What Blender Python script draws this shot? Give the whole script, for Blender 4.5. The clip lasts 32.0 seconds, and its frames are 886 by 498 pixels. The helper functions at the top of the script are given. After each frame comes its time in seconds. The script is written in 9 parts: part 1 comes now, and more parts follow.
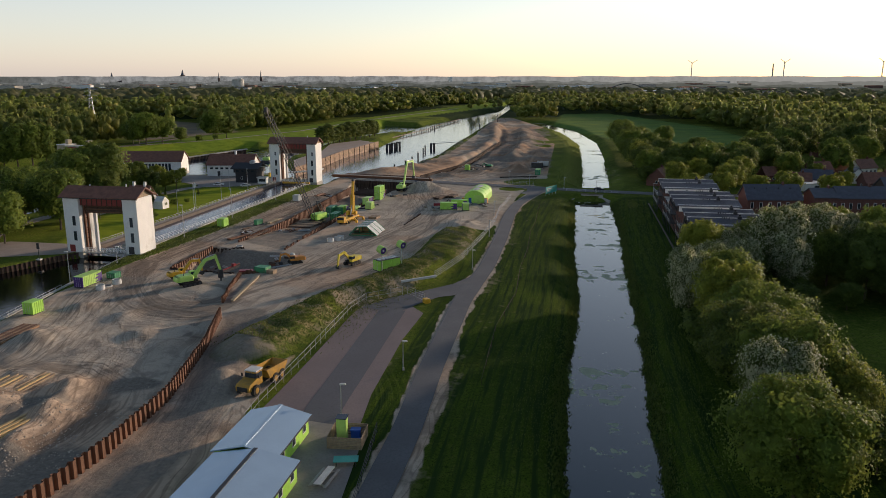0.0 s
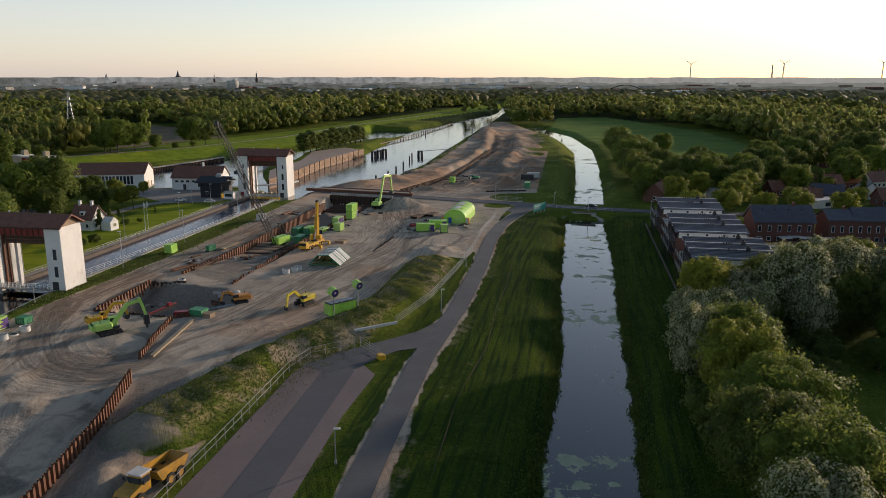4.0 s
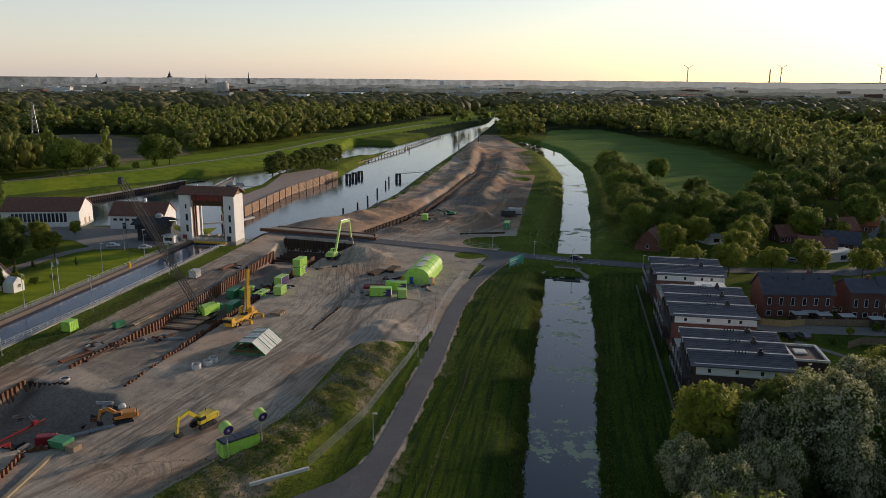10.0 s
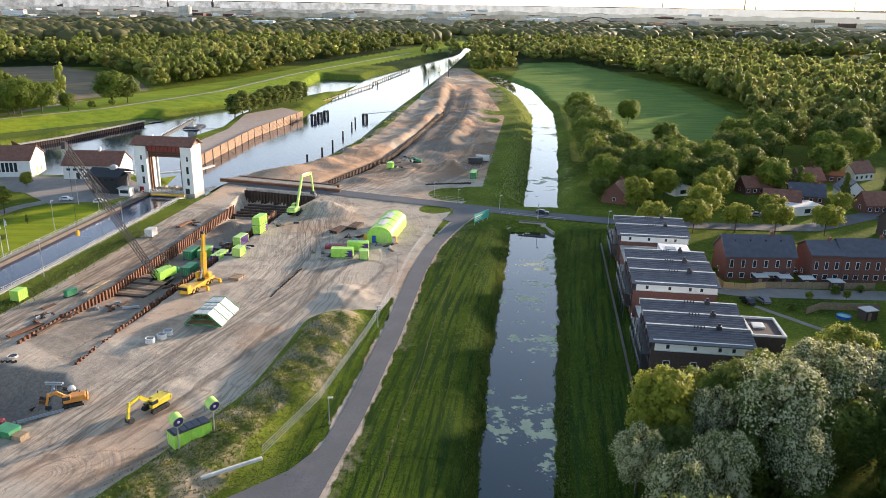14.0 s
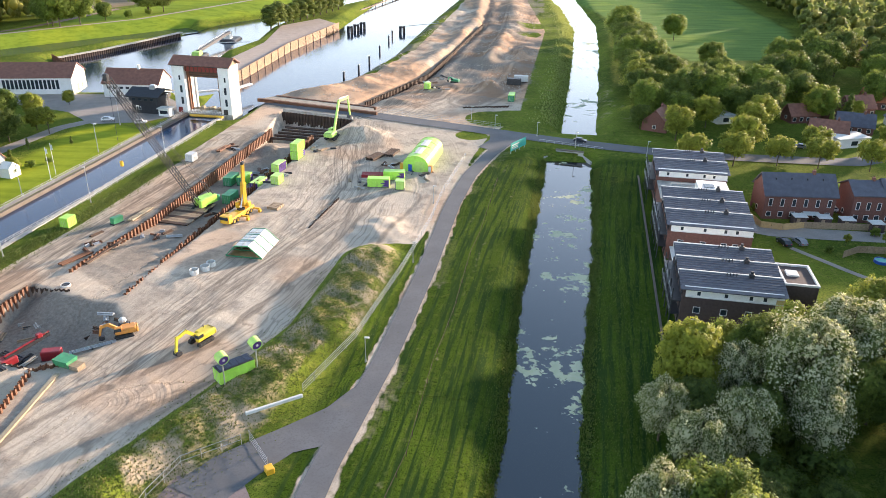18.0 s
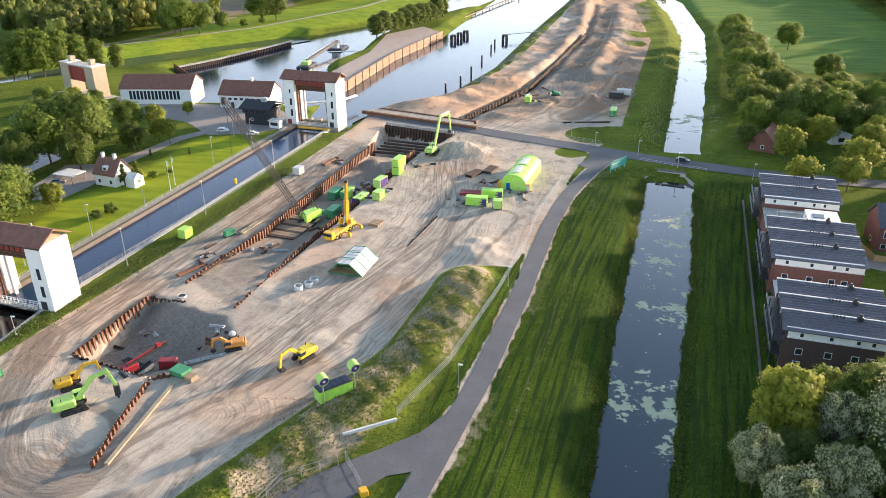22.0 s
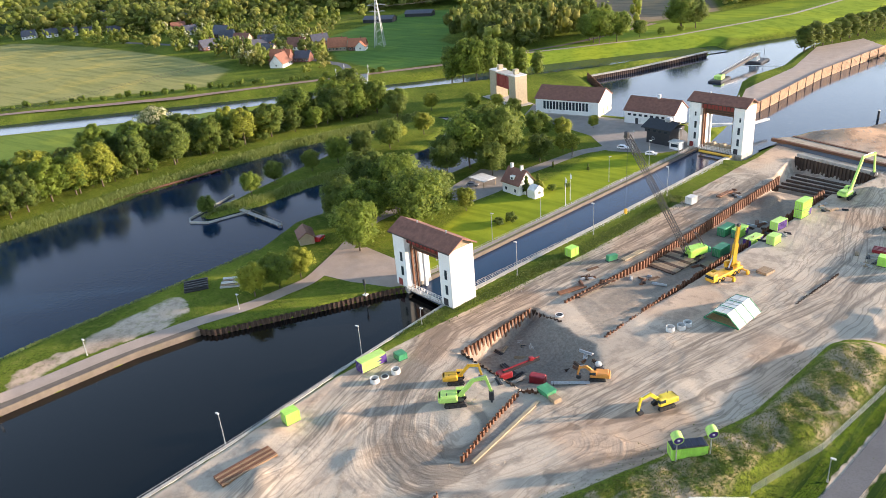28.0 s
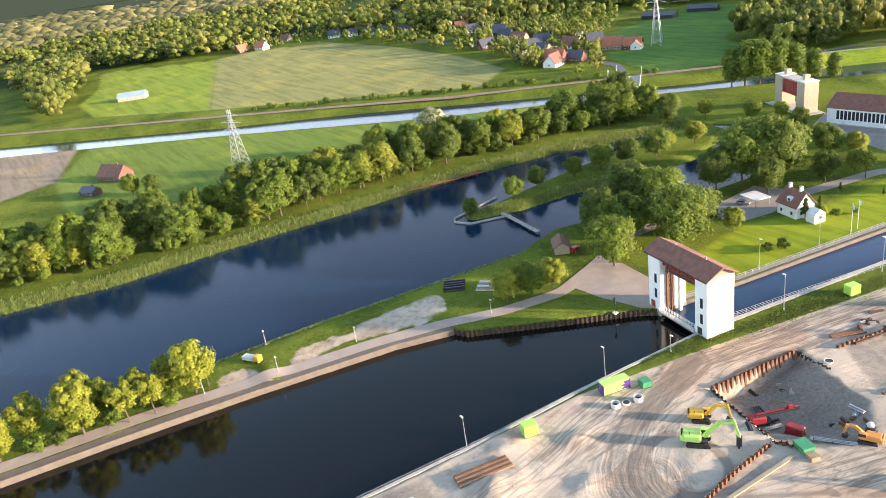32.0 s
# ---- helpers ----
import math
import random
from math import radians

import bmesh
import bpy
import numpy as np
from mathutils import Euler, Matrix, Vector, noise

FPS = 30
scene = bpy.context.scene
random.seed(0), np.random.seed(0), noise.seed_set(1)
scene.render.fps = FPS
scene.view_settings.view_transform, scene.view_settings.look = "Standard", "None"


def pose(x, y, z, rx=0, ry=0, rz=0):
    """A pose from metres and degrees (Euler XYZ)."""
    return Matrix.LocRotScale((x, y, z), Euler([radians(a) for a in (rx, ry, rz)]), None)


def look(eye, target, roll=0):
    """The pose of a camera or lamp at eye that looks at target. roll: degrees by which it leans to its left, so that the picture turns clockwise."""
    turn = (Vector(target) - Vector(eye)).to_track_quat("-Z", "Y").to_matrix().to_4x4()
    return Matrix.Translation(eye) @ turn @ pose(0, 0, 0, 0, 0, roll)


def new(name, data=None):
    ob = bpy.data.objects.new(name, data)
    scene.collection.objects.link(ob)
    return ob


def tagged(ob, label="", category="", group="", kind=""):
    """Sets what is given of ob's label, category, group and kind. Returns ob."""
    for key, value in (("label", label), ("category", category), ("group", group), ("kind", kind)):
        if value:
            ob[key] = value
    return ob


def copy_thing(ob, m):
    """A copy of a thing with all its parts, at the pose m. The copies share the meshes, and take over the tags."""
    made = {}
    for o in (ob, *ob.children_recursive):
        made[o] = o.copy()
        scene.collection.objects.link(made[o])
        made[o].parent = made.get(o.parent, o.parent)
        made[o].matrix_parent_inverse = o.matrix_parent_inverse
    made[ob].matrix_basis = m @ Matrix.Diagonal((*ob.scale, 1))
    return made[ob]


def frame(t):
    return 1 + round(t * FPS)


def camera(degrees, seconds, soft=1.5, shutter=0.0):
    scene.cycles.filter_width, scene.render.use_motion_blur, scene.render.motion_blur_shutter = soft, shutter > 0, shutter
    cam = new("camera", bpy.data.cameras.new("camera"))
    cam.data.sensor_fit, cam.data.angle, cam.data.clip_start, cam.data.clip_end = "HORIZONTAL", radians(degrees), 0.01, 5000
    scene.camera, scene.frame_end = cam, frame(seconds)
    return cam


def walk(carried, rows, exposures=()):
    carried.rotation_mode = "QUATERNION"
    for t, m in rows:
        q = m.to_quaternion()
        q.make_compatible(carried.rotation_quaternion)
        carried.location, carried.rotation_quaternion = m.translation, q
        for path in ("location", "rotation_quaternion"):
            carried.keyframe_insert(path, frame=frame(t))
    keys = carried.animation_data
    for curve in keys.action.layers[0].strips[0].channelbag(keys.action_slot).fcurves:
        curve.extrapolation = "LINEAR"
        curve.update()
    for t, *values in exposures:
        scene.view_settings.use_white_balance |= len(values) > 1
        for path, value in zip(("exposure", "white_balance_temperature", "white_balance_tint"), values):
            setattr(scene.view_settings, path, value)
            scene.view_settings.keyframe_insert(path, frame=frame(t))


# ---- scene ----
# camera and its flight
cam = camera(60.3, 32.0, soft=0.85)
METRES, EYE, TILT, LEAN, TURN = 112.0, 47.8, -12.85, 0.0, 0.0
ROWS = [
    (0.0, 0.0, 0.0, 0.0, 0.0, 0.0, -0.0),
    (0.5, 0.0084, 0.0278, 0.0071, -0.01, -0.01, 0.02),
    (1.0, 0.0168, 0.0576, 0.0152, -0.02, 0.01, 0.05),
    (1.5, 0.0249, 0.0852, 0.0232, -0.03, 0.03, 0.04),
    (2.0, 0.0338, 0.1149, 0.0325, -0.04, 0.03, 0.02),
    (2.5, 0.0421, 0.1419, 0.0418, -0.05, 0.03, 0.01),
    (3.0, 0.0509, 0.1713, 0.0526, -0.07, 0.03, 0.02),
    (3.5, 0.0592, 0.1983, 0.0635, -0.07, 0.03, 0.01),
    (5.5, 0.0904, 0.312, 0.1169, -0.15, 0.02, -0.11),
    (6.0, 0.0989, 0.3416, 0.1331, -0.16, -0.0, -0.12),
    (6.5, 0.1063, 0.3686, 0.1478, -0.17, -0.02, -0.14),
    (7.0, 0.1148, 0.398, 0.1636, -0.18, -0.02, -0.15),
    (7.5, 0.1229, 0.4249, 0.178, -0.19, -0.0, -0.18),
    (8.0, 0.1317, 0.453, 0.1934, -0.2, -0.0, -0.21),
    (8.5, 0.1396, 0.4765, 0.2078, -0.21, -0.01, -0.25),
    (9.0, 0.1484, 0.5016, 0.2225, -0.23, 0.01, -0.3),
    (9.5, 0.1562, 0.5212, 0.2354, -0.27, 0.03, -0.34),
    (10.0, 0.1637, 0.5399, 0.2488, -0.37, 0.02, -0.38),
    (10.5, 0.1701, 0.5531, 0.2607, -0.49, 0.04, -0.41),
    (11.0, 0.1762, 0.5635, 0.2729, -0.68, 0.02, -0.41),
    (11.5, 0.1807, 0.5711, 0.2834, -0.89, -0.01, -0.4),
    (12.0, 0.1847, 0.5757, 0.2942, -1.16, -0.04, -0.37),
    (12.5, 0.1873, 0.5771, 0.3025, -1.46, -0.69, -0.35),
    (13.0, 0.1897, 0.5781, 0.3117, -1.81, -2.32, -0.32),
    (13.5, 0.1896, 0.5772, 0.3194, -2.13, -3.8, -0.32),
    (14.0, 0.1888, 0.5759, 0.3284, -2.42, -5.36, -0.35),
    (14.5, 0.1881, 0.5752, 0.3366, -2.19, -6.6, -0.46),
    (15.0, 0.1867, 0.5728, 0.3461, -0.28, -7.78, -0.91),
    (15.5, 0.1862, 0.5726, 0.3539, -0.07, -8.7, -1.02),
    (17.5, 0.1876, 0.5695, 0.3839, 0.46, -11.96, -1.12),
    (18.0, 0.1875, 0.5686, 0.392, 0.34, -12.43, -1.06),
    (18.5, 0.1877, 0.5676, 0.3991, 0.25, -12.44, -1.05),
    (19.0, 0.1878, 0.5664, 0.4066, 0.18, -12.48, -0.91),
    (19.5, 0.1875, 0.5652, 0.4135, 0.15, -12.48, -0.81),
    (20.0, 0.1861, 0.5629, 0.421, 0.86, -12.51, -0.85),
    (20.5, 0.1861, 0.56, 0.428, 2.96, -12.56, -1.05),
    (21.0, 0.1863, 0.558, 0.435, 4.43, -12.62, -1.16),
    (21.5, 0.1864, 0.5565, 0.4414, 5.69, -12.68, -1.22),
    (22.0, 0.1856, 0.5555, 0.4483, 7.73, -12.76, -1.43),
    (22.5, 0.1854, 0.5531, 0.4548, 9.76, -12.86, -1.59),
    (23.0, 0.1851, 0.5514, 0.462, 11.88, -12.95, -1.9),
    (23.5, 0.1857, 0.55, 0.469, 13.84, -13.05, -2.13),
    (24.0, 0.1851, 0.5499, 0.4752, 15.93, -13.14, -2.3),
    (24.5, 0.1856, 0.5459, 0.4831, 18.09, -13.27, -2.52),
    (25.0, 0.1848, 0.5458, 0.4895, 20.39, -13.38, -2.65),
    (25.5, 0.1863, 0.5412, 0.5031, 24.79, -13.65, -2.97),
    (27.5, 0.1896, 0.536, 0.5353, 34.57, -14.45, -3.56),
    (28.0, 0.1916, 0.5368, 0.5438, 37.19, -14.73, -3.51),
    (28.5, 0.1937, 0.539, 0.55, 39.63, -14.93, -3.38),
    (29.0, 0.1946, 0.5381, 0.5583, 42.22, -15.16, -3.26),
    (29.5, 0.1951, 0.5386, 0.5654, 44.61, -15.36, -3.2),
    (30.0, 0.1962, 0.5397, 0.5727, 47.23, -15.59, -3.15),
    (30.5, 0.1979, 0.5396, 0.5807, 49.64, -15.84, -3.07),
    (31.0, 0.198, 0.5402, 0.5882, 52.18, -16.09, -3.03),
    (31.5, 0.1997, 0.5413, 0.596, 54.54, -16.34, -2.9),
    (32.0, 0.2005, 0.5424, 0.6034, 57.08, -16.59, -2.82),
]
EXPOSURES = [(0.0, -0.33), (9.0, -0.45), (12.3, -0.5), (13.2, 0.18), (14.0, 1.15), (15.5, 1.47), (18.0, 1.65), (22.0, 1.5), (24.0, 1.4), (28.0, 1.52), (32.0, 1.82)]
walk(cam, [(t, pose(0, 0, EYE, TILT, LEAN, TURN) @ pose(METRES * x, METRES * y, METRES * z, 90 + pitch, roll, yaw)) for t, x, y, z, yaw, pitch, roll in ROWS], EXPOSURES)

# sky and low evening sun
SUN_AZ, SUN_EL = 50.0, 9.5  # degrees clockwise from +y, above the horizon
world = bpy.data.worlds.new("evening_sky")
scene.world = world
world.use_nodes = True
sky = world.node_tree.nodes.new("ShaderNodeTexSky")
sky.sky_type, sky.sun_disc = "NISHITA", False
sky.sun_elevation, sky.sun_rotation = radians(SUN_EL), radians(SUN_AZ)
sky.air_density, sky.dust_density, sky.ozone_density = 1.0, 0.6, 1.5
back = world.node_tree.nodes["Background"]
back.inputs["Strength"].default_value = 0.15
# pale evening haze low over the horizon, thinning upwards
wn, wl = world.node_tree.nodes, world.node_tree.links
split = wn.new("ShaderNodeSeparateXYZ")
wl.new(wn.new("ShaderNodeTexCoord").outputs["Generated"], split.inputs[0])
thin = wn.new("ShaderNodeMapRange")
thin.interpolation_type = "SMOOTHSTEP"
thin.inputs[1].default_value, thin.inputs[2].default_value, thin.inputs[3].default_value, thin.inputs[4].default_value = 0.0, 0.62, 1.0, 0.0
wl.new(split.outputs[2], thin.inputs[0])
veil = wn.new("ShaderNodeMix")
veil.data_type, veil.blend_type, veil.clamp_factor = "RGBA", "ADD", False
wl.new(thin.outputs[0], veil.inputs[0])
wl.new(sky.outputs[0], veil.inputs[6])
veil.inputs[7].default_value = (3.15, 2.9, 3.4, 1)
wl.new(veil.outputs[2], back.inputs["Color"])
lamp = bpy.data.lights.new("sun", "SUN")
lamp.energy, lamp.angle, lamp.color = 5.0, radians(2.0), (1.0, 0.78, 0.61)
sun = new("sun", lamp)
sun_dir = Vector((math.sin(radians(SUN_AZ)) * math.cos(radians(SUN_EL)), math.cos(radians(SUN_AZ)) * math.cos(radians(SUN_EL)), math.sin(radians(SUN_EL))))
sun.matrix_world = look(sun_dir * 500, (0, 0, 0))

# ---- small building kit ----
class Geo:
    """Vertices and faces of one mesh, in metres."""

    def __init__(self):
        self.v, self.f = [], []

    def add(self, verts, faces, m=None):
        n = len(self.v)
        self.v += [tuple(m @ Vector(p)) if m else tuple(p) for p in verts]
        self.f += [tuple(i + n for i in f) for f in faces]
        return self

    def box(self, x0, y0, z0, x1, y1, z1, m=None):
        return self.add([(x0, y0, z0), (x1, y0, z0), (x1, y1, z0), (x0, y1, z0), (x0, y0, z1), (x1, y0, z1), (x1, y1, z1), (x0, y1, z1)],
                        [(3, 2, 1, 0), (4, 5, 6, 7), (0, 1, 5, 4), (1, 2, 6, 5), (2, 3, 7, 6), (3, 0, 4, 7)], m)

    def cbox(self, x0, y0, z0, x1, y1, z1, c=0.08, m=None):
        """A box with chamfered upright and upper edges."""
        def ring(z, i):
            a, b = c + i, i
            return [(x0 + a, y0 + b, z), (x1 - a, y0 + b, z), (x1 - b, y0 + a, z), (x1 - b, y1 - a, z), (x1 - a, y1 - b, z), (x0 + a, y1 - b, z), (x0 + b, y1 - a, z), (x0 + b, y0 + a, z)]
        v = ring(z0, 0) + ring(z1 - c, 0) + ring(z1, c)
        f = [tuple(range(7, -1, -1)), tuple(range(16, 24))]
        for k in (0, 8):
            f += [(k + i, k + (i + 1) % 8, k + 8 + (i + 1) % 8, k + 8 + i) for i in range(8)]
        return self.add(v, f, m)

    def tube(self, p, q, r, n=8, r2=None, m=None):
        p, q = Vector(p), Vector(q)
        w = (q - p).normalized()
        a = w.orthogonal().normalized()
        b = w.cross(a)
        r2 = r if r2 is None else r2
        v = [p + (a * math.cos(t) + b * math.sin(t)) * r for t in [2 * math.pi * i / n for i in range(n)]]
        v += [q + (a * math.cos(t) + b * math.sin(t)) * r2 for t in [2 * math.pi * i / n for i in range(n)]]
        f = [(i, (i + 1) % n, n + (i + 1) % n, n + i) for i in range(n)] + [tuple(range(n - 1, -1, -1)), tuple(range(n, 2 * n))]
        return self.add(v, f, m)

    def pipe(self, p, q, r, t, n=16):
        """A hollow tube of wall t."""
        p, q = Vector(p), Vector(q)
        w = (q - p).normalized()
        a = w.orthogonal().normalized()
        b = w.cross(a)
        v = []
        for c, s in ((p, r), (q, r), (q, r - t), (p, r - t)):
            v += [c + (a * math.cos(2 * math.pi * i / n) + b * math.sin(2 * math.pi * i / n)) * s for i in range(n)]
        f = [(k * n + i, k * n + (i + 1) % n, ((k + 1) % 4) * n + (i + 1) % n, ((k + 1) % 4) * n + i) for k in range(4) for i in range(n)]
        return self.add(v, f)

    def beam(self, p, q, w, h, m=None):
        """A bar of width w and height h from p to q."""
        p, q = Vector(p), Vector(q)
        d = (q - p).normalized()
        s = d.cross(Vector((0, 0, 1)))
        s = s.normalized() if s.length > 1e-4 else Vector((1, 0, 0))
        u = s.cross(d).normalized()
        v = [c + s * a * w / 2 + u * b * h / 2 for c in (p, q) for a, b in ((-1, -1), (1, -1), (1, 1), (-1, 1))]
        return self.add(v, [(3, 2, 1, 0), (4, 5, 6, 7), (0, 1, 5, 4), (1, 2, 6, 5), (2, 3, 7, 6), (3, 0, 4, 7)], m)

    def prism(self, poly, z0, z1, m=None):
        n = len(poly)
        v = [(x, y, z0) for x, y in poly] + [(x, y, z1) for x, y in poly]
        return self.add(v, [tuple(range(n - 1, -1, -1)), tuple(range(n, 2 * n))] + [(i, (i + 1) % n, n + (i + 1) % n, n + i) for i in range(n)], m)

    def extrude_x(self, prof, x0, x1, m=None):
        """A profile in (y, z), drawn out along x."""
        n = len(prof)
        v = [(x0, y, z) for y, z in prof] + [(x1, y, z) for y, z in prof]
        return self.add(v, [tuple(range(n - 1, -1, -1)), tuple(range(n, 2 * n))] + [(i, (i + 1) % n, n + (i + 1) % n, n + i) for i in range(n)], m)

    def ball(self, c, r, n=8, k=6, sz=1.0, m=None):
        v = [(c[0], c[1], c[2] - r * sz)]
        for j in range(1, k):
            t = math.pi * j / k
            v += [(c[0] + r * math.sin(t) * math.cos(2 * math.pi * i / n), c[1] + r * math.sin(t) * math.sin(2 * math.pi * i / n), c[2] - r * sz * math.cos(t)) for i in range(n)]
        v.append((c[0], c[1], c[2] + r * sz))
        f = [(0, 1 + (i + 1) % n, 1 + i) for i in range(n)]
        for j in range(k - 2):
            f += [(1 + j * n + i, 1 + j * n + (i + 1) % n, 1 + (j + 1) * n + (i + 1) % n, 1 + (j + 1) * n + i) for i in range(n)]
        e = len(v) - 1
        f += [(e, 1 + (k - 2) * n + i, 1 + (k - 2) * n + (i + 1) % n) for i in range(n)]
        return self.add(v, f, m)

    def mesh(self, name, material):
        me = bpy.data.meshes.new(name)
        me.from_pydata(self.v, [], self.f)
        me.materials.append(material)
        b = bmesh.new()
        b.from_mesh(me)
        bmesh.ops.recalc_face_normals(b, faces=b.faces)
        b.to_mesh(me)
        b.free()
        return me


def thing(name, m, label, category, group="", kind=""):
    ob = new(name)
    ob.matrix_world = m
    ob.empty_display_size = 0.5
    return tagged(ob, label, category, group, kind)


def part(name, geo, material, parent, label=""):
    ob = new(name, geo.mesh(name, material) if isinstance(geo, Geo) else geo)
    ob.parent = parent
    return tagged(ob, label) if label else ob


def solo(name, geo, material, label, category, group="", kind="", m=None):
    ob = new(name, geo.mesh(name, material))
    if m:
        ob.matrix_world = m
    return tagged(ob, label, category, group, kind)


def grid_mesh(name, verts, quads, material, smooth=True):
    """A mesh from numpy arrays."""
    me = bpy.data.meshes.new(name)
    me.vertices.add(len(verts))
    me.vertices.foreach_set("co", np.asarray(verts, dtype=np.float32).ravel())
    k = quads.shape[1]
    me.loops.add(quads.size)
    me.loops.foreach_set("vertex_index", quads.astype(np.int32).ravel())
    me.polygons.add(len(quads))
    me.polygons.foreach_set("loop_start", np.arange(0, quads.size, k, dtype=np.int32))
    me.polygons.foreach_set("loop_total", np.full(len(quads), k, dtype=np.int32))
    me.update(calc_edges=True)
    if smooth:
        me.polygons.foreach_set("use_smooth", np.ones(len(quads), dtype=bool))
    me.materials.append(material)
    return me


# ---- materials ----
def nodes_of(name):
    m = bpy.data.materials.new(name)
    m.use_nodes = True
    nt = m.node_tree
    return m, nt, nt.nodes["Principled BSDF"], nt.nodes, nt.links


def mixrgb(nt, a, b, fac, mode="MIX"):
    n = nt.nodes.new("ShaderNodeMix")
    n.data_type, n.blend_type = "RGBA", mode
    for sock, val in ((n.inputs[0], fac), (n.inputs[6], a), (n.inputs[7], b)):
        if hasattr(val, "links"):
            nt.links.new(val, sock)
        else:
            sock.default_value = val if isinstance(val, float) else (*val, 1.0)
    return n.outputs[2]


def noise_tex(nt, vec, scale, detail=4.0, rough=0.55):
    n = nt.nodes.new("ShaderNodeTexNoise")
    n.inputs["Scale"].default_value, n.inputs["Detail"].default_value, n.inputs["Roughness"].default_value = scale, detail, rough
    nt.links.new(vec, n.inputs["Vector"])
    return n.outputs["Fac"]


def ramp(nt, fac, lo, hi):
    n = nt.nodes.new("ShaderNodeMapRange")
    n.inputs[1].default_value, n.inputs[2].default_value = lo, hi
    nt.links.new(fac, n.inputs[0])
    return n.outputs[0]


def surface(name, color, rough=0.6, metal=0.0, vary=0.25, scale=1.5, dirt=None, dirt_amount=0.3, bump=0.0, grain=12.0, per_object=0.0):
    """Painted, stony or metal surface: large stains, fine grain and a little relief."""
    m, nt, bsdf, nodes, links = nodes_of(name)
    co = nodes.new("ShaderNodeTexCoord").outputs["Object"]
    big, fine = noise_tex(nt, co, scale, 5.0), noise_tex(nt, co, grain, 3.0)
    dark = tuple(c * (1 - vary) for c in color)
    light = tuple(min(1.0, c * (1 + vary)) for c in color)
    c1 = mixrgb(nt, dark, light, ramp(nt, big, 0.3, 0.7))
    c2 = mixrgb(nt, c1, tuple(c * 0.8 for c in color), ramp(nt, fine, 0.45, 0.75))
    if dirt:
        stain = noise_tex(nt, co, scale * 0.6, 6.0, 0.65)
        c2 = mixrgb(nt, c2, dirt, ramp(nt, stain, 0.62 - dirt_amount * 0.3, 0.85))
    if per_object:
        info = nodes.new("ShaderNodeObjectInfo").outputs["Random"]
        c2 = mixrgb(nt, c2, tuple(c * (1 - per_object) for c in color), info)
    links.new(c2, bsdf.inputs["Base Color"])
    bsdf.inputs["Roughness"].default_value, bsdf.inputs["Metallic"].default_value = rough, metal
    if bump:
        b = nodes.new("ShaderNodeBump")
        b.inputs["Strength"].default_value, b.inputs["Distance"].default_value = 0.6, bump
        links.new(fine, b.inputs["Height"])
        links.new(b.outputs[0], bsdf.inputs["Normal"])
    return m


def foliage(name, dark, light, flower=None, wood=False, through_light=0.44):
    """Leaves that let some light through; every clump has a tint of its own."""
    m, nt, bsdf, nodes, links = nodes_of(name)
    isl = nodes.new("ShaderNodeNewGeometry").outputs["Random Per Island"]
    info = nodes.new("ShaderNodeObjectInfo").outputs["Random"]
    c = mixrgb(nt, dark, light, isl)
    c = mixrgb(nt, c, tuple(a * b for a, b in zip(light, (1.05, 1.05, 0.8))), ramp(nt, info, 0.2, 2.0))
    if flower:
        c = mixrgb(nt, c, flower, ramp(nt, isl, 0.44, 0.52))
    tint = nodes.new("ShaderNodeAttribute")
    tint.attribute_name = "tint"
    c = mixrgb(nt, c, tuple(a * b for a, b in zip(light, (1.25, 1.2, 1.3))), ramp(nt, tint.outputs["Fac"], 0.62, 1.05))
    # low tint darkens trees at random, and their inner cores a little for shade
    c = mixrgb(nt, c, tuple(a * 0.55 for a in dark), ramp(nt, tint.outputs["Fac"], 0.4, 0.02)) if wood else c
    links.new(c, bsdf.inputs["Base Color"])
    bsdf.inputs["Roughness"].default_value = 0.65
    bsdf.inputs["Specular IOR Level"].default_value = 0.25
    tr = nodes.new("ShaderNodeBsdfTranslucent")
    bright = mixrgb(nt, c, (1.0, 0.95, 0.3), 0.14)
    links.new(bright, tr.inputs["Color"])
    mix = nodes.new("ShaderNodeMixShader")
    mix.inputs[0].default_value = 0.6 if wood else through_light
    links.new(bsdf.outputs[0], mix.inputs[1])
    links.new(tr.outputs[0], mix.inputs[2])
    links.new(mix.outputs[0], nodes["Material Output"].inputs["Surface"])
    return m


def water(name, color, ripple=0.02, scale=0.6, weed=0.0, gloss=0.5):
    m, nt, bsdf, nodes, links = nodes_of(name)
    co = nodes.new("ShaderNodeTexCoord").outputs["Object"]
    bsdf.inputs["Base Color"].default_value = (*color, 1)
    bsdf.inputs["Roughness"].default_value, bsdf.inputs["IOR"].default_value = 0.09, 1.42 if not weed else 1.52
    bsdf.inputs["Specular IOR Level"].default_value = gloss
    n = noise_tex(nt, co, scale, 3.0)
    b = nodes.new("ShaderNodeBump")
    b.inputs["Strength"].default_value, b.inputs["Distance"].default_value = 0.5, ripple
    links.new(n, b.inputs["Height"])
    links.new(b.outputs[0], bsdf.inputs["Normal"])
    if weed:
        w = noise_tex(nt, co, 0.27, 3.0, 0.5)
        w2 = noise_tex(nt, co, 0.045, 2.0, 0.5)
        add = nodes.new("ShaderNodeMath")
        add.operation = "ADD"
        links.new(w, add.inputs[0]), links.new(w2, add.inputs[1])
        fine = noise_tex(nt, co, 0.9, 4.0, 0.65)
        fl = nodes.new("ShaderNodeMath")
        fl.operation, fl.inputs[1].default_value = "MULTIPLY_ADD", 0.55
        links.new(fine, fl.inputs[0]), links.new(add.outputs[0], fl.inputs[2])
        mask = ramp(nt, fl.outputs[0], weed, weed + 0.015)
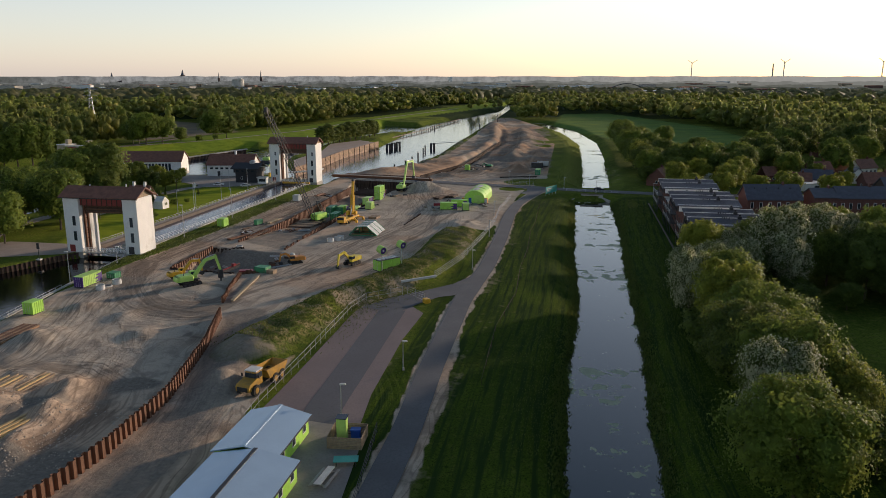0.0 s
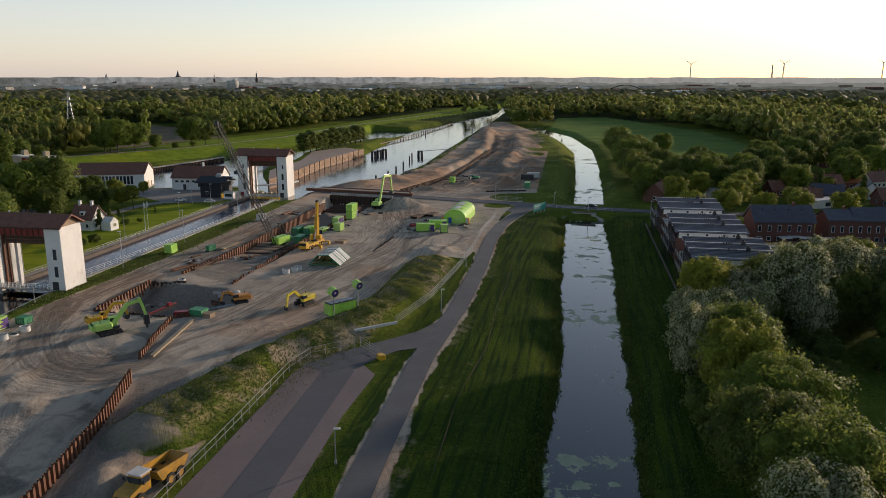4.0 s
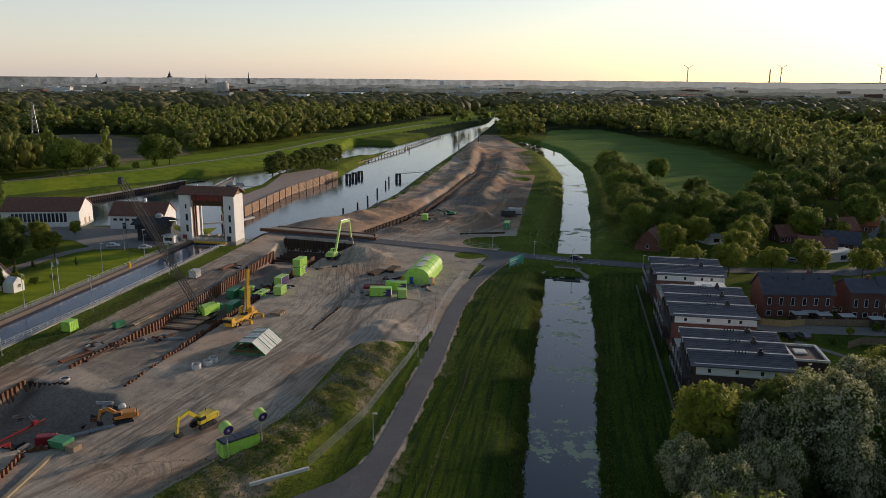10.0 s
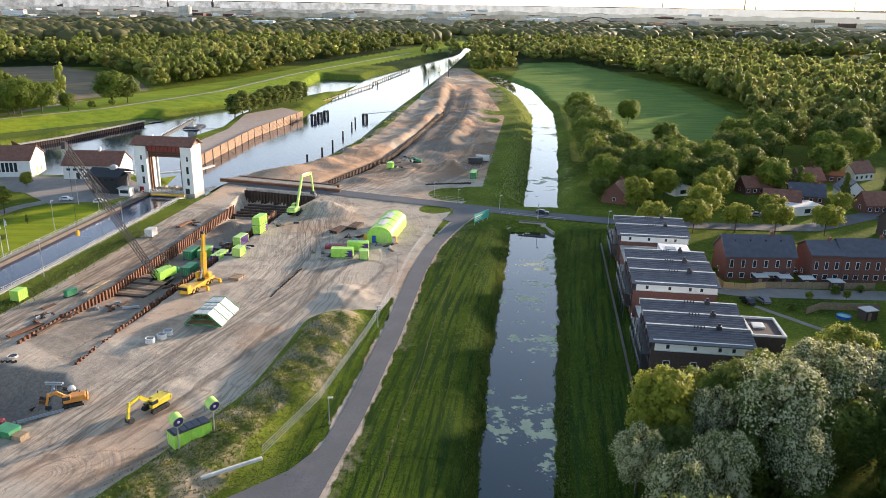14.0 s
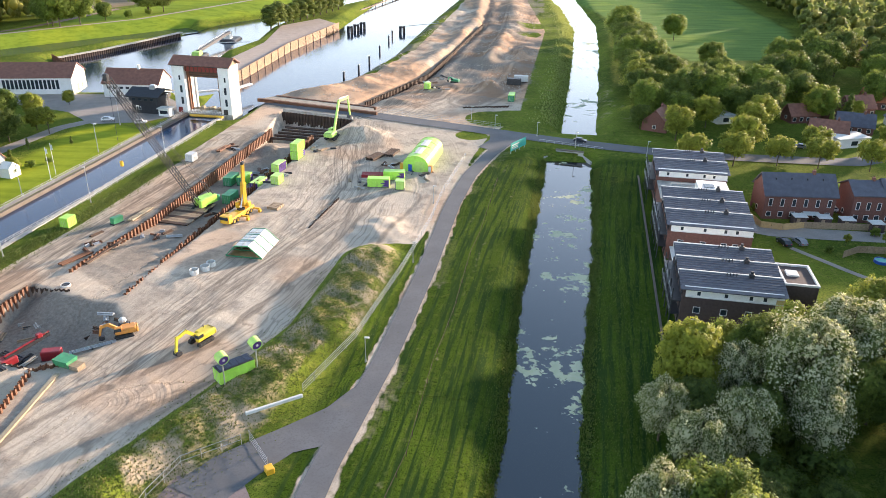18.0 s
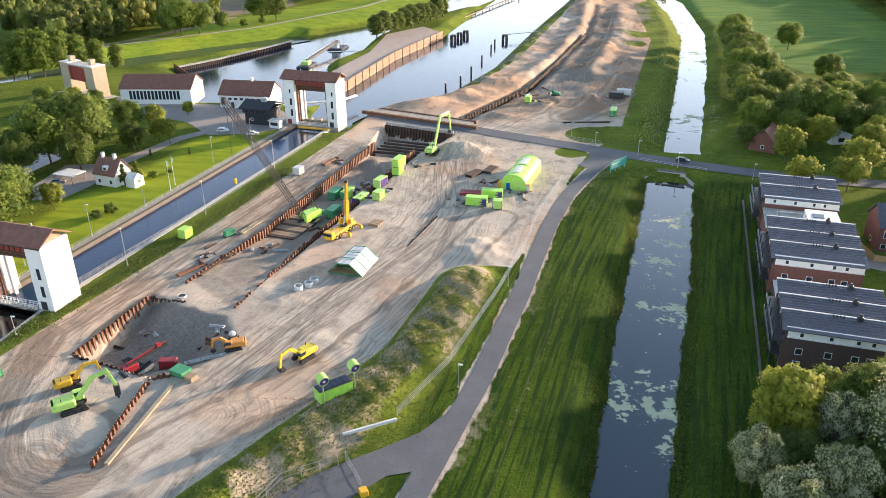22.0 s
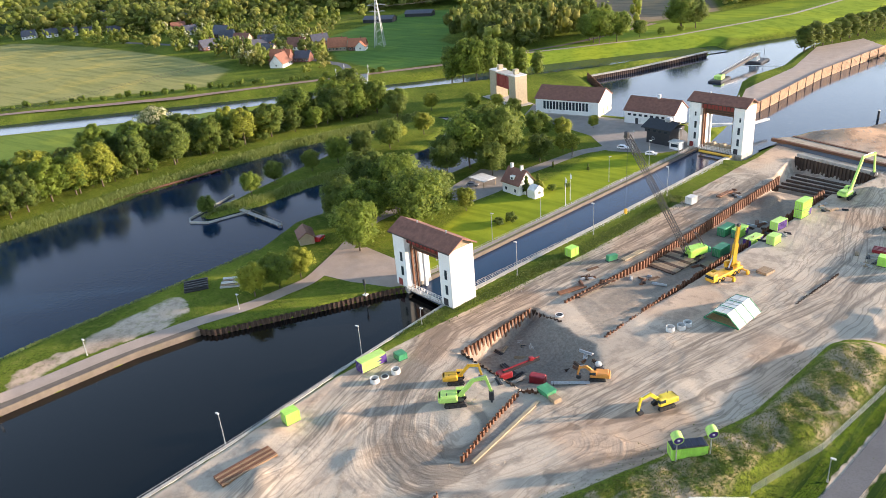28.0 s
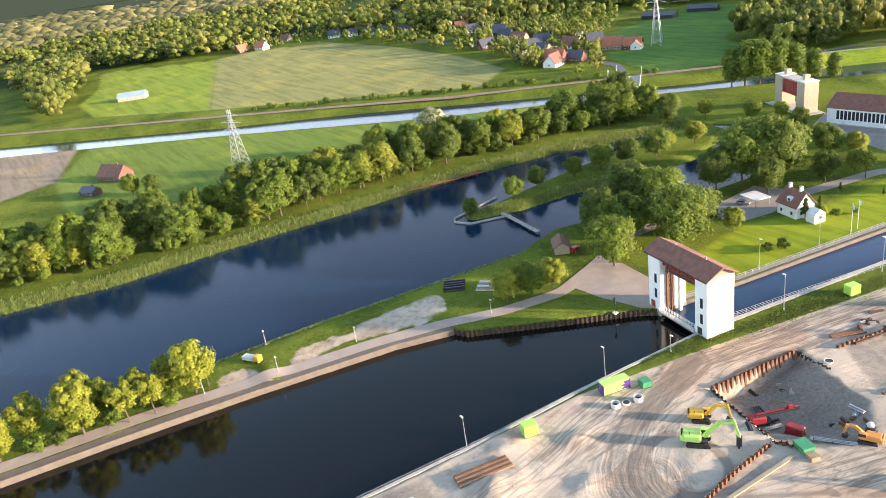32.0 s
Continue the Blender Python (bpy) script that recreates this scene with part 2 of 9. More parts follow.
        bsdf.inputs["Specular IOR Level"].default_value = 0.8
        links.new(mixrgb(nt, color, mixrgb(nt, (0.30, 0.33, 0.15), (0.50, 0.50, 0.36), fine), mask), bsdf.inputs["Base Color"])
        r = nodes.new("ShaderNodeMapRange")
        r.inputs[3].default_value, r.inputs[4].default_value = 0.04, 0.7
        links.new(mask, r.inputs[0])
        links.new(r.outputs[0], bsdf.inputs["Roughness"])
    return m

WHITE = surface("white_render", (0.78, 0.77, 0.74), 0.75, vary=0.06, scale=0.4, dirt=(0.45, 0.42, 0.36), dirt_amount=0.15)
TILE_RED = surface("red_brown_tiles", (0.20, 0.085, 0.055), 0.7, vary=0.3, scale=0.8, bump=0.02)
TILE_ORANGE = surface("orange_tiles", (0.38, 0.14, 0.07), 0.7, vary=0.25, scale=0.8)
TILE_DARK = surface("dark_slate_tiles", (0.08, 0.08, 0.10), 0.45, vary=0.25, scale=0.7, bump=0.02)
RED_STEEL = surface("red_painted_steel", (0.24, 0.03, 0.025), 0.5, vary=0.2, scale=1.0)
RUST = surface("rusty_steel", (0.20, 0.088, 0.045), 0.75, metal=0.1, vary=0.4, scale=1.2, dirt=(0.07, 0.045, 0.035), dirt_amount=0.6, per_object=0.35)
RUST_DARK = surface("dark_rusty_steel", (0.075, 0.045, 0.03), 0.8, metal=0.1, vary=0.4, scale=1.2)
PILE_BROWN = surface("brown_sheet_steel", (0.31, 0.185, 0.10), 0.7, vary=0.25, scale=0.5, dirt=(0.12, 0.07, 0.05), dirt_amount=0.4)
CONCRETE = surface("concrete", (0.40, 0.38, 0.34), 0.85, vary=0.2, scale=0.7, dirt=(0.16, 0.14, 0.11), dirt_amount=0.4, bump=0.01)
CONCRETE_WHITE = surface("pale_concrete", (0.62, 0.61, 0.58), 0.8, vary=0.12, scale=1.0)
COPING = surface("sandstone_coping", (0.33, 0.27, 0.18), 0.85, vary=0.15, scale=0.6)
BRICK = surface("red_brick", (0.155, 0.068, 0.052), 0.85, vary=0.25, scale=2.0, bump=0.01)
BRICK_DARK = surface("dark_brick", (0.075, 0.05, 0.045), 0.85, vary=0.25, scale=2.0)
BRICK_CREAM = surface("cream_brick", (0.37, 0.31, 0.215), 0.85, vary=0.15, scale=1.0)
BLACK_WOOD = surface("black_boards", (0.022, 0.024, 0.03), 0.65, vary=0.3, scale=1.0)
STEEL = surface("galvanised_steel", (0.48, 0.49, 0.50), 0.45, metal=0.7, vary=0.12, scale=2.0)
STEEL_DARK = surface("dark_steel", (0.05, 0.05, 0.055), 0.5, metal=0.4, vary=0.25, scale=2.0)
LIME = surface("lime_green_paint", (0.40, 0.72, 0.10), 0.45, vary=0.12, scale=1.0, dirt=(0.25, 0.22, 0.14), dirt_amount=0.15)
LIME_PALE = surface("pale_lime_paint", (0.44, 0.68, 0.15), 0.45, vary=0.1, scale=1.0, dirt=(0.3, 0.26, 0.18), dirt_amount=0.15)
PURPLE = surface("purple_paint", (0.075, 0.03, 0.19), 0.5, vary=0.15, scale=1.0)
GREEN_DARK = surface("green_container_paint", (0.05, 0.27, 0.12), 0.5, vary=0.2, scale=1.0, dirt=(0.2, 0.15, 0.1), dirt_amount=0.3)
TEAL = surface("teal_paint", (0.04, 0.34, 0.29), 0.5, vary=0.1, scale=1.0)
YELLOW = surface("yellow_machine_paint", (0.72, 0.40, 0.03), 0.4, vary=0.12, scale=1.0, dirt=(0.2, 0.15, 0.09), dirt_amount=0.25)
DUMPER = surface("muddy_yellow_paint", (0.50, 0.27, 0.03), 0.5, vary=0.2, scale=1.0, dirt=(0.14, 0.10, 0.06), dirt_amount=0.6)
LEMON = surface("lemon_yellow_machine_paint", (0.66, 0.52, 0.04), 0.45, vary=0.12, scale=1.0, dirt=(0.2, 0.16, 0.10), dirt_amount=0.35)
ORANGE = surface("orange_machine_paint", (0.62, 0.26, 0.05), 0.45, vary=0.15, scale=1.0, dirt=(0.2, 0.15, 0.09), dirt_amount=0.3)
REDM = surface("red_machine_paint", (0.27, 0.018, 0.026), 0.45, vary=0.15, scale=1.0, dirt=(0.2, 0.15, 0.1), dirt_amount=0.2)
RUBBER = surface("black_rubber", (0.02, 0.02, 0.02), 0.85, vary=0.3, scale=3.0, dirt=(0.16, 0.13, 0.09), dirt_amount=0.3)
BLUE = surface("blue_paint", (0.02, 0.09, 0.42), 0.45, vary=0.1)
CARWHITE = surface("white_car_paint", (0.75, 0.75, 0.76), 0.25, vary=0.02)
CARDARK = surface("dark_car_paint", (0.03, 0.035, 0.045), 0.25, vary=0.05)
CARRED = surface("red_car_paint", (0.42, 0.02, 0.02), 0.25, vary=0.05)
CARGREY = surface("grey_car_paint", (0.22, 0.23, 0.25), 0.25, vary=0.03)
GLASS = surface("dark_window_glass", (0.03, 0.04, 0.05), 0.08, vary=0.1)
TIMBER = surface("weathered_timber", (0.30, 0.22, 0.14), 0.8, vary=0.25, scale=2.0)
TIMBER_LIGHT = surface("fresh_timber", (0.52, 0.36, 0.17), 0.75, vary=0.15, scale=2.0)
ROOF_BLUE = surface("pale_metal_roof", (0.40, 0.53, 0.66), 0.25, metal=0.3, vary=0.06, scale=0.3)
CANVAS = surface("white_canvas", (0.56, 0.59, 0.57), 0.6, vary=0.05, scale=0.6)
SOLAR = surface("solar_panels", (0.018, 0.022, 0.04), 0.2, vary=0.2, scale=0.8)
ASPHALT = surface("asphalt", (0.108, 0.110, 0.118), 0.85, vary=0.15, scale=0.15, grain=3.0, dirt=(0.16, 0.145, 0.125), dirt_amount=0.1)
ASPHALT_RED = surface("reddish_asphalt", (0.20, 0.155, 0.15), 0.85, vary=0.10, scale=0.12, grain=3.0)
ASPHALT_BLUE = surface("dark_asphalt_strip", (0.10, 0.10, 0.112), 0.85, vary=0.1, scale=0.12, grain=3.0)
PAVE = surface("grey_pavers", (0.265, 0.235, 0.21), 0.85, vary=0.15, scale=0.3, grain=4.0)
PAVE_PINK = surface("pinkish_pavers", (0.36, 0.285, 0.235), 0.85, vary=0.12, scale=0.25, grain=4.0)
VERGE = surface("sandy_verge", (0.36, 0.30, 0.23), 0.9, vary=0.2, scale=0.6, grain=3.0, dirt=(0.14, 0.13, 0.06), dirt_amount=0.4)
QUAY = surface("brown_quay_concrete", (0.14, 0.113, 0.09), 0.9, vary=0.2, scale=0.5, dirt=(0.12, 0.10, 0.07), dirt_amount=0.4)
BALLAST = surface("railway_ballast", (0.24, 0.16, 0.12), 0.9, vary=0.25, scale=0.5)
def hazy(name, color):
    """Plain glowing backdrop: far tree lines, evening haze painted in, brighter towards the sun."""
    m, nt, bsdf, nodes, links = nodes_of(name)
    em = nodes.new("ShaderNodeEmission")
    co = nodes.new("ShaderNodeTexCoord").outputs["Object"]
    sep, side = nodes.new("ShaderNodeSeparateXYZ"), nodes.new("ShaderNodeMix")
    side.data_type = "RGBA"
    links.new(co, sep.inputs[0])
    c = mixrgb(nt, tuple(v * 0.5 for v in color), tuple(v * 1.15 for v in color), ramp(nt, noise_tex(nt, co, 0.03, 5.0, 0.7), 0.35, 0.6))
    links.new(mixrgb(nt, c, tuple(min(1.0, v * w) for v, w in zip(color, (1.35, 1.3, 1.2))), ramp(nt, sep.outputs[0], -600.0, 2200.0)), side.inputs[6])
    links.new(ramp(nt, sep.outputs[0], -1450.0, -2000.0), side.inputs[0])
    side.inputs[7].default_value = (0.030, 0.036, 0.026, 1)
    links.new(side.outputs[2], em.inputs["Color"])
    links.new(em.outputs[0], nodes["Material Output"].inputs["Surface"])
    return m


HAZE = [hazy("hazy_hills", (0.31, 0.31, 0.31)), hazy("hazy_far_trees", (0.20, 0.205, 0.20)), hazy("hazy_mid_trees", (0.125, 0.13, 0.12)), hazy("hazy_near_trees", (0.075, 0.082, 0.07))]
CLOD = surface("dug_sand", (0.42, 0.345, 0.27), 0.95, vary=0.25, scale=0.3, grain=5.0)
BARK = surface("bark", (0.10, 0.075, 0.05), 0.9, vary=0.3, scale=2.0, bump=0.02)
WATER_DARK = water("dark_canal_water", (0.005, 0.005, 0.005), 0.05, 0.9, gloss=0.4)
WATER_HARBOUR = water("harbour_water", (0.0055, 0.019, 0.044), 0.06, 1.1, gloss=0.14)
WATER_CANAL = water("canal_water", (0.006, 0.02, 0.044), 0.05, 1.1, gloss=0.5)
WATER_CHAMBER = water("chamber_water", (0.012, 0.036, 0.085), 0.08, 1.4, gloss=0.4)
WATER_DITCH = water("ditch_water", (0.022, 0.025, 0.031), 0.01, 0.5, weed=1.40)
WATER_DITCH_N = water("far_ditch_water", (0.04, 0.043, 0.05), 0.02, 0.4, weed=1.46)
LEAF_A = foliage("leaves_mid_green", (0.045, 0.086, 0.0145), (0.178, 0.242, 0.033))
LEAF_B = foliage("leaves_dark_green", (0.031, 0.060, 0.0145), (0.132, 0.182, 0.030))
LEAF_C = foliage("leaves_yellow_green", (0.084, 0.120, 0.0165), (0.305, 0.325, 0.042))
LEAF_W = foliage("leaves_with_white_blossom", (0.042, 0.075, 0.020), (0.16, 0.20, 0.060), (0.515, 0.51, 0.336))
LEAF_R = foliage("leaves_copper", (0.05, 0.02, 0.018), (0.10, 0.045, 0.03))
# far canopy is paled, wood leaves lifted: distance haze put into the colours
LEAF_F = foliage("haze_pale_canopy", (0.0752, 0.0905, 0.0375), (0.225, 0.211, 0.0875))
WOOD_A = foliage("wood_leaves_mid", (0.0721, 0.1159, 0.0224), (0.2855, 0.3270, 0.0744), wood=True)
WOOD_B = foliage("wood_leaves_dark", (0.0481, 0.0772, 0.0193), (0.2050, 0.2391, 0.0558), wood=True)
WOOD_C = foliage("wood_leaves_fresh", (0.1003, 0.1357, 0.0273), (0.3243, 0.3151, 0.0948), wood=True)
REED = foliage("reed_and_cow_parsley", (0.085, 0.135, 0.022), (0.27, 0.31, 0.10))
BLADES = foliage("bank_grass_blades", (0.035, 0.06, 0.011), (0.10, 0.145, 0.024), through_light=0.25)
DRY_BLADES = foliage("dry_grass_blades", (0.08, 0.09, 0.026), (0.24, 0.20, 0.085), through_light=0.25)


def ground_material():
    """Grass, meadow, bare sand with wheel tracks and ploughed earth on one sheet."""
    m, nt, bsdf, nodes, links = nodes_of("ground_cover")
    co = nodes.new("ShaderNodeTexCoord").outputs["Object"]

    def attr(name):
        a = nodes.new("ShaderNodeAttribute")
        a.attribute_name = name
        return a

    def times(a, b):
        n = nodes.new("ShaderNodeMath")
        n.operation = "MULTIPLY"
        links.new(a, n.inputs[0]), links.new(b, n.inputs[1])
        return n.outputs[0]
    zone = attr("zone").outputs["Color"]
    sep = nodes.new("ShaderNodeSeparateColor")
    links.new(zone, sep.inputs[0])
    n1, n2, n3 = noise_tex(nt, co, 0.035, 5.0), noise_tex(nt, co, 0.5, 6.0, 0.65), noise_tex(nt, co, 4.0, 3.0)
    n4 = noise_tex(nt, co, 1.5, 4.0, 0.7)
    # grass in three tones
    g = mixrgb(nt, (0.07, 0.105, 0.016), (0.185, 0.225, 0.03), ramp(nt, n1, 0.35, 0.65))
    g = mixrgb(nt, g, (0.27, 0.25, 0.06), ramp(nt, n2, 0.5, 0.8))
    g = mixrgb(nt, g, (0.02, 0.035, 0.008), ramp(nt, n3, 0.5, 0.7))
    g = mixrgb(nt, g, (0.03, 0.05, 0.01), ramp(nt, n4, 0.52, 0.72))
    # mown and driven stripes along the banks
    mown = noise_tex(nt, attr("lane").outputs["Vector"], 1.3, 3.0, 0.6)
    g = mixrgb(nt, g, mixrgb(nt, mixrgb(nt, g, (0.45, 0.56, 0.45), 1.0, "MULTIPLY"), (0.024, 0.047, 0.011), ramp(nt, mown, 0.46, 0.58)), attr("zone").outputs["Alpha"])
    # dry grass and weeds
    dry = mixrgb(nt, (0.33, 0.265, 0.135), (0.11, 0.14, 0.028), ramp(nt, n2, 0.42, 0.56))
    dry = mixrgb(nt, dry, (0.055, 0.075, 0.016), ramp(nt, n4, 0.5, 0.62))
    dry = mixrgb(nt, dry, (0.34, 0.275, 0.195), ramp(nt, noise_tex(nt, co, 0.11, 5.0, 0.6), 0.50, 0.58))
    # sand with streaks along the haul routes
    lane = attr("lane").outputs["Vector"]
    warp = nodes.new("ShaderNodeVectorMath")
    warp.operation, warp.inputs[1].default_value = "MULTIPLY_ADD", (4.0, 4.0, 0)
    wav = nodes.new("ShaderNodeTexNoise")
    wav.inputs["Scale"].default_value = 0.06
    links.new(co, wav.inputs["Vector"]), links.new(wav.outputs["Color"], warp.inputs[0]), links.new(lane, warp.inputs[2])
    lane = warp.outputs[0]
    streak = noise_tex(nt, lane, 1.0, 4.0, 0.6)
    streak2 = noise_tex(nt, lane, 0.27, 3.0, 0.55)
    lane_fade, loop_fade = attr("lane_fade").outputs["Fac"], attr("loop_fade").outputs["Fac"]

    def weaker(a, f):
        n = nodes.new("ShaderNodeMath")
        n.operation, n.inputs[1].default_value = "MULTIPLY", f
        links.new(a, n.inputs[0])
        return n.outputs[0]

    def ruts(vec, scale, width):
        """Thin wandering wheel marks along a lane."""
        n = nodes.new("ShaderNodeMath")
        n.operation, n.inputs[1].default_value = "SUBTRACT", 0.5
        links.new(noise_tex(nt, vec, scale, 1.5, 0.5), n.inputs[0])
        m2 = nodes.new("ShaderNodeMath")
        m2.operation = "ABSOLUTE"
        links.new(n.outputs[0], m2.inputs[0])
        return ramp(nt, m2.outputs[0], width, width * 0.25)
    s = mixrgb(nt, (0.43, 0.36, 0.285), (0.56, 0.47, 0.37), ramp(nt, n1, 0.35, 0.65))
    mottle = noise_tex(nt, co, 0.16, 8.0, 0.72)
    s = mixrgb(nt, s, (0.29, 0.245, 0.20), weaker(ramp(nt, mottle, 0.50, 0.60), 0.75))
    s = mixrgb(nt, s, (0.57, 0.48, 0.37), weaker(ramp(nt, mottle, 0.44, 0.36), 0.7))
    worn = noise_tex(nt, co, 0.022, 3.0, 0.6)
    tracks = mixrgb(nt, (0, 0, 0), streak, times(ramp(nt, worn, 0.34, 0.48), lane_fade))
    loop_vec = attr("loop").outputs["Vector"]
    loop = noise_tex(nt, loop_vec, 1.5, 4.0, 0.62)
    loops = mixrgb(nt, (0, 0, 0), loop, times(ramp(nt, worn, 0.66, 0.50), loop_fade))
    s = mixrgb(nt, s, (0.245, 0.205, 0.165), weaker(ramp(nt, tracks, 0.50, 0.62), 0.45))
    s = mixrgb(nt, s, (0.56, 0.475, 0.37), weaker(times(ramp(nt, streak, 0.45, 0.36), lane_fade), 0.3))
    s = mixrgb(nt, s, (0.235, 0.195, 0.158), weaker(ramp(nt, loops, 0.50, 0.60), 0.6))
    s = mixrgb(nt, s, (0.26, 0.22, 0.18), weaker(times(ramp(nt, streak2, 0.53, 0.60), lane_fade), 0.6))
    haul = attr("haul")
    hj = nodes.new("ShaderNodeMath")
    hj.operation, hj.inputs[1].default_value = "MULTIPLY_ADD", 0.9
    links.new(mottle, hj.inputs[0]), links.new(haul.outputs["Fac"], hj.inputs[2])
    s = mixrgb(nt, s, mixrgb(nt, (0.42, 0.355, 0.285), (0.57, 0.485, 0.385), streak), weaker(ramp(nt, hj.outputs[0], 0.75, 1.15), 0.8))
    s = mixrgb(nt, s, (0.22, 0.185, 0.15), weaker(ramp(nt, hj.outputs[0], 0.2, -0.2), 0.8))
    line1, line2 = times(ruts(lane, 0.9, 0.045), lane_fade), times(ruts(loop_vec, 0.8, 0.05), loop_fade)
    s = mixrgb(nt, s, (0.17, 0.14, 0.112), weaker(line1, 0.5))
    s = mixrgb(nt, s, (0.17, 0.14, 0.112), weaker(line2, 0.6))
    s = mixrgb(nt, s, mixrgb(nt, s, (0.6, 0.57, 0.55), 1.0, "MULTIPLY"), ramp(nt, n3, 0.58, 0.8))
    s = mixrgb(nt, s, mixrgb(nt, s, (1.02, 0.80, 0.66), 1.0, "MULTIPLY"), attr("ruddy").outputs["Fac"])
    dark_sand = mixrgb(nt, (0.155, 0.135, 0.115), (0.285, 0.247, 0.203), ramp(nt, n4, 0.3, 0.7))
    # zone edges are broken up by the noise
    def edge(out, lo=0.4, hi=0.6):
        a = nodes.new("ShaderNodeMath")
        a.operation = "MULTIPLY_ADD"
        links.new(n2, a.inputs[0])
        a.inputs[1].default_value = 0.5
        links.new(out, a.inputs[2])
        b = nodes.new("ShaderNodeMath")
        b.operation = "SUBTRACT"
        links.new(a.outputs[0], b.inputs[0])
        b.inputs[1].default_value = 0.25
        return ramp(nt, b.outputs[0], lo, hi)
    c = mixrgb(nt, g, dry, edge(sep.outputs[1]))
    c = mixrgb(nt, c, s, edge(sep.outputs[0]))
    c = mixrgb(nt, c, dark_sand, edge(sep.outputs[2], 0.3, 0.8))
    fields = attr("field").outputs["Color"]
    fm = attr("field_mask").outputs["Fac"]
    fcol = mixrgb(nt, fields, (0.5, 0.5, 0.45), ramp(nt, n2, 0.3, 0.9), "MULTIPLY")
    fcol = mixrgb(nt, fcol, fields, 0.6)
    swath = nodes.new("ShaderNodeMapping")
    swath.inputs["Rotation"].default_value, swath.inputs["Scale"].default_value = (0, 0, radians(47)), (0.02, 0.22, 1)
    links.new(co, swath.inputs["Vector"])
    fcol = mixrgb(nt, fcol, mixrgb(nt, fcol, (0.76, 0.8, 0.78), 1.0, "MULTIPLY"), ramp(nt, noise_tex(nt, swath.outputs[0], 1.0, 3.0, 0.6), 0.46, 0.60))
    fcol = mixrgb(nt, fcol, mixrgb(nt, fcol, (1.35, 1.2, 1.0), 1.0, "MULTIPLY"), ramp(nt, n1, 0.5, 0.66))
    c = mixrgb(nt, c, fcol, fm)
    links.new(c, bsdf.inputs["Base Color"])
    bsdf.inputs["Roughness"].default_value = 0.95
    bsdf.inputs["Specular IOR Level"].default_value = 0.02
    h = nodes.new("ShaderNodeMath")
    h.operation = "ADD"
    links.new(mixrgb(nt, mottle, loop, 0.35), h.inputs[0]), links.new(weaker(streak, 0.14), h.inputs[1])
    b = nodes.new("ShaderNodeBump")
    b.inputs["Strength"].default_value, b.inputs["Distance"].default_value = 0.9, 0.4
    links.new(h.outputs[0], b.inputs["Height"])
    links.new(b.outputs[0], bsdf.inputs["Normal"])
    return m


GROUND = ground_material()

# ---- land: one sheet with water courses, pits, banks and hills ----
def inside(poly, x, y):
    r = np.zeros(x.shape, bool)
    for (x0, y0), (x1, y1) in zip(poly, poly[1:] + poly[:1]):
        if y0 != y1:
            r ^= ((y0 > y) != (y1 > y)) & (x < (x1 - x0) * (y - y0) / (y1 - y0) + x0)
    return r


def reach(line, x, y):
    """Distance to a broken line, side of it and length along it."""
    best, along, side, run = np.full(x.shape, 1e9), np.zeros(x.shape), np.zeros(x.shape), 0.0
    for (x0, y0), (x1, y1) in zip(line, line[1:]):
        dx, dy = x1 - x0, y1 - y0
        n = math.hypot(dx, dy)
        t = np.clip(((x - x0) * dx + (y - y0) * dy) / (n * n), 0, 1)
        d = np.hypot(x - x0 - t * dx, y - y0 - t * dy)
        near = d < best
        best = np.where(near, d, best)
        along = np.where(near, run + t * n, along)
        side = np.where(near, np.sign((x - x0) * dy - (y - y0) * dx), side)
        run += n
    return best, side, along


def depth_in(poly, x, y):
    """Distance to the edge: positive inside, negative outside."""
    d = reach(poly + poly[:1], x, y)[0]
    return np.where(inside(poly, x, y), d, -d)


NEAR, FAR, DITCH = -1.5, -4.0, -2.5
BASIN = [(-93, -150), (-92, 60), (-91, 113), (-89, 140), (-88, 173), (-86, 203), (-99, 206), (-104, 201), (-114, 185), (-128, 164), (-132, 162), (-137, 147), (-144, 110), (-149, 77), (-152, 53), (-160, 0), (-178, -150)]
CHAMBER = [(-99, 205), (-86, 202.5), (-61, 346), (-74, 348)]
MAIN = [(-75, 346), (-60, 346), (-54, 378), (-49, 388), (-28, 405), (-8, 475), (8, 585), (32, 730), (60, 900), (93, 1130), (150, 1500), (128, 1500), (89, 1159), (-17, 818), (-38, 640), (-47, 556), (-64, 487), (-73, 418), (-78, 395)]
SIDE = [(-145, 417), (-131, 381), (-84, 384), (-76, 396), (-90, 440), (-97, 470), (-88, 500), (-89, 544), (-80, 600), (-40, 690), (-17, 790), (-61, 800), (-69, 689), (-100, 604), (-125, 565), (-135, 525), (-172, 446)]
PARALLEL = [(-1200, -600), (-541, 81), (-497, 130), (-434, 198), (-340, 290), (-296, 347), (-240, 405), (-185, 462), (-160, 500), (-130, 540), (-140, 552), (-175, 515), (-210, 478), (-262, 412), (-300, 372), (-356, 318), (-411, 263), (-459, 207), (-518, 148), (-582, 84), (-1260, -600)]
HARBOUR = [(-200, -100), (-183, 55), (-169, 108), (-167, 139), (-162, 181), (-160, 204), (-166, 225), (-160, 245), (-150, 270), (-146, 300), (-150, 330), (-160, 345), (-190, 352), (-201, 346), (-227, 285), (-234, 253), (-240, 209), (-243, 172), (-246, 136), (-248, 96), (-257, 60), (-280, -100)]
ISLET = [(-199, 209), (-193, 212), (-186, 230), (-184, 250), (-176, 275), (-172, 310), (-184, 345), (-204, 350), (-212, 310), (-208, 280), (-206, 255), (-203, 230)]
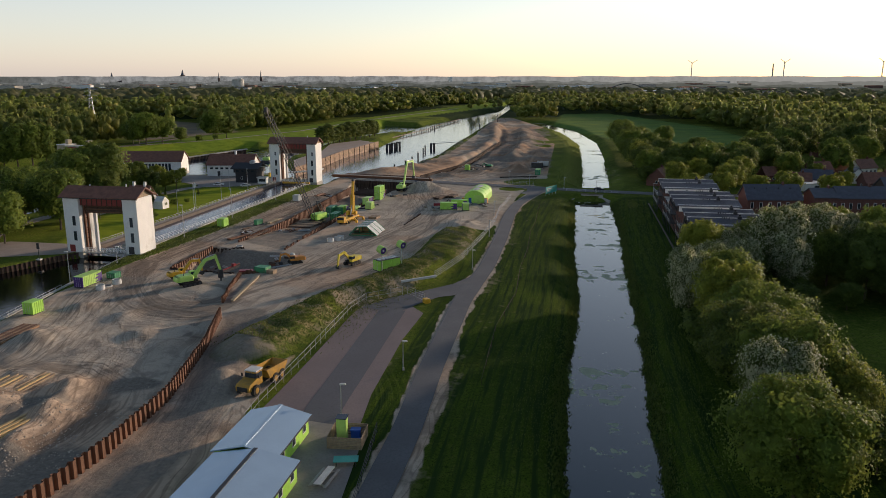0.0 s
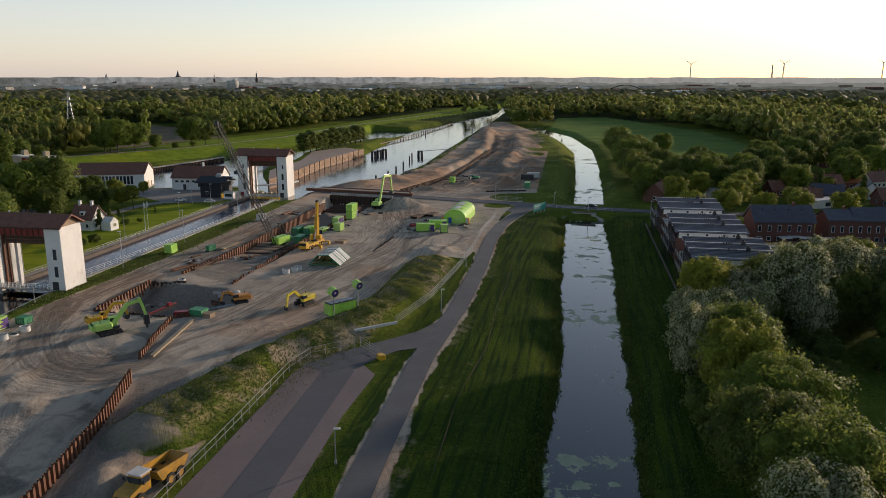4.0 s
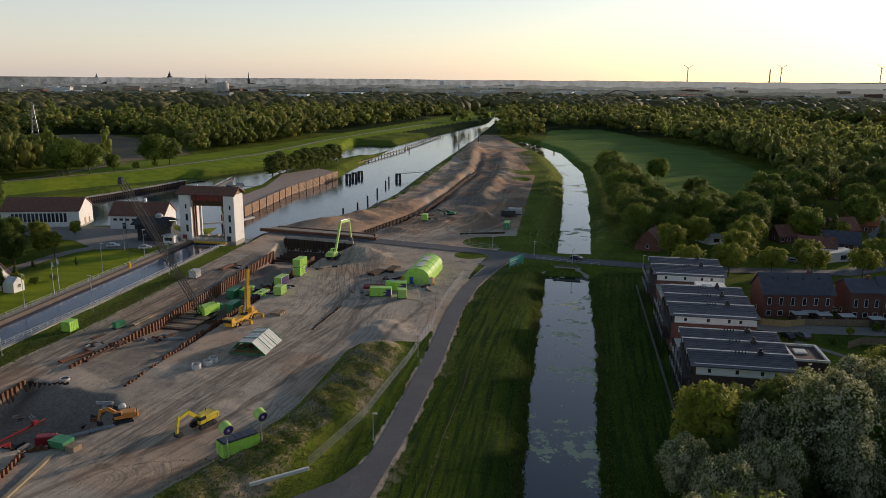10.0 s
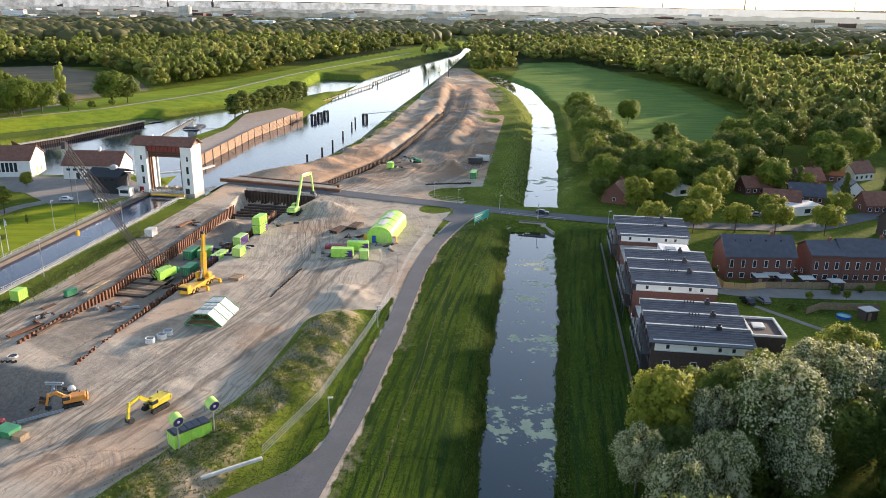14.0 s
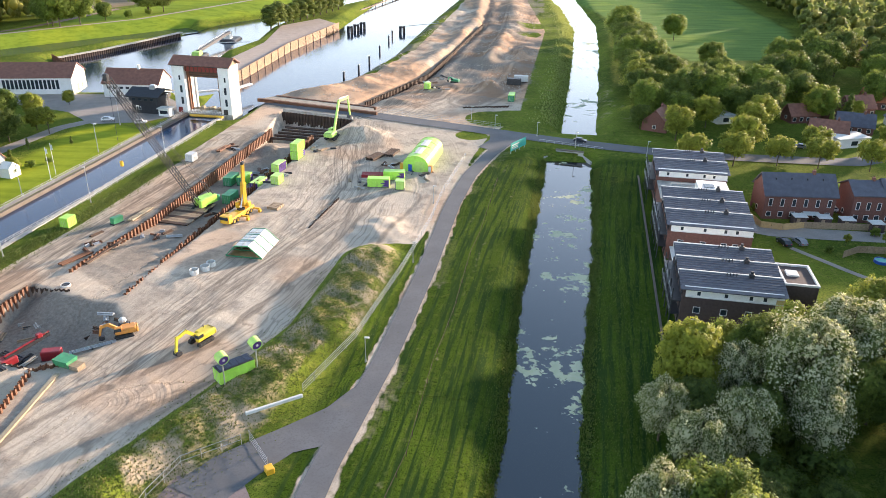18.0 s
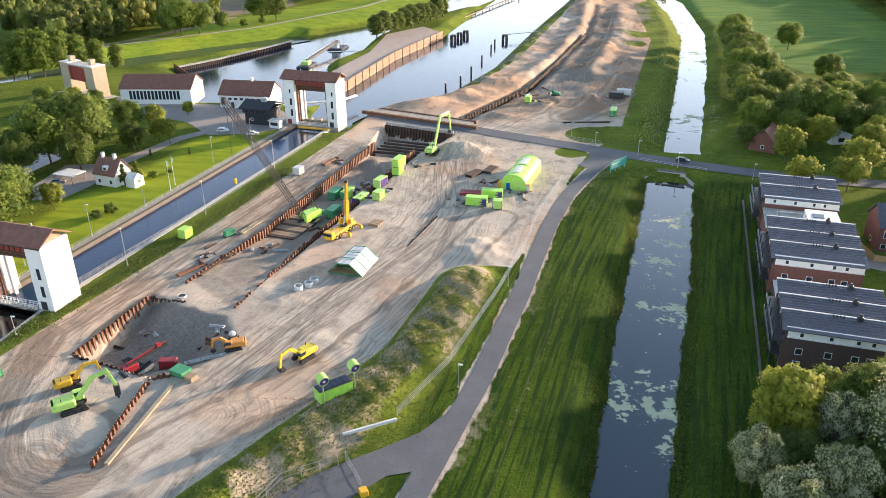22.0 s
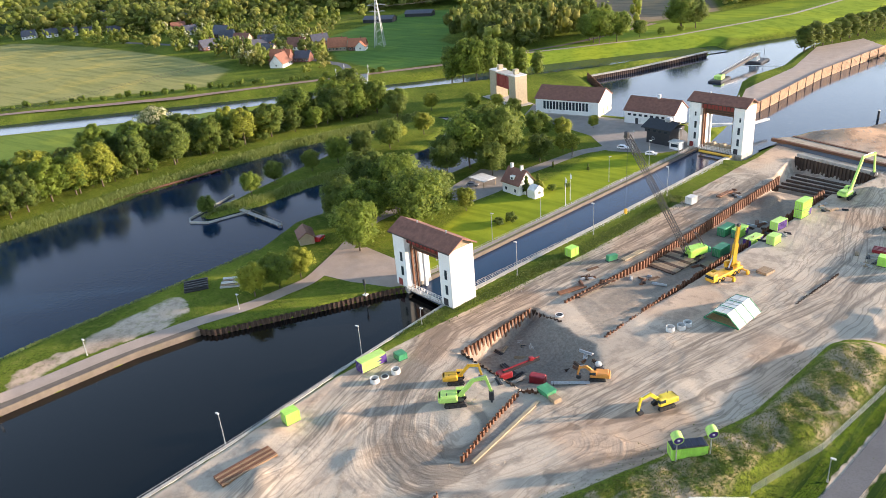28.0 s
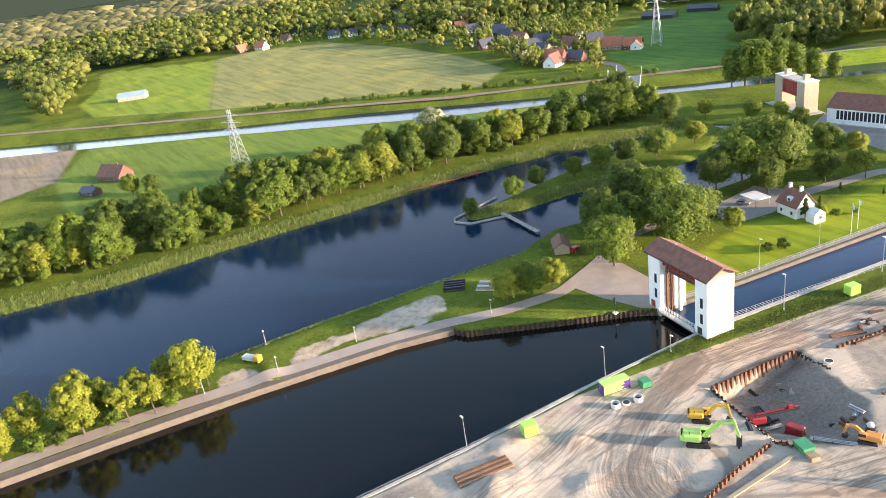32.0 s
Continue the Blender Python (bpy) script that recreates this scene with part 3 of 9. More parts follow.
DITCH_S = [(5, 20), (15, 84), (20, 115), (30, 160), (37, 210), (44, 250), (53.5, 307), (67.5, 306), (57, 241), (49, 200), (39, 145), (33, 115), (27, 84), (18, 20)]
DITCH_N = [(62, 336), (77, 421), (99, 558), (104, 669), (102, 720), (90, 830), (106, 830), (122, 719), (116, 580), (102, 488), (74, 334)]
SITE = [(-92, -40), (-90, 113), (-88, 140), (-87, 165), (-79, 203), (-70, 245), (-62, 290), (-52, 345), (-50, 372), (-28, 404), (-8, 474), (8, 584), (32, 728), (58, 880), (80, 880), (96, 690), (80, 545), (58, 400), (50, 350), (37, 330), (29.5, 303), (21.5, 262), (14.5, 236), (0, 233), (-4, 205), (-12, 185), (-22, 160), (-22, 148), (-26, 123), (-28.5, 105), (-30, 60), (-34, -40)]
CYCLE = [(-22, 0), (-13, 50), (-8, 80), (-5, 97), (-2, 120), (4, 158), (11, 188), (17, 222), (23, 262), (28, 285), (35, 305), (43, 322)]
ENTRY = [(8, 182), (4, 172.5), (-2, 165), (-9, 158.5), (-14, 151)]
CAR_PARK = [(-28.5, 66), (-26.5, 104), (-23, 123), (-18.5, 150), (-16.5, 156), (-9, 159), (-4, 150), (-7.5, 134), (-11, 109), (-12.3, 86), (-13.5, 66)]
BERM = [(-33.5, 127), (-30.5, 136), (-24, 150), (-12, 172), (-1, 195), (5, 226)]
LOCK_PIT = [(-59, 219), (-37, 340), (-18, 340), (-45, 208)]
DEEP_PIT = [(-41, 322), (-40.6, 350.6), (-13.2, 341.3), (-20, 320)]
NEAR_PIT = [(-68.6, 187), (-65.1, 211.6), (-56, 209), (-44, 206), (-36, 194), (-44, 183), (-49, 181.6)]
HAULS = [[(-60, 40), (-55, 90), (-60, 130), (-70, 150), (-76, 185), (-68, 225), (-58, 270), (-48, 320)],
         [(-33, 60), (-34, 100), (-40, 140), (-36, 165), (-22, 185), (-10, 215), (-2, 250), (2, 290)],
         [(-76, 90), (-72, 130), (-62, 158), (-48, 150), (-36, 170), (-28, 205), (-14, 240), (-8, 290), (-5, 340)],
         [(0, 345), (22, 380), (45, 450), (66, 540), (80, 640)],
         [(-8, 20), (2, 84), (7, 115), (16, 160), (24, 210), (31, 250), (42, 300)], [(32, 20), (38, 84), (43, 115), (52, 160), (61, 210), (68, 250), (80, 300)]]
LOOPS = [[(-76, 90), (-70, 120), (-74, 146), (-79, 164), (-80, 180), (-74, 204), (-68, 226), (-50, 290)], [(-82, 196), (-75, 175), (-69.5, 162.5), (-62, 152), (-52, 149), (-44, 154), (-38, 162), (-34, 172)], [(-45, 156), (-38, 175), (-29, 200), (-20, 224), (-4, 262), (-10, 310)],
         [(-84, 100), (-72, 120), (-55, 118), (-50, 100), (-58, 80), (-74, 82), (-84, 100)], [(-10, 345), (10, 385), (30, 430), (50, 520), (60, 640)]]
HAUL_LANES = [  # line, half width, pale (+) or dark (-)
    ([(9, 266), (-1, 231), (-11, 203), (-17, 187), (-30, 175), (-40, 162), (-44, 140)], 4.5, 1.0),
    ([(-36, 80), (-37, 110), (-38, 140), (-36, 160)], 4.0, 0.8), ([(-8, 320), (-10, 280), (-16, 240), (-26, 205), (-34, 180)], 3.0, 0.7),
    ([(-74, 110), (-70, 135), (-66, 150), (-68, 170), (-72, 195), (-64, 230), (-54, 280)], 2.4, 0.8), 
    ([(-84, 100), (-72, 120), (-55, 118), (-50, 100), (-58, 80)], 2.2, -0.8), ([(-66, 70), (-64, 100), (-58, 120), (-50, 140)], 2.5, 0.7), ([(-80, 75), (-76, 95), (-64, 110)], 2.0, -0.7), ([(14, 380), (28, 430), (46, 530), (58, 640)], 6.0, -0.9), ([(30, 370), (48, 400), (62, 450)], 7.0, -0.8), ([(-12, 362), (4, 392), (14, 418), (26, 470), (42, 555)], 2.6, -1.3), ([(-38, 312), (-30, 290), (-40, 262), (-50, 226)], 5.0, -0.6), ([(-79, 192), (-73, 173), (-67, 161), (-60, 153), (-52, 151), (-45, 155), (-40, 162)], 3.6, -1.0), ([(-58.5, 165), (-55, 164)], 6.0, 1.3), ([(-83, 192), (-75, 217), (-65, 258), (-56, 302)], 2.0, 1.1), ([(-71, 197), (-63, 232), (-53, 282), (-45, 326)], 3.0, -0.6)]
LANDMARK_FIELDS = [  # outline, colour of the crop
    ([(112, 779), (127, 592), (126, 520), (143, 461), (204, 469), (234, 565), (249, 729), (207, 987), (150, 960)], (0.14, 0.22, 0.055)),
    ([(-595, 150), (-513, 213), (-765, 298), (-860, 202), (-740, 178), (-669, 150)], (0.24, 0.30, 0.05)),
    ([(-513, 213), (-372, 345), (-400, 385), (-480, 402), (-600, 408), (-715, 398), (-765, 345), (-768, 300)], (0.29, 0.28, 0.11)),
    ([(-426, 190), (-485, 128), (-420, 100), (-340, 95), (-290, 110), (-284, 200), (-268, 270), (-262, 330), (-300, 325), (-336, 280)], (0.17, 0.23, 0.05)),
    ([(-422, 100), (-493, 122), (-560, 50), (-640, -60), (-460, -60), (-400, 40)], (0.30, 0.24, 0.18)),
    ([(-420, 490), (-345, 430), (-290, 415), (-262, 462), (-262, 478), (-318, 506), (-356, 592), (-400, 640), (-440, 620)], (0.12, 0.21, 0.05)),
    ([(-228, 455), (-235, 500), (-215, 560), (-170, 660), (-130, 745), (-83, 900), (90, 1420), (120, 1420), (84, 1201), (-61, 806), (-71, 689), (-102, 606), (-140, 550)], (0.21, 0.28, 0.035)),
    ([(-225, 570), (-175, 662), (-220, 760), (-330, 860), (-420, 800), (-300, 650)], (0.25, 0.20, 0.14)),
    ([(-112, 215), (-100, 216), (-80, 322), (-95, 330), (-106, 325), (-108, 285), (-118, 262)], (0.27, 0.32, 0.03)),
    ([(330, 1300), (640, 1250), (900, 1500), (420, 1650)], (0.10, 0.16, 0.04)),
    ([(1100, 1500), (2100, 1650), (2300, 2100), (1200, 1900)], (0.16, 0.18, 0.07)),
]
QUAY_GRAVEL = [[(-147, 101), (-158, 105), (-158, 111), (-152, 115), (-143, 116), (-145, 109)], [(-145, 118), (-152, 124), (-156, 131), (-151.5, 141), (-156, 149), (-155, 163), (-152, 170), (-141, 168), (-140, 158), (-145, 145), (-146, 133), (-144, 124)]]
CLEARINGS = [f for f, _ in LANDMARK_FIELDS] + [MAIN, SIDE, PARALLEL, HARBOUR, BASIN, SITE, DITCH_S, DITCH_N]


def smooth(t):
    t = np.clip(t, 0, 1)
    return t * t * (3 - 2 * t)


def bumps(x, y, size, seed=0.0):
    """Cheap rolling noise, -1 to 1."""
    a, b = x / size + seed, y / size - seed * 0.7
    return (np.sin(a * 1.7 + 1.3 * np.sin(b * 1.1 + seed)) + np.sin(b * 1.9 + 1.7 * np.sin(a * 0.9 - seed)) + np.sin((a + b) * 1.3 + np.sin(a * 2.3))) / 3


def fbm(x, y, size, octaves=3, seed=0):
    """Fractal lattice noise, 0 to 1."""
    total, amp, norm = np.zeros(np.shape(x)), 1.0, 0.0
    for k in range(octaves):
        px, py = np.asarray(x) / size * 2 ** k + 31.7 * k, np.asarray(y) / size * 2 ** k - 17.3 * k
        ix, iy = np.floor(px).astype(np.int64), np.floor(py).astype(np.int64)
        fx, fy = px - ix, py - iy
        fx, fy = fx * fx * (3 - 2 * fx), fy * fy * (3 - 2 * fy)

        def corner(a, b):
            n = (a * 73856093) ^ (b * 19349663) ^ (seed * 83492791 + k * 2654435)
            n = (n ^ (n >> 13)) * 1274126177 & 0x7FFFFFFF
            return ((n ^ (n >> 16)) & 0xFFFF) / 65535.0
        v = (corner(ix, iy) * (1 - fx) + corner(ix + 1, iy) * fx) * (1 - fy) + (corner(ix, iy + 1) * (1 - fx) + corner(ix + 1, iy + 1) * fx) * fy
        total, norm, amp = total + amp * v, norm + amp, amp * 0.5
    return total / norm


def land(x, y):
    h = 0.12 * bumps(x, y, 9.0) + 0.05 * bumps(x, y, 2.6, 3.0)
    r = np.hypot(x, y)
    h = np.where(r > 3300, h + 34 * smooth((r - 3300) / 1400) * (1 + 0.12 * bumps(x, y, 420.0, 5.0)), h)
    site = smooth(depth_in(SITE, x, y) / 6)
    rough = np.clip((140 - y) / 40, 0, 1) * np.clip((-46 - x) / 10, 0, 1)
    h = h + site * rough * (1.5 * (0.75 - np.abs(2 * fbm(x, y, 9.0, 4, 7) - 1) * 1.6) * smooth((fbm(x, y, 22.0, 2, 5) - 0.38) * 5) + 0.5 * (fbm(x, y, 3.2, 3, 8) - 0.5))
    h = h + site * (0.5 * (fbm(x, y, 9.0, 4, 1) - 0.5) + 0.22 * (fbm(x, y, 2.4, 2, 2) - 0.5))
    # the long grassy bank beside the cycle road
    d, _, _ = reach(BERM, x, y)
    h = np.maximum(h, (2.9 + 0.5 * bumps(x, y, 5.0, 2.0) + 0.25 * bumps(x, y, 1.6, 4.0)) * smooth((9.5 - d) / 7) * smooth((reach(ENTRY, x, y)[0] - 4) / 6) * smooth((-depth_in(CAR_PARK, x, y) - 0.5) / 6))
    # heaps of sand and gravel
    for cx, cy, rx, ry, hh in ((-10, 321, 7, 5, 2.8), (-23, 326, 4, 3, 1.6), (6, 243, 6, 9, 1.6), (-74, 133, 5, 9, 1.0), (-78, 112, 7, 8, 1.4), (-66, 98, 5, 12, 1.3), (-55, 168, 7, 7, 0.5), (-84, 143, 3, 6, 0.8), (-35, 113, 3, 7, 2.2), (-52, 300, 5, 4, 0.6), (39, 396, 5, 4, 3.0), (52, 437, 6, 8, 2.6), (61, 476, 5, 9, 2.4), (1, 368, 6, 3, 1.8), (-6, 323, 7, 5, 1.6), (-37, 312, 3.5, 4, 1.8), (-64.8, 147.2, 2.6, 3.4, 0.9), (-75.9, 154.9, 2.6, 3.4, 0.9), (-56.9, 136.8, 2.6, 3.4, 0.9), (-49.4, 130.6, 2.6, 3.4, 0.9), (-75.5, 133.6, 2.6, 3.4, 0.9), (-150, 116, 4, 3, 1.0)):
        h = h + hh * np.exp(-((x - cx) / rx) ** 2 - ((y - cy) / ry) ** 2) * (1 + 0.25 * bumps(x, y, 1.7, cx))
    # ridges of dug-out sand along the canal
    for line, w, hh in (([(-34, 380), (-22, 389), (-6, 416), (11, 440), (26, 495), (40, 587), (50, 700)], 6, 2.3), ([(40, 441), (46, 473), (55, 531)], 4.5, 3.2), ([(-12, 366), (12, 418), (24, 470), (42, 562), (52, 681)], 3.0, -2.6), ([(60, 540), (66, 600), (70, 680)], 6, 2.4), ([(36, 640), (52, 760)], 9, 3.0)):
        d, _, _ = reach(line, x, y)
        h = h + hh * np.exp(-(d / w) ** 2) * (0.55 + 0.9 * fbm(x, y, 9.0, 4, 3))
    h = h + site * smooth((y - 372) / 20) * (2.6 * (fbm(x, y, 9.0, 4, 16) - 0.5))
    d, _, _ = reach([(-58.4, 112.0), (-55.9, 101.7), (-56.2, 94.7), (-56.2, 89.2)], x, y)
    h = h + 1.5 * np.exp(-(d / 2.4) ** 2) * (1 + 0.3 * bumps(x, y, 1.8, 3.0))
    # dikes along the old canals
    d, _, _ = reach([(-232, 470), (-165, 545), (-118, 640), (-80, 790), (80, 1260)], x, y)
    h = h + 2.5 * np.exp(-(d / 16) ** 2)
    # pits
    h = h - 2.6 * np.clip((y - 222) / 40, 0.02, 1) * smooth(depth_in(LOCK_PIT, x, y) / 1.2 + 0.5) - 4.0 * smooth(depth_in(DEEP_PIT, x, y) / 1.2 + 0.3)
    h = h - (4.1 + 0.7 * (fbm(x, y, 3.0, 3, 6) - 0.5)) * smooth(depth_in(NEAR_PIT, x, y) / 0.6 + 0.5) * smooth(reach([(-57, 210), (-44, 206), (-36, 194), (-44, 183), (-48, 181)], x, y)[0] / 13)
    # water courses: steep behind quay walls, sloping elsewhere
    for poly, level, bank in ((BASIN, NEAR, 0.8), (CHAMBER, NEAR, 0.8), (MAIN, FAR, 9.0), (SIDE, FAR, 7.0), (PARALLEL, FAR, 9.0), (DITCH_S, DITCH, 7.0), (DITCH_N, DITCH, 7.0)):
        d = depth_in(poly, x, y)
        if level == DITCH:
            d = d + 1.9 * (fbm(x, y, 5.0, 3, 4) - 0.5)
        cut = (level - 1.2) * smooth((d + bank) / (bank * (1.6 if level == DITCH else 1.4)))
        h = np.where(d > -bank, np.minimum(h, h * smooth(-d / bank) + cut), h)
    d = np.minimum(depth_in(HARBOUR, x, y), -depth_in(ISLET, x, y))
    h = np.where(d > -5, np.minimum(h, (NEAR - 1.2) * smooth((d + 5) / 6.5)), h)
    return h


def spread(start, runs, growth, end):
    """Grid lines outwards from start: (until, step) runs, then growing steps."""
    out, sgn = [start], 1 if end > start else -1
    for until, s in runs:
        out += list(np.arange(out[-1] + sgn * s, until, sgn * s))
    while sgn * (end - out[-1]) > 0:
        s *= growth
        out.append(out[-1] + sgn * s)
    return np.array(out[1:])


gx = np.concatenate([spread(-100, [(-130, 1.5), (-280, 2.5), (-620, 4.0)], 1.09, -4700)[::-1], np.arange(-100, 12, 0.7), np.arange(12, 60, 0.9), spread(59, [(110, 1.6), (220, 3.5)], 1.06, 4700)])
gy = np.concatenate([spread(75, [(40, 2.0)], 1.12, -900)[::-1], np.arange(75, 235, 0.7), np.arange(235, 340, 1.0), spread(339, [(400, 1.6), (580, 2.4), (830, 6.0)], 1.06, 4650)])
GX, GY = np.meshgrid(gx, gy)
GZ = land(GX.ravel(), GY.ravel()).reshape(GX.shape)
ny, nx = GX.shape


def level(x, y):
    """Height of the ground sheet under a point."""
    i, j = int(np.clip(np.searchsorted(gx, x) - 1, 0, nx - 2)), int(np.clip(np.searchsorted(gy, y) - 1, 0, ny - 2))
    u, v = (x - gx[i]) / (gx[i + 1] - gx[i]), (y - gy[j]) / (gy[j + 1] - gy[j])
    return float((GZ[j, i] * (1 - u) + GZ[j, i + 1] * u) * (1 - v) + (GZ[j + 1, i] * (1 - u) + GZ[j + 1, i + 1] * u) * v)


idx = np.arange(nx * ny).reshape(ny, nx)
quads = np.stack([idx[:-1, :-1], idx[:-1, 1:], idx[1:, 1:], idx[1:, :-1]], -1).reshape(-1, 4)
ground_mesh = grid_mesh("ground", np.stack([GX, GY, GZ], -1).reshape(-1, 3), quads, GROUND)
X, Y = GX.ravel(), GY.ravel()
sand = smooth(depth_in(SITE, X, Y) / 2 + 0.5)
bd, _, _ = reach(BERM, X, Y)
sand = sand * smooth((bd - 6.5) / 2)
bank_green, _, _ = reach([(-90, 185), (-82, 205), (-72, 245), (-62, 300)], X, Y)
sand = sand * smooth((bank_green - 2.5) / 1.5)
right_edge, _, _ = reach([(66, 345), (78, 420), (98, 540), (100, 690)], X, Y)
sand = sand * smooth((right_edge - 17) / 4)
shore, _, _ = reach([(-25, 412), (-6, 476), (10, 585), (34, 728)], X, Y)
sand = sand * np.where(Y > 420, smooth((shore - 8) / 3), 1.0)
for cx, cy, r in ((38, 347, 9), (29.5, 325.5, 4.2), (72, 560, 8), (68, 530, 6), (46, 352, 6)):
    sand = sand * smooth((np.hypot(X - cx, Y - cy) - r) / 2.5)
for poly in QUAY_GRAVEL:
    sand = np.maximum(sand, 0.6 * smooth((depth_in(poly, X, Y) + 5 * (fbm(X, Y, 6.0, 3, 9) - 0.5)) / 2.4 + 0.5))
cycle_off, cycle_side, _ = reach(CYCLE, X, Y)
verge_wide = 3.0 + 1.6 * (fbm(X, Y, 7.0, 3, 11) - 0.5) + np.where(cycle_side > 0, 1.1 * smooth((140 - Y) / 25), 0.0)
sand = np.maximum(sand, 0.62 * smooth((verge_wide - cycle_off) / 0.8 + 0.5))
dryness = np.clip(0.95 * np.exp(-((bd - 1) / 6.0) ** 2) * (Y < 240) * smooth((fbm(X, Y, 11.0, 3, 12) - 0.24) * 5), 0, 1)
dryness = np.maximum(dryness, 0.46 * smooth((10 - cycle_off) / 6) * (cycle_side > 0) * smooth((fbm(X, Y, 13.0, 3, 14) - 0.36) * 5))
dryness = np.maximum(dryness, 0.42 * np.exp(-(reach([(75, 345), (90, 430), (104, 560), (90, 640)], X, Y)[0] / 90) ** 2) * (X < 92) * (Y > 345) * (X > 58))
for line in ([(-10, 120), (3, 145), (22, 230), (40, 295)], [(2, 120), (14, 160), (30, 235), (48, 300)]):
    dryness = np.maximum(dryness, 0.42 * np.exp(-(reach(line, X, Y)[0] / 1.5) ** 2))
dark_ground = np.maximum(smooth(depth_in(LOCK_PIT, X, Y) / 2 + 0.5) * 0.6, 0.85 * smooth((depth_in(NEAR_PIT, X, Y) + 4 * (fbm(X, Y, 6.0, 4, 22) - 0.5)) / 1.6 + 0.2))
# sand near the basin is darker in patches, most so at low y
dark_ground = np.maximum(dark_ground, (0.25 + 0.6 * smooth((128 - Y) / 12)) * smooth((fbm(X, Y, 17.0, 4, 5) - 0.47) * 12) * smooth((168 - Y) / 20) * smooth((-28 - X) / 8))
dark_ground = np.maximum(dark_ground, 0.7 * smooth((5.5 - reach([(-45, 60), (-37, 90), (-35.5, 112), (-37.5, 130), (-40, 148)], X, Y)[0] + 5 * (fbm(X, Y, 8.0, 3, 21) - 0.5)) / 2))
dark_ground = np.maximum(dark_ground, 0.62 * smooth((fbm(X, Y, 15.0, 4, 6) - 0.42) * 8) * smooth((Y - 362) / 15))
dark_ground = dark_ground * smooth(depth_in(SITE, X, Y) / 3 + 0.3)
banks = [reach(line, X, Y)[0] for line in HAULS[-2:]]
mow = smooth((19 - np.minimum(*banks)) / 4) * smooth((306 - Y) / 6)
zone = np.stack([sand, dryness, dark_ground, mow], -1)
a = ground_mesh.attributes.new("zone", "FLOAT_COLOR", "POINT")
a.data.foreach_set("color", zone.astype(np.float32).ravel())


def lanes(lines, name, grip, reachable):
    """Coordinates across and along the nearest line, and how far off the next line is."""
    for _ in range(1):
        lines = [[ln[0]] + [q for p, r in zip(ln, ln[1:]) for q in ((p[0] * 0.75 + r[0] * 0.25, p[1] * 0.75 + r[1] * 0.25), (p[0] * 0.25 + r[0] * 0.75, p[1] * 0.25 + r[1] * 0.75))] + [ln[-1]] for ln in lines]
    here = (X > -125) & (X < 125) & (Y < 800) & (Y > 0)
    px, py = X[here], Y[here]
    best, second, u, v = np.full(px.shape, 1e9), np.full(px.shape, 1e9), np.zeros(px.shape), np.zeros(px.shape)
    for k, line in enumerate(lines):
        d, s, along = reach(line, px, py)
        near = d < best
        second = np.where(near, best, np.minimum(second, d))
        best, u, v = np.where(near, d, best), np.where(near, d * s + 40 * k, u), np.where(near, along, v)
    vec, fade = np.zeros((len(X), 3), np.float32), np.zeros(len(X), np.float32)
    vec[here] = np.stack([u * 0.75, v * grip, np.zeros_like(u)], -1)
    fade[here] = smooth((second - best - 1.2) / 6) * smooth((reachable - best) / (reachable * 0.6))
    ground_mesh.attributes.new(name, "FLOAT_VECTOR", "POINT").data.foreach_set("vector", vec.ravel())
    ground_mesh.attributes.new(name + "_fade", "FLOAT", "POINT").data.foreach_set("value", fade)


lanes(HAULS, "lane", 0.03, 13.0)
lanes(LOOPS, "loop", 0.04, 8.0)
haul = np.zeros(X.shape)
for line, w, v in HAUL_LANES:
    d, _, _ = reach(line, X, Y)
    haul += v * smooth((w - d) / (w * 0.45)) - 0.7 * abs(v) * np.exp(-((d - w * 1.15) / (w * 0.2)) ** 2)
ground_mesh.attributes.new("haul", "FLOAT", "POINT").data.foreach_set("value", haul.astype(np.float32))
colour, mask = np.zeros((len(X), 4)), np.zeros(len(X))
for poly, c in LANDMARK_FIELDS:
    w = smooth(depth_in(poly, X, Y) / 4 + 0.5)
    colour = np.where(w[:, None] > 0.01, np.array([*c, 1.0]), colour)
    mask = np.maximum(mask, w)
far = np.hypot(X, Y) > 900
patch = bumps(X, Y, 170.0, 4.0)
# beyond 3350 m the ground turns greyer: distance haze put into its colour
far_hazed = np.hypot(X, Y) > 3350
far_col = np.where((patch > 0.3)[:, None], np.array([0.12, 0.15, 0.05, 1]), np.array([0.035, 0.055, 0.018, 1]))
far_col = np.where(far_hazed[:, None], np.where((patch > 0.0)[:, None], np.array([0.12, 0.13, 0.09, 1]), np.array([0.07, 0.085, 0.05, 1])), far_col)
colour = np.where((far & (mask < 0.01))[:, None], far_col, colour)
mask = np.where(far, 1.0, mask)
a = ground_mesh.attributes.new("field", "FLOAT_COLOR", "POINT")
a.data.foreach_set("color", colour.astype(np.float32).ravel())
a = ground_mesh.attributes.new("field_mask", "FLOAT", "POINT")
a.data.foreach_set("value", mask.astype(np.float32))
ruddy = smooth((Y - 366) / 12) * smooth((fbm(X, Y, 22.0, 4, 17) - 0.36) * 5) + 0.5 * smooth((fbm(X, Y, 26.0, 4, 18) - 0.52) * 8)
ground_mesh.attributes.new("ruddy", "FLOAT", "POINT").data.foreach_set("value", ruddy.astype(np.float32))
tagged(new("ground", ground_mesh), "sandy building ground, grass banks and meadows", "ground", kind="structure")


def pond(name, poly, z, material, label):
    g = Geo()
    g.add([(x, y, z) for x, y in poly], [tuple(range(len(poly)))])
    return solo(name, g, material, label, "water", kind="structure")


def widened(poly, w):
    """The outline pushed outwards by w, for water that runs under its banks."""
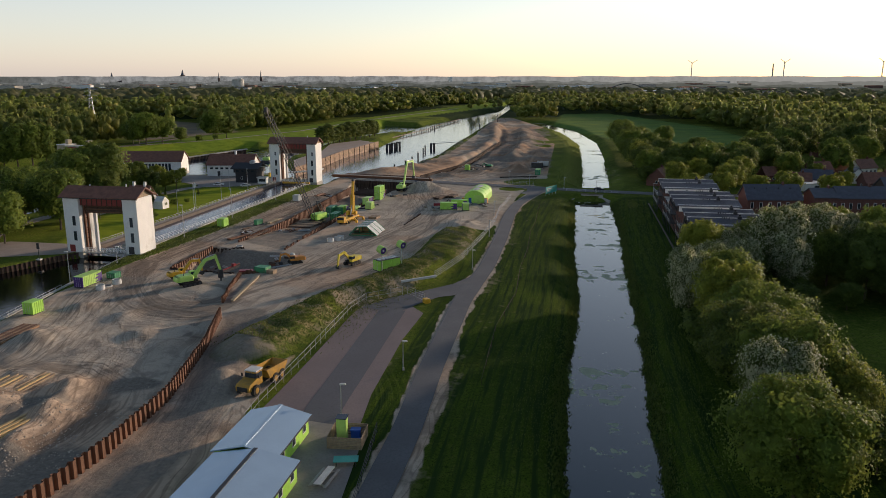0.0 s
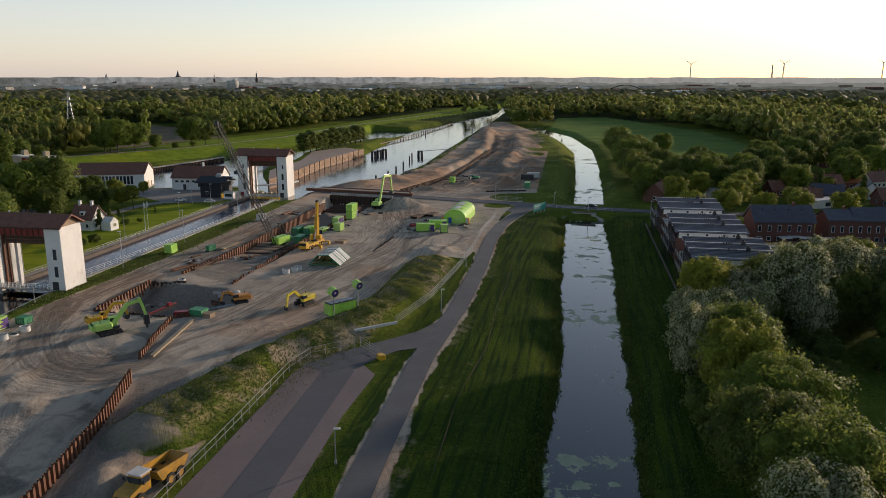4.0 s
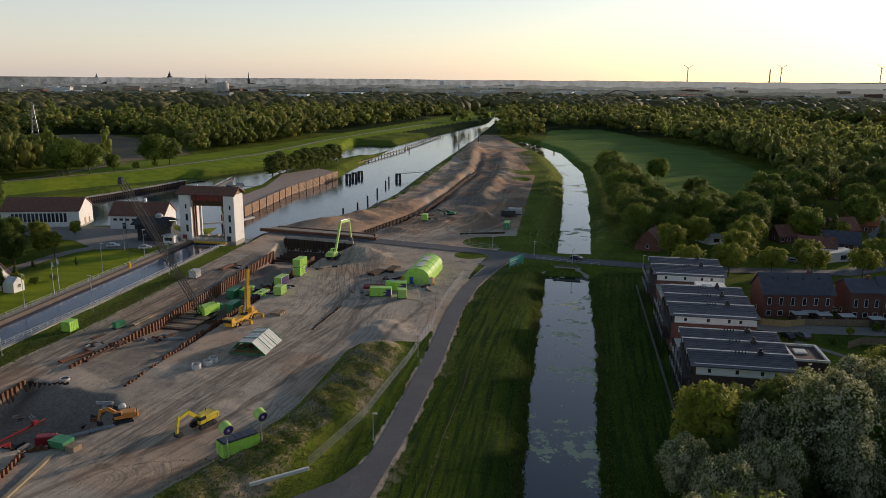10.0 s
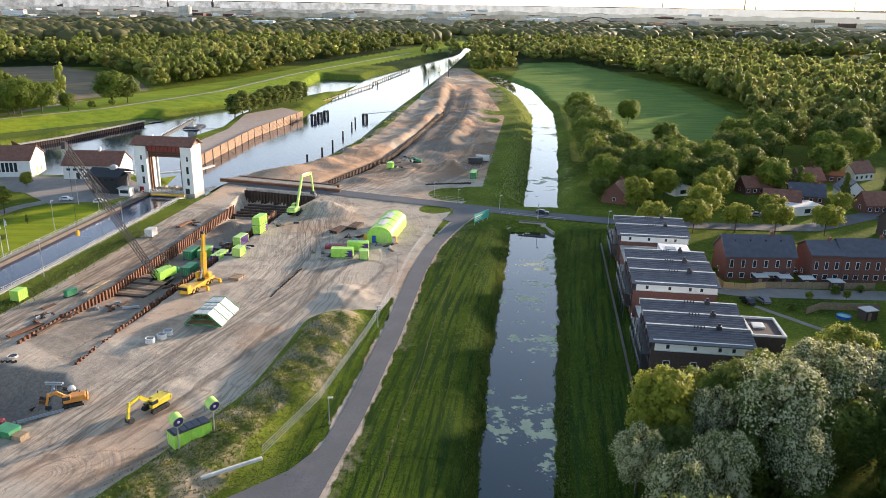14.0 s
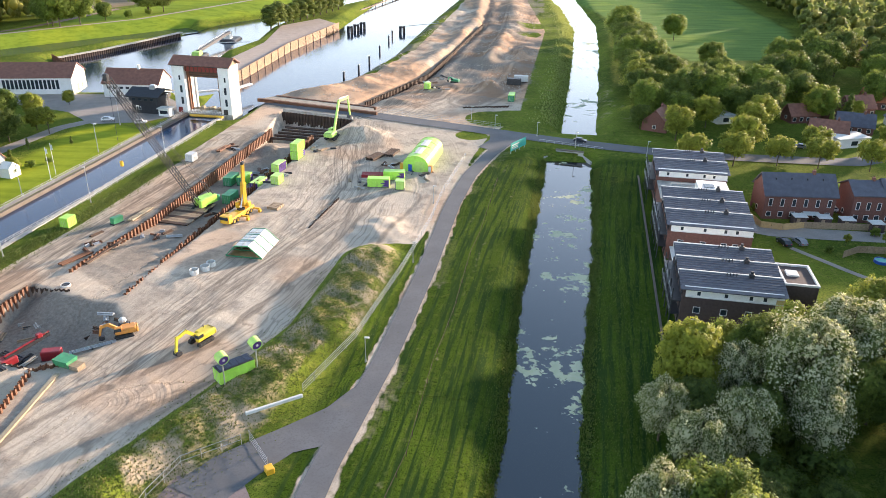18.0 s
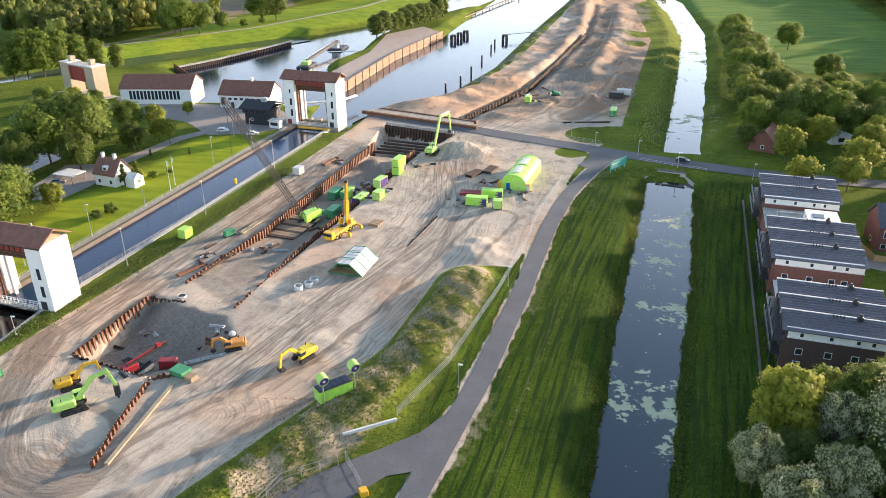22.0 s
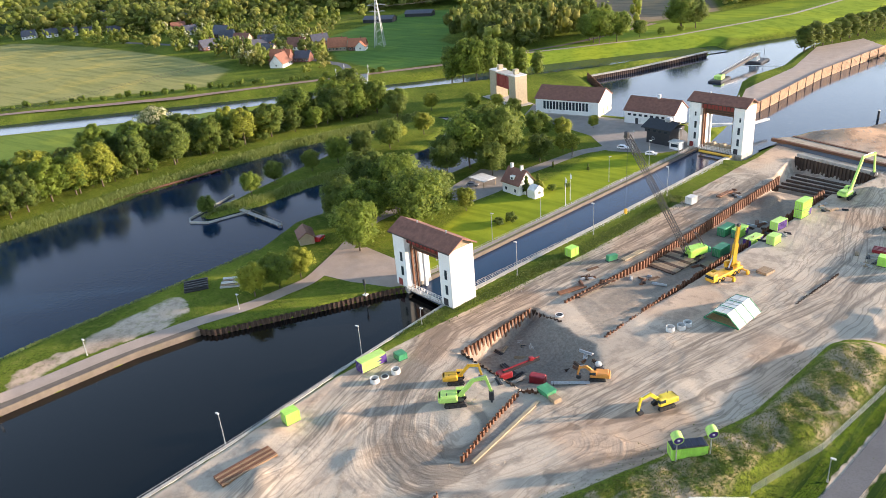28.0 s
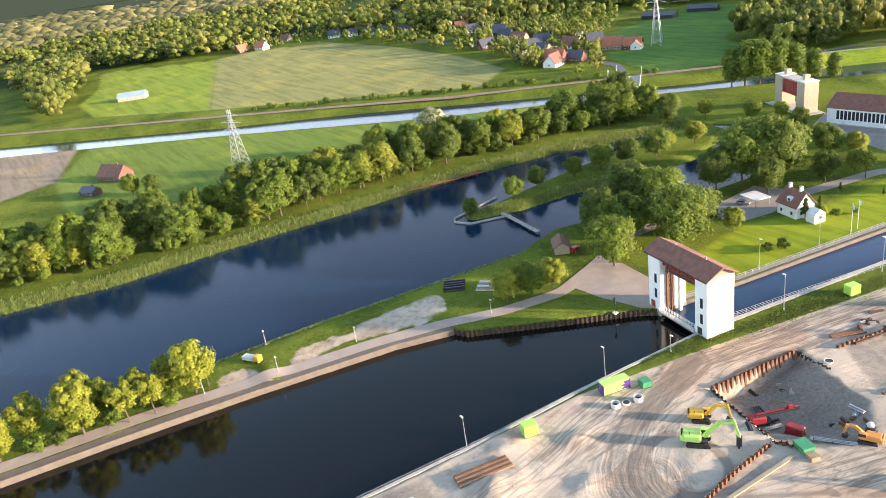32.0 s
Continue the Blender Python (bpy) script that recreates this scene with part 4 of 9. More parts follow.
    area = sum(x0 * y1 - x1 * y0 for (x0, y0), (x1, y1) in zip(poly, poly[1:] + poly[:1]))
    sgn, out = (1 if area > 0 else -1), []
    n = len(poly)
    for i in range(n):
        p, q, r = Vector(poly[i - 1]), Vector(poly[i]), Vector(poly[(i + 1) % n])
        a, b = (q - p).normalized(), (r - q).normalized()
        nrm = Vector((a.y + b.y, -a.x - b.x)) * sgn
        out.append(tuple(q + nrm.normalized() * w))
    return out


pond("water_basin", BASIN, NEAR, WATER_DARK, "dark still canal water before the lock")
pond("water_chamber", CHAMBER, NEAR + 0.8, WATER_CHAMBER, "blue rippled water in the lock chamber")
pond("water_harbour", widened(HARBOUR, 3), NEAR - 0.01, WATER_HARBOUR, "deep blue harbour water with ripples")
pond("water_canal", widened(MAIN, 3), FAR, WATER_CANAL, "wide pale canal water reflecting the sky")
pond("water_side_arm", widened(SIDE, 3), FAR - 0.01, WATER_CANAL, "canal side arm reflecting the sky")
pond("water_old_canal", widened(PARALLEL, 3), FAR + 0.4, WATER_CANAL, "narrow old canal between grass banks")
pond("water_ditch_south", widened(DITCH_S, 3), DITCH, WATER_DITCH, "ditch water with floating weed and sky reflections")
pond("water_ditch_north", widened(DITCH_N, 3), DITCH, WATER_DITCH_N, "bright ditch water beyond the culvert")


def strip(name, line, width, material, label, lift=0.06, category="road", kind="structure", step=2.0):
    """A road laid over the land along a broken line."""
    pts = []
    for (x0, y0), (x1, y1) in zip(line, line[1:]):
        n = max(1, int(math.hypot(x1 - x0, y1 - y0) / step))
        pts += [(x0 + (x1 - x0) * i / n, y0 + (y1 - y0) * i / n) for i in range(n)]
    pts = np.array(pts + [line[-1]])
    for _ in range(3):
        pts[1:-1] = (pts[:-2] + 2 * pts[1:-1] + pts[2:]) / 4
    d = np.gradient(pts, axis=0)
    nrm = np.stack([d[:, 1], -d[:, 0]], -1) / np.linalg.norm(d, axis=1)[:, None]
    cols = 5
    v = np.stack([pts + nrm * width * (k / (cols - 1) - 0.5) for k in range(cols)], 1)
    hz = land(v[..., 0].ravel(), v[..., 1].ravel()).reshape(v.shape[:2])
    z = np.maximum(hz, hz.mean(axis=1, keepdims=True)) + lift
    v = np.concatenate([v, z[..., None]], -1)
    i = np.arange(len(pts) * cols).reshape(len(pts), cols)
    q = np.stack([i[:-1, :-1], i[:-1, 1:], i[1:, 1:], i[1:, :-1]], -1).reshape(-1, 4)
    ob = new(name, grid_mesh(name, v.reshape(-1, 3), q, material))
    return tagged(ob, label, category, kind=kind)


def sheet(name, poly, material, label, lift=0.05, category="pavement", cell=2.0):
    """A paved area laid over the land."""
    b = bmesh.new()
    b.faces.new([b.verts.new((x, y, 0)) for x, y in poly])
    xs, ys = [p[0] for p in poly], [p[1] for p in poly]
    for k in np.arange(min(xs) + cell, max(xs), cell):
        bmesh.ops.bisect_plane(b, geom=b.verts[:] + b.edges[:] + b.faces[:], plane_co=(k, 0, 0), plane_no=(1, 0, 0))
    for k in np.arange(min(ys) + cell, max(ys), cell):
        bmesh.ops.bisect_plane(b, geom=b.verts[:] + b.edges[:] + b.faces[:], plane_co=(0, k, 0), plane_no=(0, 1, 0))
    z = land(np.array([v.co.x for v in b.verts]), np.array([v.co.y for v in b.verts]))
    for v, h in zip(b.verts, z):
        v.co.z = max(h, -0.1) + lift
    bmesh.ops.recalc_face_normals(b, faces=b.faces)
    me = bpy.data.meshes.new(name)
    b.to_mesh(me)
    b.free()
    me.materials.append(material)
    return tagged(new(name, me), label, category, kind="structure")


strip("cycle_road", CYCLE, 4.2, ASPHALT, "grey asphalt cycle road with sandy verges", 0.11)
CROSS = [(-58, 369), (-35, 359), (-10, 350), (13, 340), (41, 328), (62, 319.5), (88, 311), (110, 307), (150, 303), (200, 330), (240, 400)]
strip("cross_road", CROSS, 7.5, ASPHALT, "asphalt road crossing the ditch on a culvert", 0.18)
sheet("side_road", [(10.5, 190), (6.5, 178.5), (2.5, 172.5), (-4, 167), (-12, 160.5), (-17, 154), (-9.5, 150), (-5, 156.5), (-1, 161.5), (3, 163), (5.5, 166), (9, 178)], ASPHALT, "asphalt turn-off to the car park", 0.09, "road")
strip("quay_path", [(-177.5, -60), (-165.5, 20), (-157, 54), (-153.2, 85), (-148.2, 110), (-141.2, 145), (-136.5, 161), (-129.5, 178), (-126, 195), (-132, 214)], 4.5, PAVE_PINK, "pinkish paved quay path", 0.15)
sheet("car_park", CAR_PARK, ASPHALT_RED, "reddish asphalt car park", 0.05)
strip("car_park_lane", [(-19.5, 66), (-17.5, 104), (-14, 128), (-10.5, 152)], 5.5, ASPHALT_BLUE, "darker asphalt lane across the car park", 0.085)
sheet("junction_apron", [(31.5, 312.5), (35, 309), (40.5, 314), (47, 323), (41, 327.5), (33, 331.5), (36, 326), (35.5, 320)], ASPHALT, "worn asphalt junction where the cycle road meets the crossing road", 0.12, "road")
sheet("lock_plaza", [(-99.5, 207), (-104, 203), (-116, 200), (-127, 199), (-133, 214), (-127, 219), (-114, 217), (-103, 215)], PAVE_PINK, "pink and grey paved lock apron", 0.08)
strip("island_road", [(-131, 212), (-140, 235), (-136, 262), (-124, 275), (-118, 300), (-112, 325), (-100, 340), (-88, 338)], 5.0, PAVE, "grey paved lane on the lock island", 0.07)
sheet("lock_yard", [(-86, 334), (-103, 330), (-118, 345), (-160, 362), (-166, 380), (-150, 400), (-135, 372), (-92, 372), (-79, 357), (-76, 345)], PAVE, "grey paved yard between the lock buildings", 0.07)
strip("dike_path", [(-232, 470), (-165, 545), (-118, 640), (-80, 790), (20, 1070)], 3.0, VERGE, "pale path on the dike", 0.08)
strip("railway_bed", [(-900, -180), (-615, 87), (-476, 215), (-362, 322), (-300, 398), (-230, 480), (-200, 600)], 5.0, BALLAST, "rust-brown railway ballast", 0.25, "railway")
strip("village_road", [(-262, 360), (-292, 392), (-330, 420), (-380, 430), (-480, 440), (-600, 430)], 6.0, ASPHALT, "asphalt village road", 0.1)
strip("estate_street", [(92, 262), (100, 248), (116, 246), (150, 244), (170, 270), (190, 330)], 6.5, PAVE, "grey paved housing-estate street", 0.08)

# ---- trees ----
rng = np.random.default_rng(7)


def fluff(me, normals):
    """Soft shading: leaves take the normal of the bough that they stand on."""
    me.polygons.foreach_set("use_smooth", np.ones(len(me.polygons), dtype=bool))
    me.normals_split_custom_set_from_vertices(normals.tolist())


def leaf_fan(p, d, s, g, loose=0.5):
    """One three-cornered leaf spray at each point, facing about along d; corners and their soft normals."""
    q = d + g.normal(size=d.shape) * loose
    q /= np.linalg.norm(q, axis=1)[:, None]
    t = np.cross(q, g.normal(size=d.shape))
    t /= np.linalg.norm(t, axis=1)[:, None]
    b = np.cross(q, t)
    v = np.stack([p - t * s * 0.9 - b * s * 0.55, p + t * s * 0.9 - b * s * 0.5, p + b * s * 1.15], 1).reshape(-1, 3)
    n = d * 0.6 + q * 0.6
    n /= np.linalg.norm(n, axis=1)[:, None]
    return v, np.repeat(n, 3, axis=0)


def ico_points(n):
    b = bmesh.new()
    bmesh.ops.create_icosphere(b, subdivisions=n, radius=1.0)
    v = np.array([p.co[:] for p in b.verts])
    f = np.array([[q.index for q in p.verts] for p in b.faces])
    b.free()
    return v, f


ICO = {n: ico_points(n) for n in (1, 2)}


def crown_arrays(height, radius, low, blobs, leaves, size, seed, shape="round", core=0.74):
    """Leaf sprays set on many boughs round shade-toned dark cores, with gaps between them."""
    g = np.random.default_rng(seed)
    mid, half = (height + low) / 2, (height - low) / 2
    vs, ns, tint, cores, cn = [], [], [], [], []
    for k in range(blobs):
        u = -0.85 + 1.7 * (k + g.uniform(0, 1)) / blobs
        if shape == "round":
            w = math.sqrt(max(0.05, 1 - u * u)) * radius
        elif shape == "cone":
            w = (0.5 - 0.46 * u) * radius
        else:
            w = (1 - 0.5 * abs(u) ** 2) * radius * 0.8
        a = 2.4 * k + g.uniform(-0.5, 0.5)
        rr = w * g.uniform(0.42, 0.8)
        c = np.array([rr * math.cos(a), rr * math.sin(a), mid + u * half * 0.8])
        br = max(0.22 * radius, w * g.uniform(0.30, 0.5))
        if shape == "tall":
            br = radius * g.uniform(0.4, 0.62)
        n = leaves // blobs
        d = g.normal(size=(n, 3))
        d /= np.linalg.norm(d, axis=1)[:, None]
        d[:, 2] = np.where(d[:, 2] < -0.5, -d[:, 2], d[:, 2])
        jut = g.uniform(0.7, 1.1, (n, 1)) + 0.13 * np.sin(d[:, :1] * 7 + k) + 0.13 * np.sin(d[:, 1:2] * 9 - k)
        p = c + d * br * jut * np.array([1, 1, 0.85])
        out = (c - np.array([0, 0, mid - half * 0.3])) / np.array([radius, radius, half])
        v, m = leaf_fan(p, d * 0.8 + out * 0.35, size * g.uniform(0.6, 1.35, (n, 1)), g)
        vs.append(v), ns.append(m), tint.append(np.full(len(v), g.uniform(0.05, 0.8)))
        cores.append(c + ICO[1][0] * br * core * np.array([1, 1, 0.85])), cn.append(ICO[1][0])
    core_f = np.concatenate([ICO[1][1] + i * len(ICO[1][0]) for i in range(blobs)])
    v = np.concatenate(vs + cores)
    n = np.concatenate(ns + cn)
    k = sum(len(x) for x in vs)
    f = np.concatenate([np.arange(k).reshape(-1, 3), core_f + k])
    # cores get a lower tint: the crown's inner shade put into its colour
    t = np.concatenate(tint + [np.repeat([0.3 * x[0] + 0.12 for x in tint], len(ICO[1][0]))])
    return v, n, f, t


def crown_mesh(name, material, *shape):
    v, n, f, t = crown_arrays(*shape, core=0.56)
    me = grid_mesh(name, v, f, material, smooth=False)
    fluff(me, n)
    me.attributes.new("tint", "FLOAT", "POINT").data.foreach_set("value", t.astype(np.float32))
    return me


def trunk_geo(height, r, seed):
    g = random.Random(seed)
    geo = Geo()
    top = height * 0.55
    lean = (g.uniform(-0.4, 0.4), g.uniform(-0.4, 0.4))
    geo.tube((0, 0, -0.4), (lean[0] * 0.4, lean[1] * 0.4, top * 0.5), r, 7, r * 0.75)
    geo.tube((lean[0] * 0.4, lean[1] * 0.4, top * 0.5), (lean[0], lean[1], height * 0.85), r * 0.75, 6, r * 0.2)
    for k in range(6):
        a, z = k * 1.05 + g.uniform(-0.3, 0.3), top * g.uniform(0.4, 0.95)
        out = height * g.uniform(0.16, 0.26)
        geo.tube((0, 0, z), (math.cos(a) * out, math.sin(a) * out, z + height * g.uniform(0.15, 0.3)), r * 0.38, 5, r * 0.1)
    return geo


KINDS = {}


def tree_kind(key, label, material, height, radius, low, blobs, leaves, size, shape="round", count=2, name="tree", category="tree"):
    """Two or three shapes of one kind of tree, standing in wait for tree()."""
    KINDS[key] = (label, name, category, [(crown_mesh("crown", material, height, radius, low, blobs, leaves, size, hash_seed + i * 17, shape), trunk_geo(height, max(0.07, height * 0.018), hash_seed + i).mesh("trunk", BARK))
                  for i in range(count) for hash_seed in (len(KINDS) * 101 + 5,)], height)


OAK, DARK, FRESH, ACACIA = "broad green oak with a dense rounded crown", "dark green broadleaf tree with a full crown", "yellow-green broadleaf tree in fresh spring leaf", "tall acacia covered in white blossom"
for near, n, size in (("", 8000, 0.34), ("_near", 16000, 0.24), ("_close", 21000, 0.2)):
    tree_kind("oak" + near, OAK, LEAF_A, 18.0, 8.4, 1.8, 34, n, size, count=2)
    tree_kind("dark" + near, DARK, LEAF_B, 18.0, 7.8, 1.4, 32, n, size, count=2)
    tree_kind("fresh" + near, FRESH, LEAF_C, 16.0, 6.4, 1.5, 28, int(n * 0.85), size * 0.95, count=2)
    tree_kind("blossom" + near, ACACIA, LEAF_W, 18.0, 7.0, 1.8, 34, int(n * 1.1), size * 0.85, count=2)
tree_kind("poplar", "slender upright poplar in a planted row", LEAF_B, 15.0, 3.2, 0.2, 22, 4200, 0.3, "tall", count=2)
tree_kind("tall_poplar", "tall dense poplar beside the old sluice", LEAF_A, 19.0, 4.6, 1.0, 24, 3400, 0.42, "tall", count=2)
tree_kind("village", "garden tree between the village houses", LEAF_A, 13.0, 6.0, 1.0, 20, 1300, 0.6, count=3)
tree_kind("village_pale", "pale flowering garden tree in the village", LEAF_W, 12.0, 5.0, 1.0, 18, 1200, 0.55, count=2)
tree_kind("village_fresh", "yellow-green garden tree in the village", LEAF_C, 12.0, 5.0, 1.0, 18, 1200, 0.55, count=2)
tree_kind("row", "alder of the harbour tree belt, mid green", LEAF_A, 17.0, 5.6, 0.4, 30, 6500, 0.32, count=3)
tree_kind("row_dark", "dark green alder of the harbour tree belt", LEAF_B, 17.0, 5.2, 0.3, 28, 6200, 0.32, count=2)
tree_kind("row_fresh", "olive-green tree of the harbour tree belt", LEAF_C, 15.0, 5.0, 0.6, 26, 5600, 0.31, count=2)
tree_kind("street", "round-clipped street tree beside the road", LEAF_C, 9.0, 4.2, 2.4, 18, 4500, 0.24, count=2)
tree_kind("young", "young slim tree with a light green crown", LEAF_C, 8.0, 2.6, 2.0, 14, 2200, 0.22, count=2)
tree_kind("conifer", "dark pointed conifer with dense needles", LEAF_B, 12.0, 2.6, 0.6, 22, 3000, 0.26, "cone", count=1)
tree_kind("copper", "copper beech with dark red leaves", LEAF_R, 13.0, 5.0, 2.0, 20, 3600, 0.34, count=1)
tree_kind("bush", "low rounded green bush", LEAF_A, 3.0, 2.0, 0.1, 10, 1200, 0.17, count=2, name="bush", category="bush")
tree_kind("shrub_dark", "clipped dark green garden shrub", LEAF_B, 3.4, 2.4, 0.1, 10, 1300, 0.18, count=1, name="shrub", category="bush")


def tree(key, x, y, scale=1.0, wide=1.0, group="", loose=0.1):
    label, name, category, shapes, _ = KINDS[key]
    crown, trunk = shapes[int(rng.integers(len(shapes)))]
    z = level(x, y)
    s = scale * rng.uniform(1 - loose, 1 + loose)
    ob = thing(name, pose(x, y, z, 0, 0, rng.uniform(0, 360)) @ Matrix.Diagonal((s * wide, s * wide, s, 1)), label, category, group)
    part("trunk", trunk, BARK, ob)
    part("crown", crown, None, ob)
    return ob


BANK = "trees on the ditch bank"
for k, x, y, s, w in (("oak", 39, 77, 0.9, 1.0), ("dark", 51, 66, 0.85, 1.0), ("blossom", 42.5, 90, 0.95, 0.85), ("fresh", 52, 92, 0.8, 1.0), ("oak", 47, 98, 0.96, 0.9), ("dark", 45.5, 108, 0.9, 1.0), ("oak", 52, 119, 0.88, 1.0), ("fresh", 51, 131, 1.06, 1.0), ("oak", 54.5, 140.5, 0.9, 0.9), ("blossom", 48, 142.5, 0.89, 0.72),
                      ("blossom", 56, 154, 0.86, 0.72), ("blossom", 64.4, 160, 0.83, 0.75), ("blossom", 54.5, 166, 0.66, 0.9), ("fresh", 61.5, 177, 0.96, 0.95), ("blossom", 68, 173.5, 0.78, 0.7), ("oak", 69, 181, 0.7, 0.9), ("dark", 75, 179.5, 0.84, 0.9), ("blossom", 77.5, 170.5, 1.12, 0.95), ("blossom", 76, 161.5, 0.8, 0.8), ("blossom", 87, 178, 1.1, 0.95),
                      ("dark", 60, 167, 0.6, 1.0), ("dark", 52, 151, 0.52, 1.0), ("dark", 69, 166, 0.6, 1.0), ("dark", 61, 148, 0.55, 1.0), ("dark", 56, 106, 0.6, 1.0), ("dark", 57, 125, 0.6, 1.0), ("dark", 83, 170, 0.8, 1.0), ("oak", 84, 187, 0.72, 1.0), ("fresh", 98, 190, 1.05, 1.0), ("blossom", 96, 181, 0.95, 1.0), ("oak", 108, 182, 1.0, 1.0), ("oak", 112, 168, 1.05, 1.0), ("dark", 120, 152, 1.1, 1.0),
                      ("dark", 98, 166, 0.95, 1.0), ("oak", 124, 186, 0.9, 1.0), ("fresh", 118, 198, 0.85, 1.0), ("dark", 132, 172, 1.1, 1.0), ("oak", 138, 190, 1.0, 1.0), ("oak", 108, 132, 1.0, 1.0), ("dark", 84, 86, 0.9, 1.0), ("oak", 72, 56, 1.0, 1.0), ("dark", 96, 76, 1.0, 1.0), ("oak", 60, 40, 1.0, 1.0), ("dark", 40, 40, 1.0, 1.0), ("oak", 130, 120, 1.1, 1.0), ("dark", 126, 90, 1.1, 1.0), ("oak", 152, 150, 1.1, 1.0), ("dark", 160, 180, 1.1, 1.0),
                      ("dark", 104, 155, 0.95, 1.0), ("oak", 103, 172, 0.9, 1.0), ("dark", 118, 138, 1.0, 1.0), ("fresh", 110, 176, 0.9, 1.0), ("dark", 126, 160, 1.0, 1.0), ("dark", 142, 172, 1.0, 1.0), ("oak", 140, 148, 1.0, 1.0), ("oak", 150, 192, 1.0, 1.0), ("blossom", 128, 180, 0.9, 1.0), ("dark", 92, 160, 0.8, 1.0), ("dark", 95, 150, 0.7, 1.0), ("oak", 104, 164, 1.0, 1.0), ("dark", 112, 158, 1.0, 1.0), ("dark", 89, 171, 0.85, 1.0), ("dark", 98, 141, 0.7, 1.0), ("dark", 84, 152, 0.35, 1.2), ("dark", 74, 150, 0.35, 1.2), ("dark", 68, 140, 0.4, 1.2)):
    tree(k + ("_close" if y < 125 and 30 < x < 70 else "_near" if y < 200 and x < 120 else ""), x, y, s, w, group=BANK, loose=0.0)
for i in range(44):
    t, side = (i + rng.uniform(0, 1)) / 44, rng.uniform(-3, 9)
    x, y = (46 + 30 * max(0.0, t - 0.55) / 0.45 + side, 84 + 90 * t)
    tree("shrub_dark", x + 3, y, rng.uniform(1.1, 1.9), 1.15, group=BANK)
for k, x, y, s in (("dark", -214, 336, 0.62), ("oak", -222, 346, 0.6), ("fresh", -206, 352, 0.55), ("oak", -186, 358, 0.5), ("fresh", -176, 364, 0.5), ("dark", -162, 356, 0.5), ("oak", -148, 254, 0.8), ("dark", -144, 282, 0.9), ("oak", -143, 320, 0.8), ("dark", -153, 236, 0.8)):
    tree(k, x, y, s, group="trees on the lock island")
for k, x, y, s in (("fresh", 99, 324, 0.78), ("street", 110, 298, 1.25), ("street", 96, 297, 1.15), ("street", 124, 299, 1.05), ("street", 136, 297, 1.1), ("street", 151, 295, 1.1), ("fresh", 118, 312, 0.85), ("fresh", 126, 330, 0.8), ("oak", 106, 345, 0.75), ("dark", 108, 360, 0.85), ("oak", 104, 372, 0.8), ("fresh", 108, 392, 0.85), ("dark", 114, 405, 0.85), ("oak", 112, 422, 0.95), ("dark", 112, 442, 1.0), ("oak", 116, 460, 1.05), ("dark", 120, 478, 0.95),
                   ("oak", 146, 440, 0.75), ("oak", 150, 520, 0.85), ("oak", 124, 360, 0.9), ("dark", 138, 350, 0.9), ("oak", 144, 372, 1.0), ("dark", 156, 392, 0.95), ("oak", 160, 352, 0.8), ("dark", 178, 400, 1.0), ("oak", 192, 372, 0.9), ("conifer", 156, 335, 0.8), ("conifer", 182, 340, 1.0), ("street", 172, 352, 1.0), ("oak", 196, 442, 1.15), ("dark", 214, 420, 1.1), ("fresh", 208, 392, 0.9), ("conifer", 200, 342, 1.3), ("street", 168, 318, 0.9), ("street", 180, 300, 0.9), ("oak", 218, 352, 0.9), ("street", 210, 322, 1.0),
                   ("dark", 122, 380, 0.85), ("oak", 134, 392, 0.85), ("young", 118, 240, 0.4), ("young", 128, 241, 0.42), ("dark", 125, 545, 1.0), ("oak", 119, 515, 1.05), ("oak", 116, 491, 1.05), ("dark", 112, 470, 1.0), ("oak", 110, 454, 1.05), ("dark", 107, 438, 1.0), ("oak", 105, 423, 1.0), ("dark", 102, 408, 0.95), ("oak", 101, 396, 0.95), ("fresh", 99, 384, 1.0), ("dark", 98, 372, 0.9), ("oak", 95, 352, 0.85), ("dark", 112, 392, 0.95), ("oak", 114, 365, 0.9), ("dark", 121, 370, 0.95), ("dark", 126, 364, 0.9), ("oak", 132, 375, 1.0), ("dark", 128, 352, 0.85), ("oak", 146, 365, 0.95), ("fresh", 114, 340, 0.85), ("fresh", 132, 337, 0.9), ("oak", 165, 395, 1.1), ("dark", 157, 368, 0.9), ("oak", 188, 418, 1.2), ("dark", 201, 430, 1.2), ("oak", 175, 428, 1.0), ("street", 158, 352, 1.2), ("oak", 206, 402, 1.0), ("conifer", 166, 344, 1.1), ("oak", 222, 405, 1.1), ("dark", 232, 430, 1.2), ("dark", 90, 338, 0.5), ("street", 140, 310, 1.1), ("bush", 128, 246, 0.8), ("bush", 135, 247, 0.7), ("bush", 142, 246, 0.8), ("street", 166, 262, 0.7), ("bush", 104, 262, 0.7), ("bush", 112, 236, 0.6)):
    tree(k, x, y, s, group="trees between the houses")
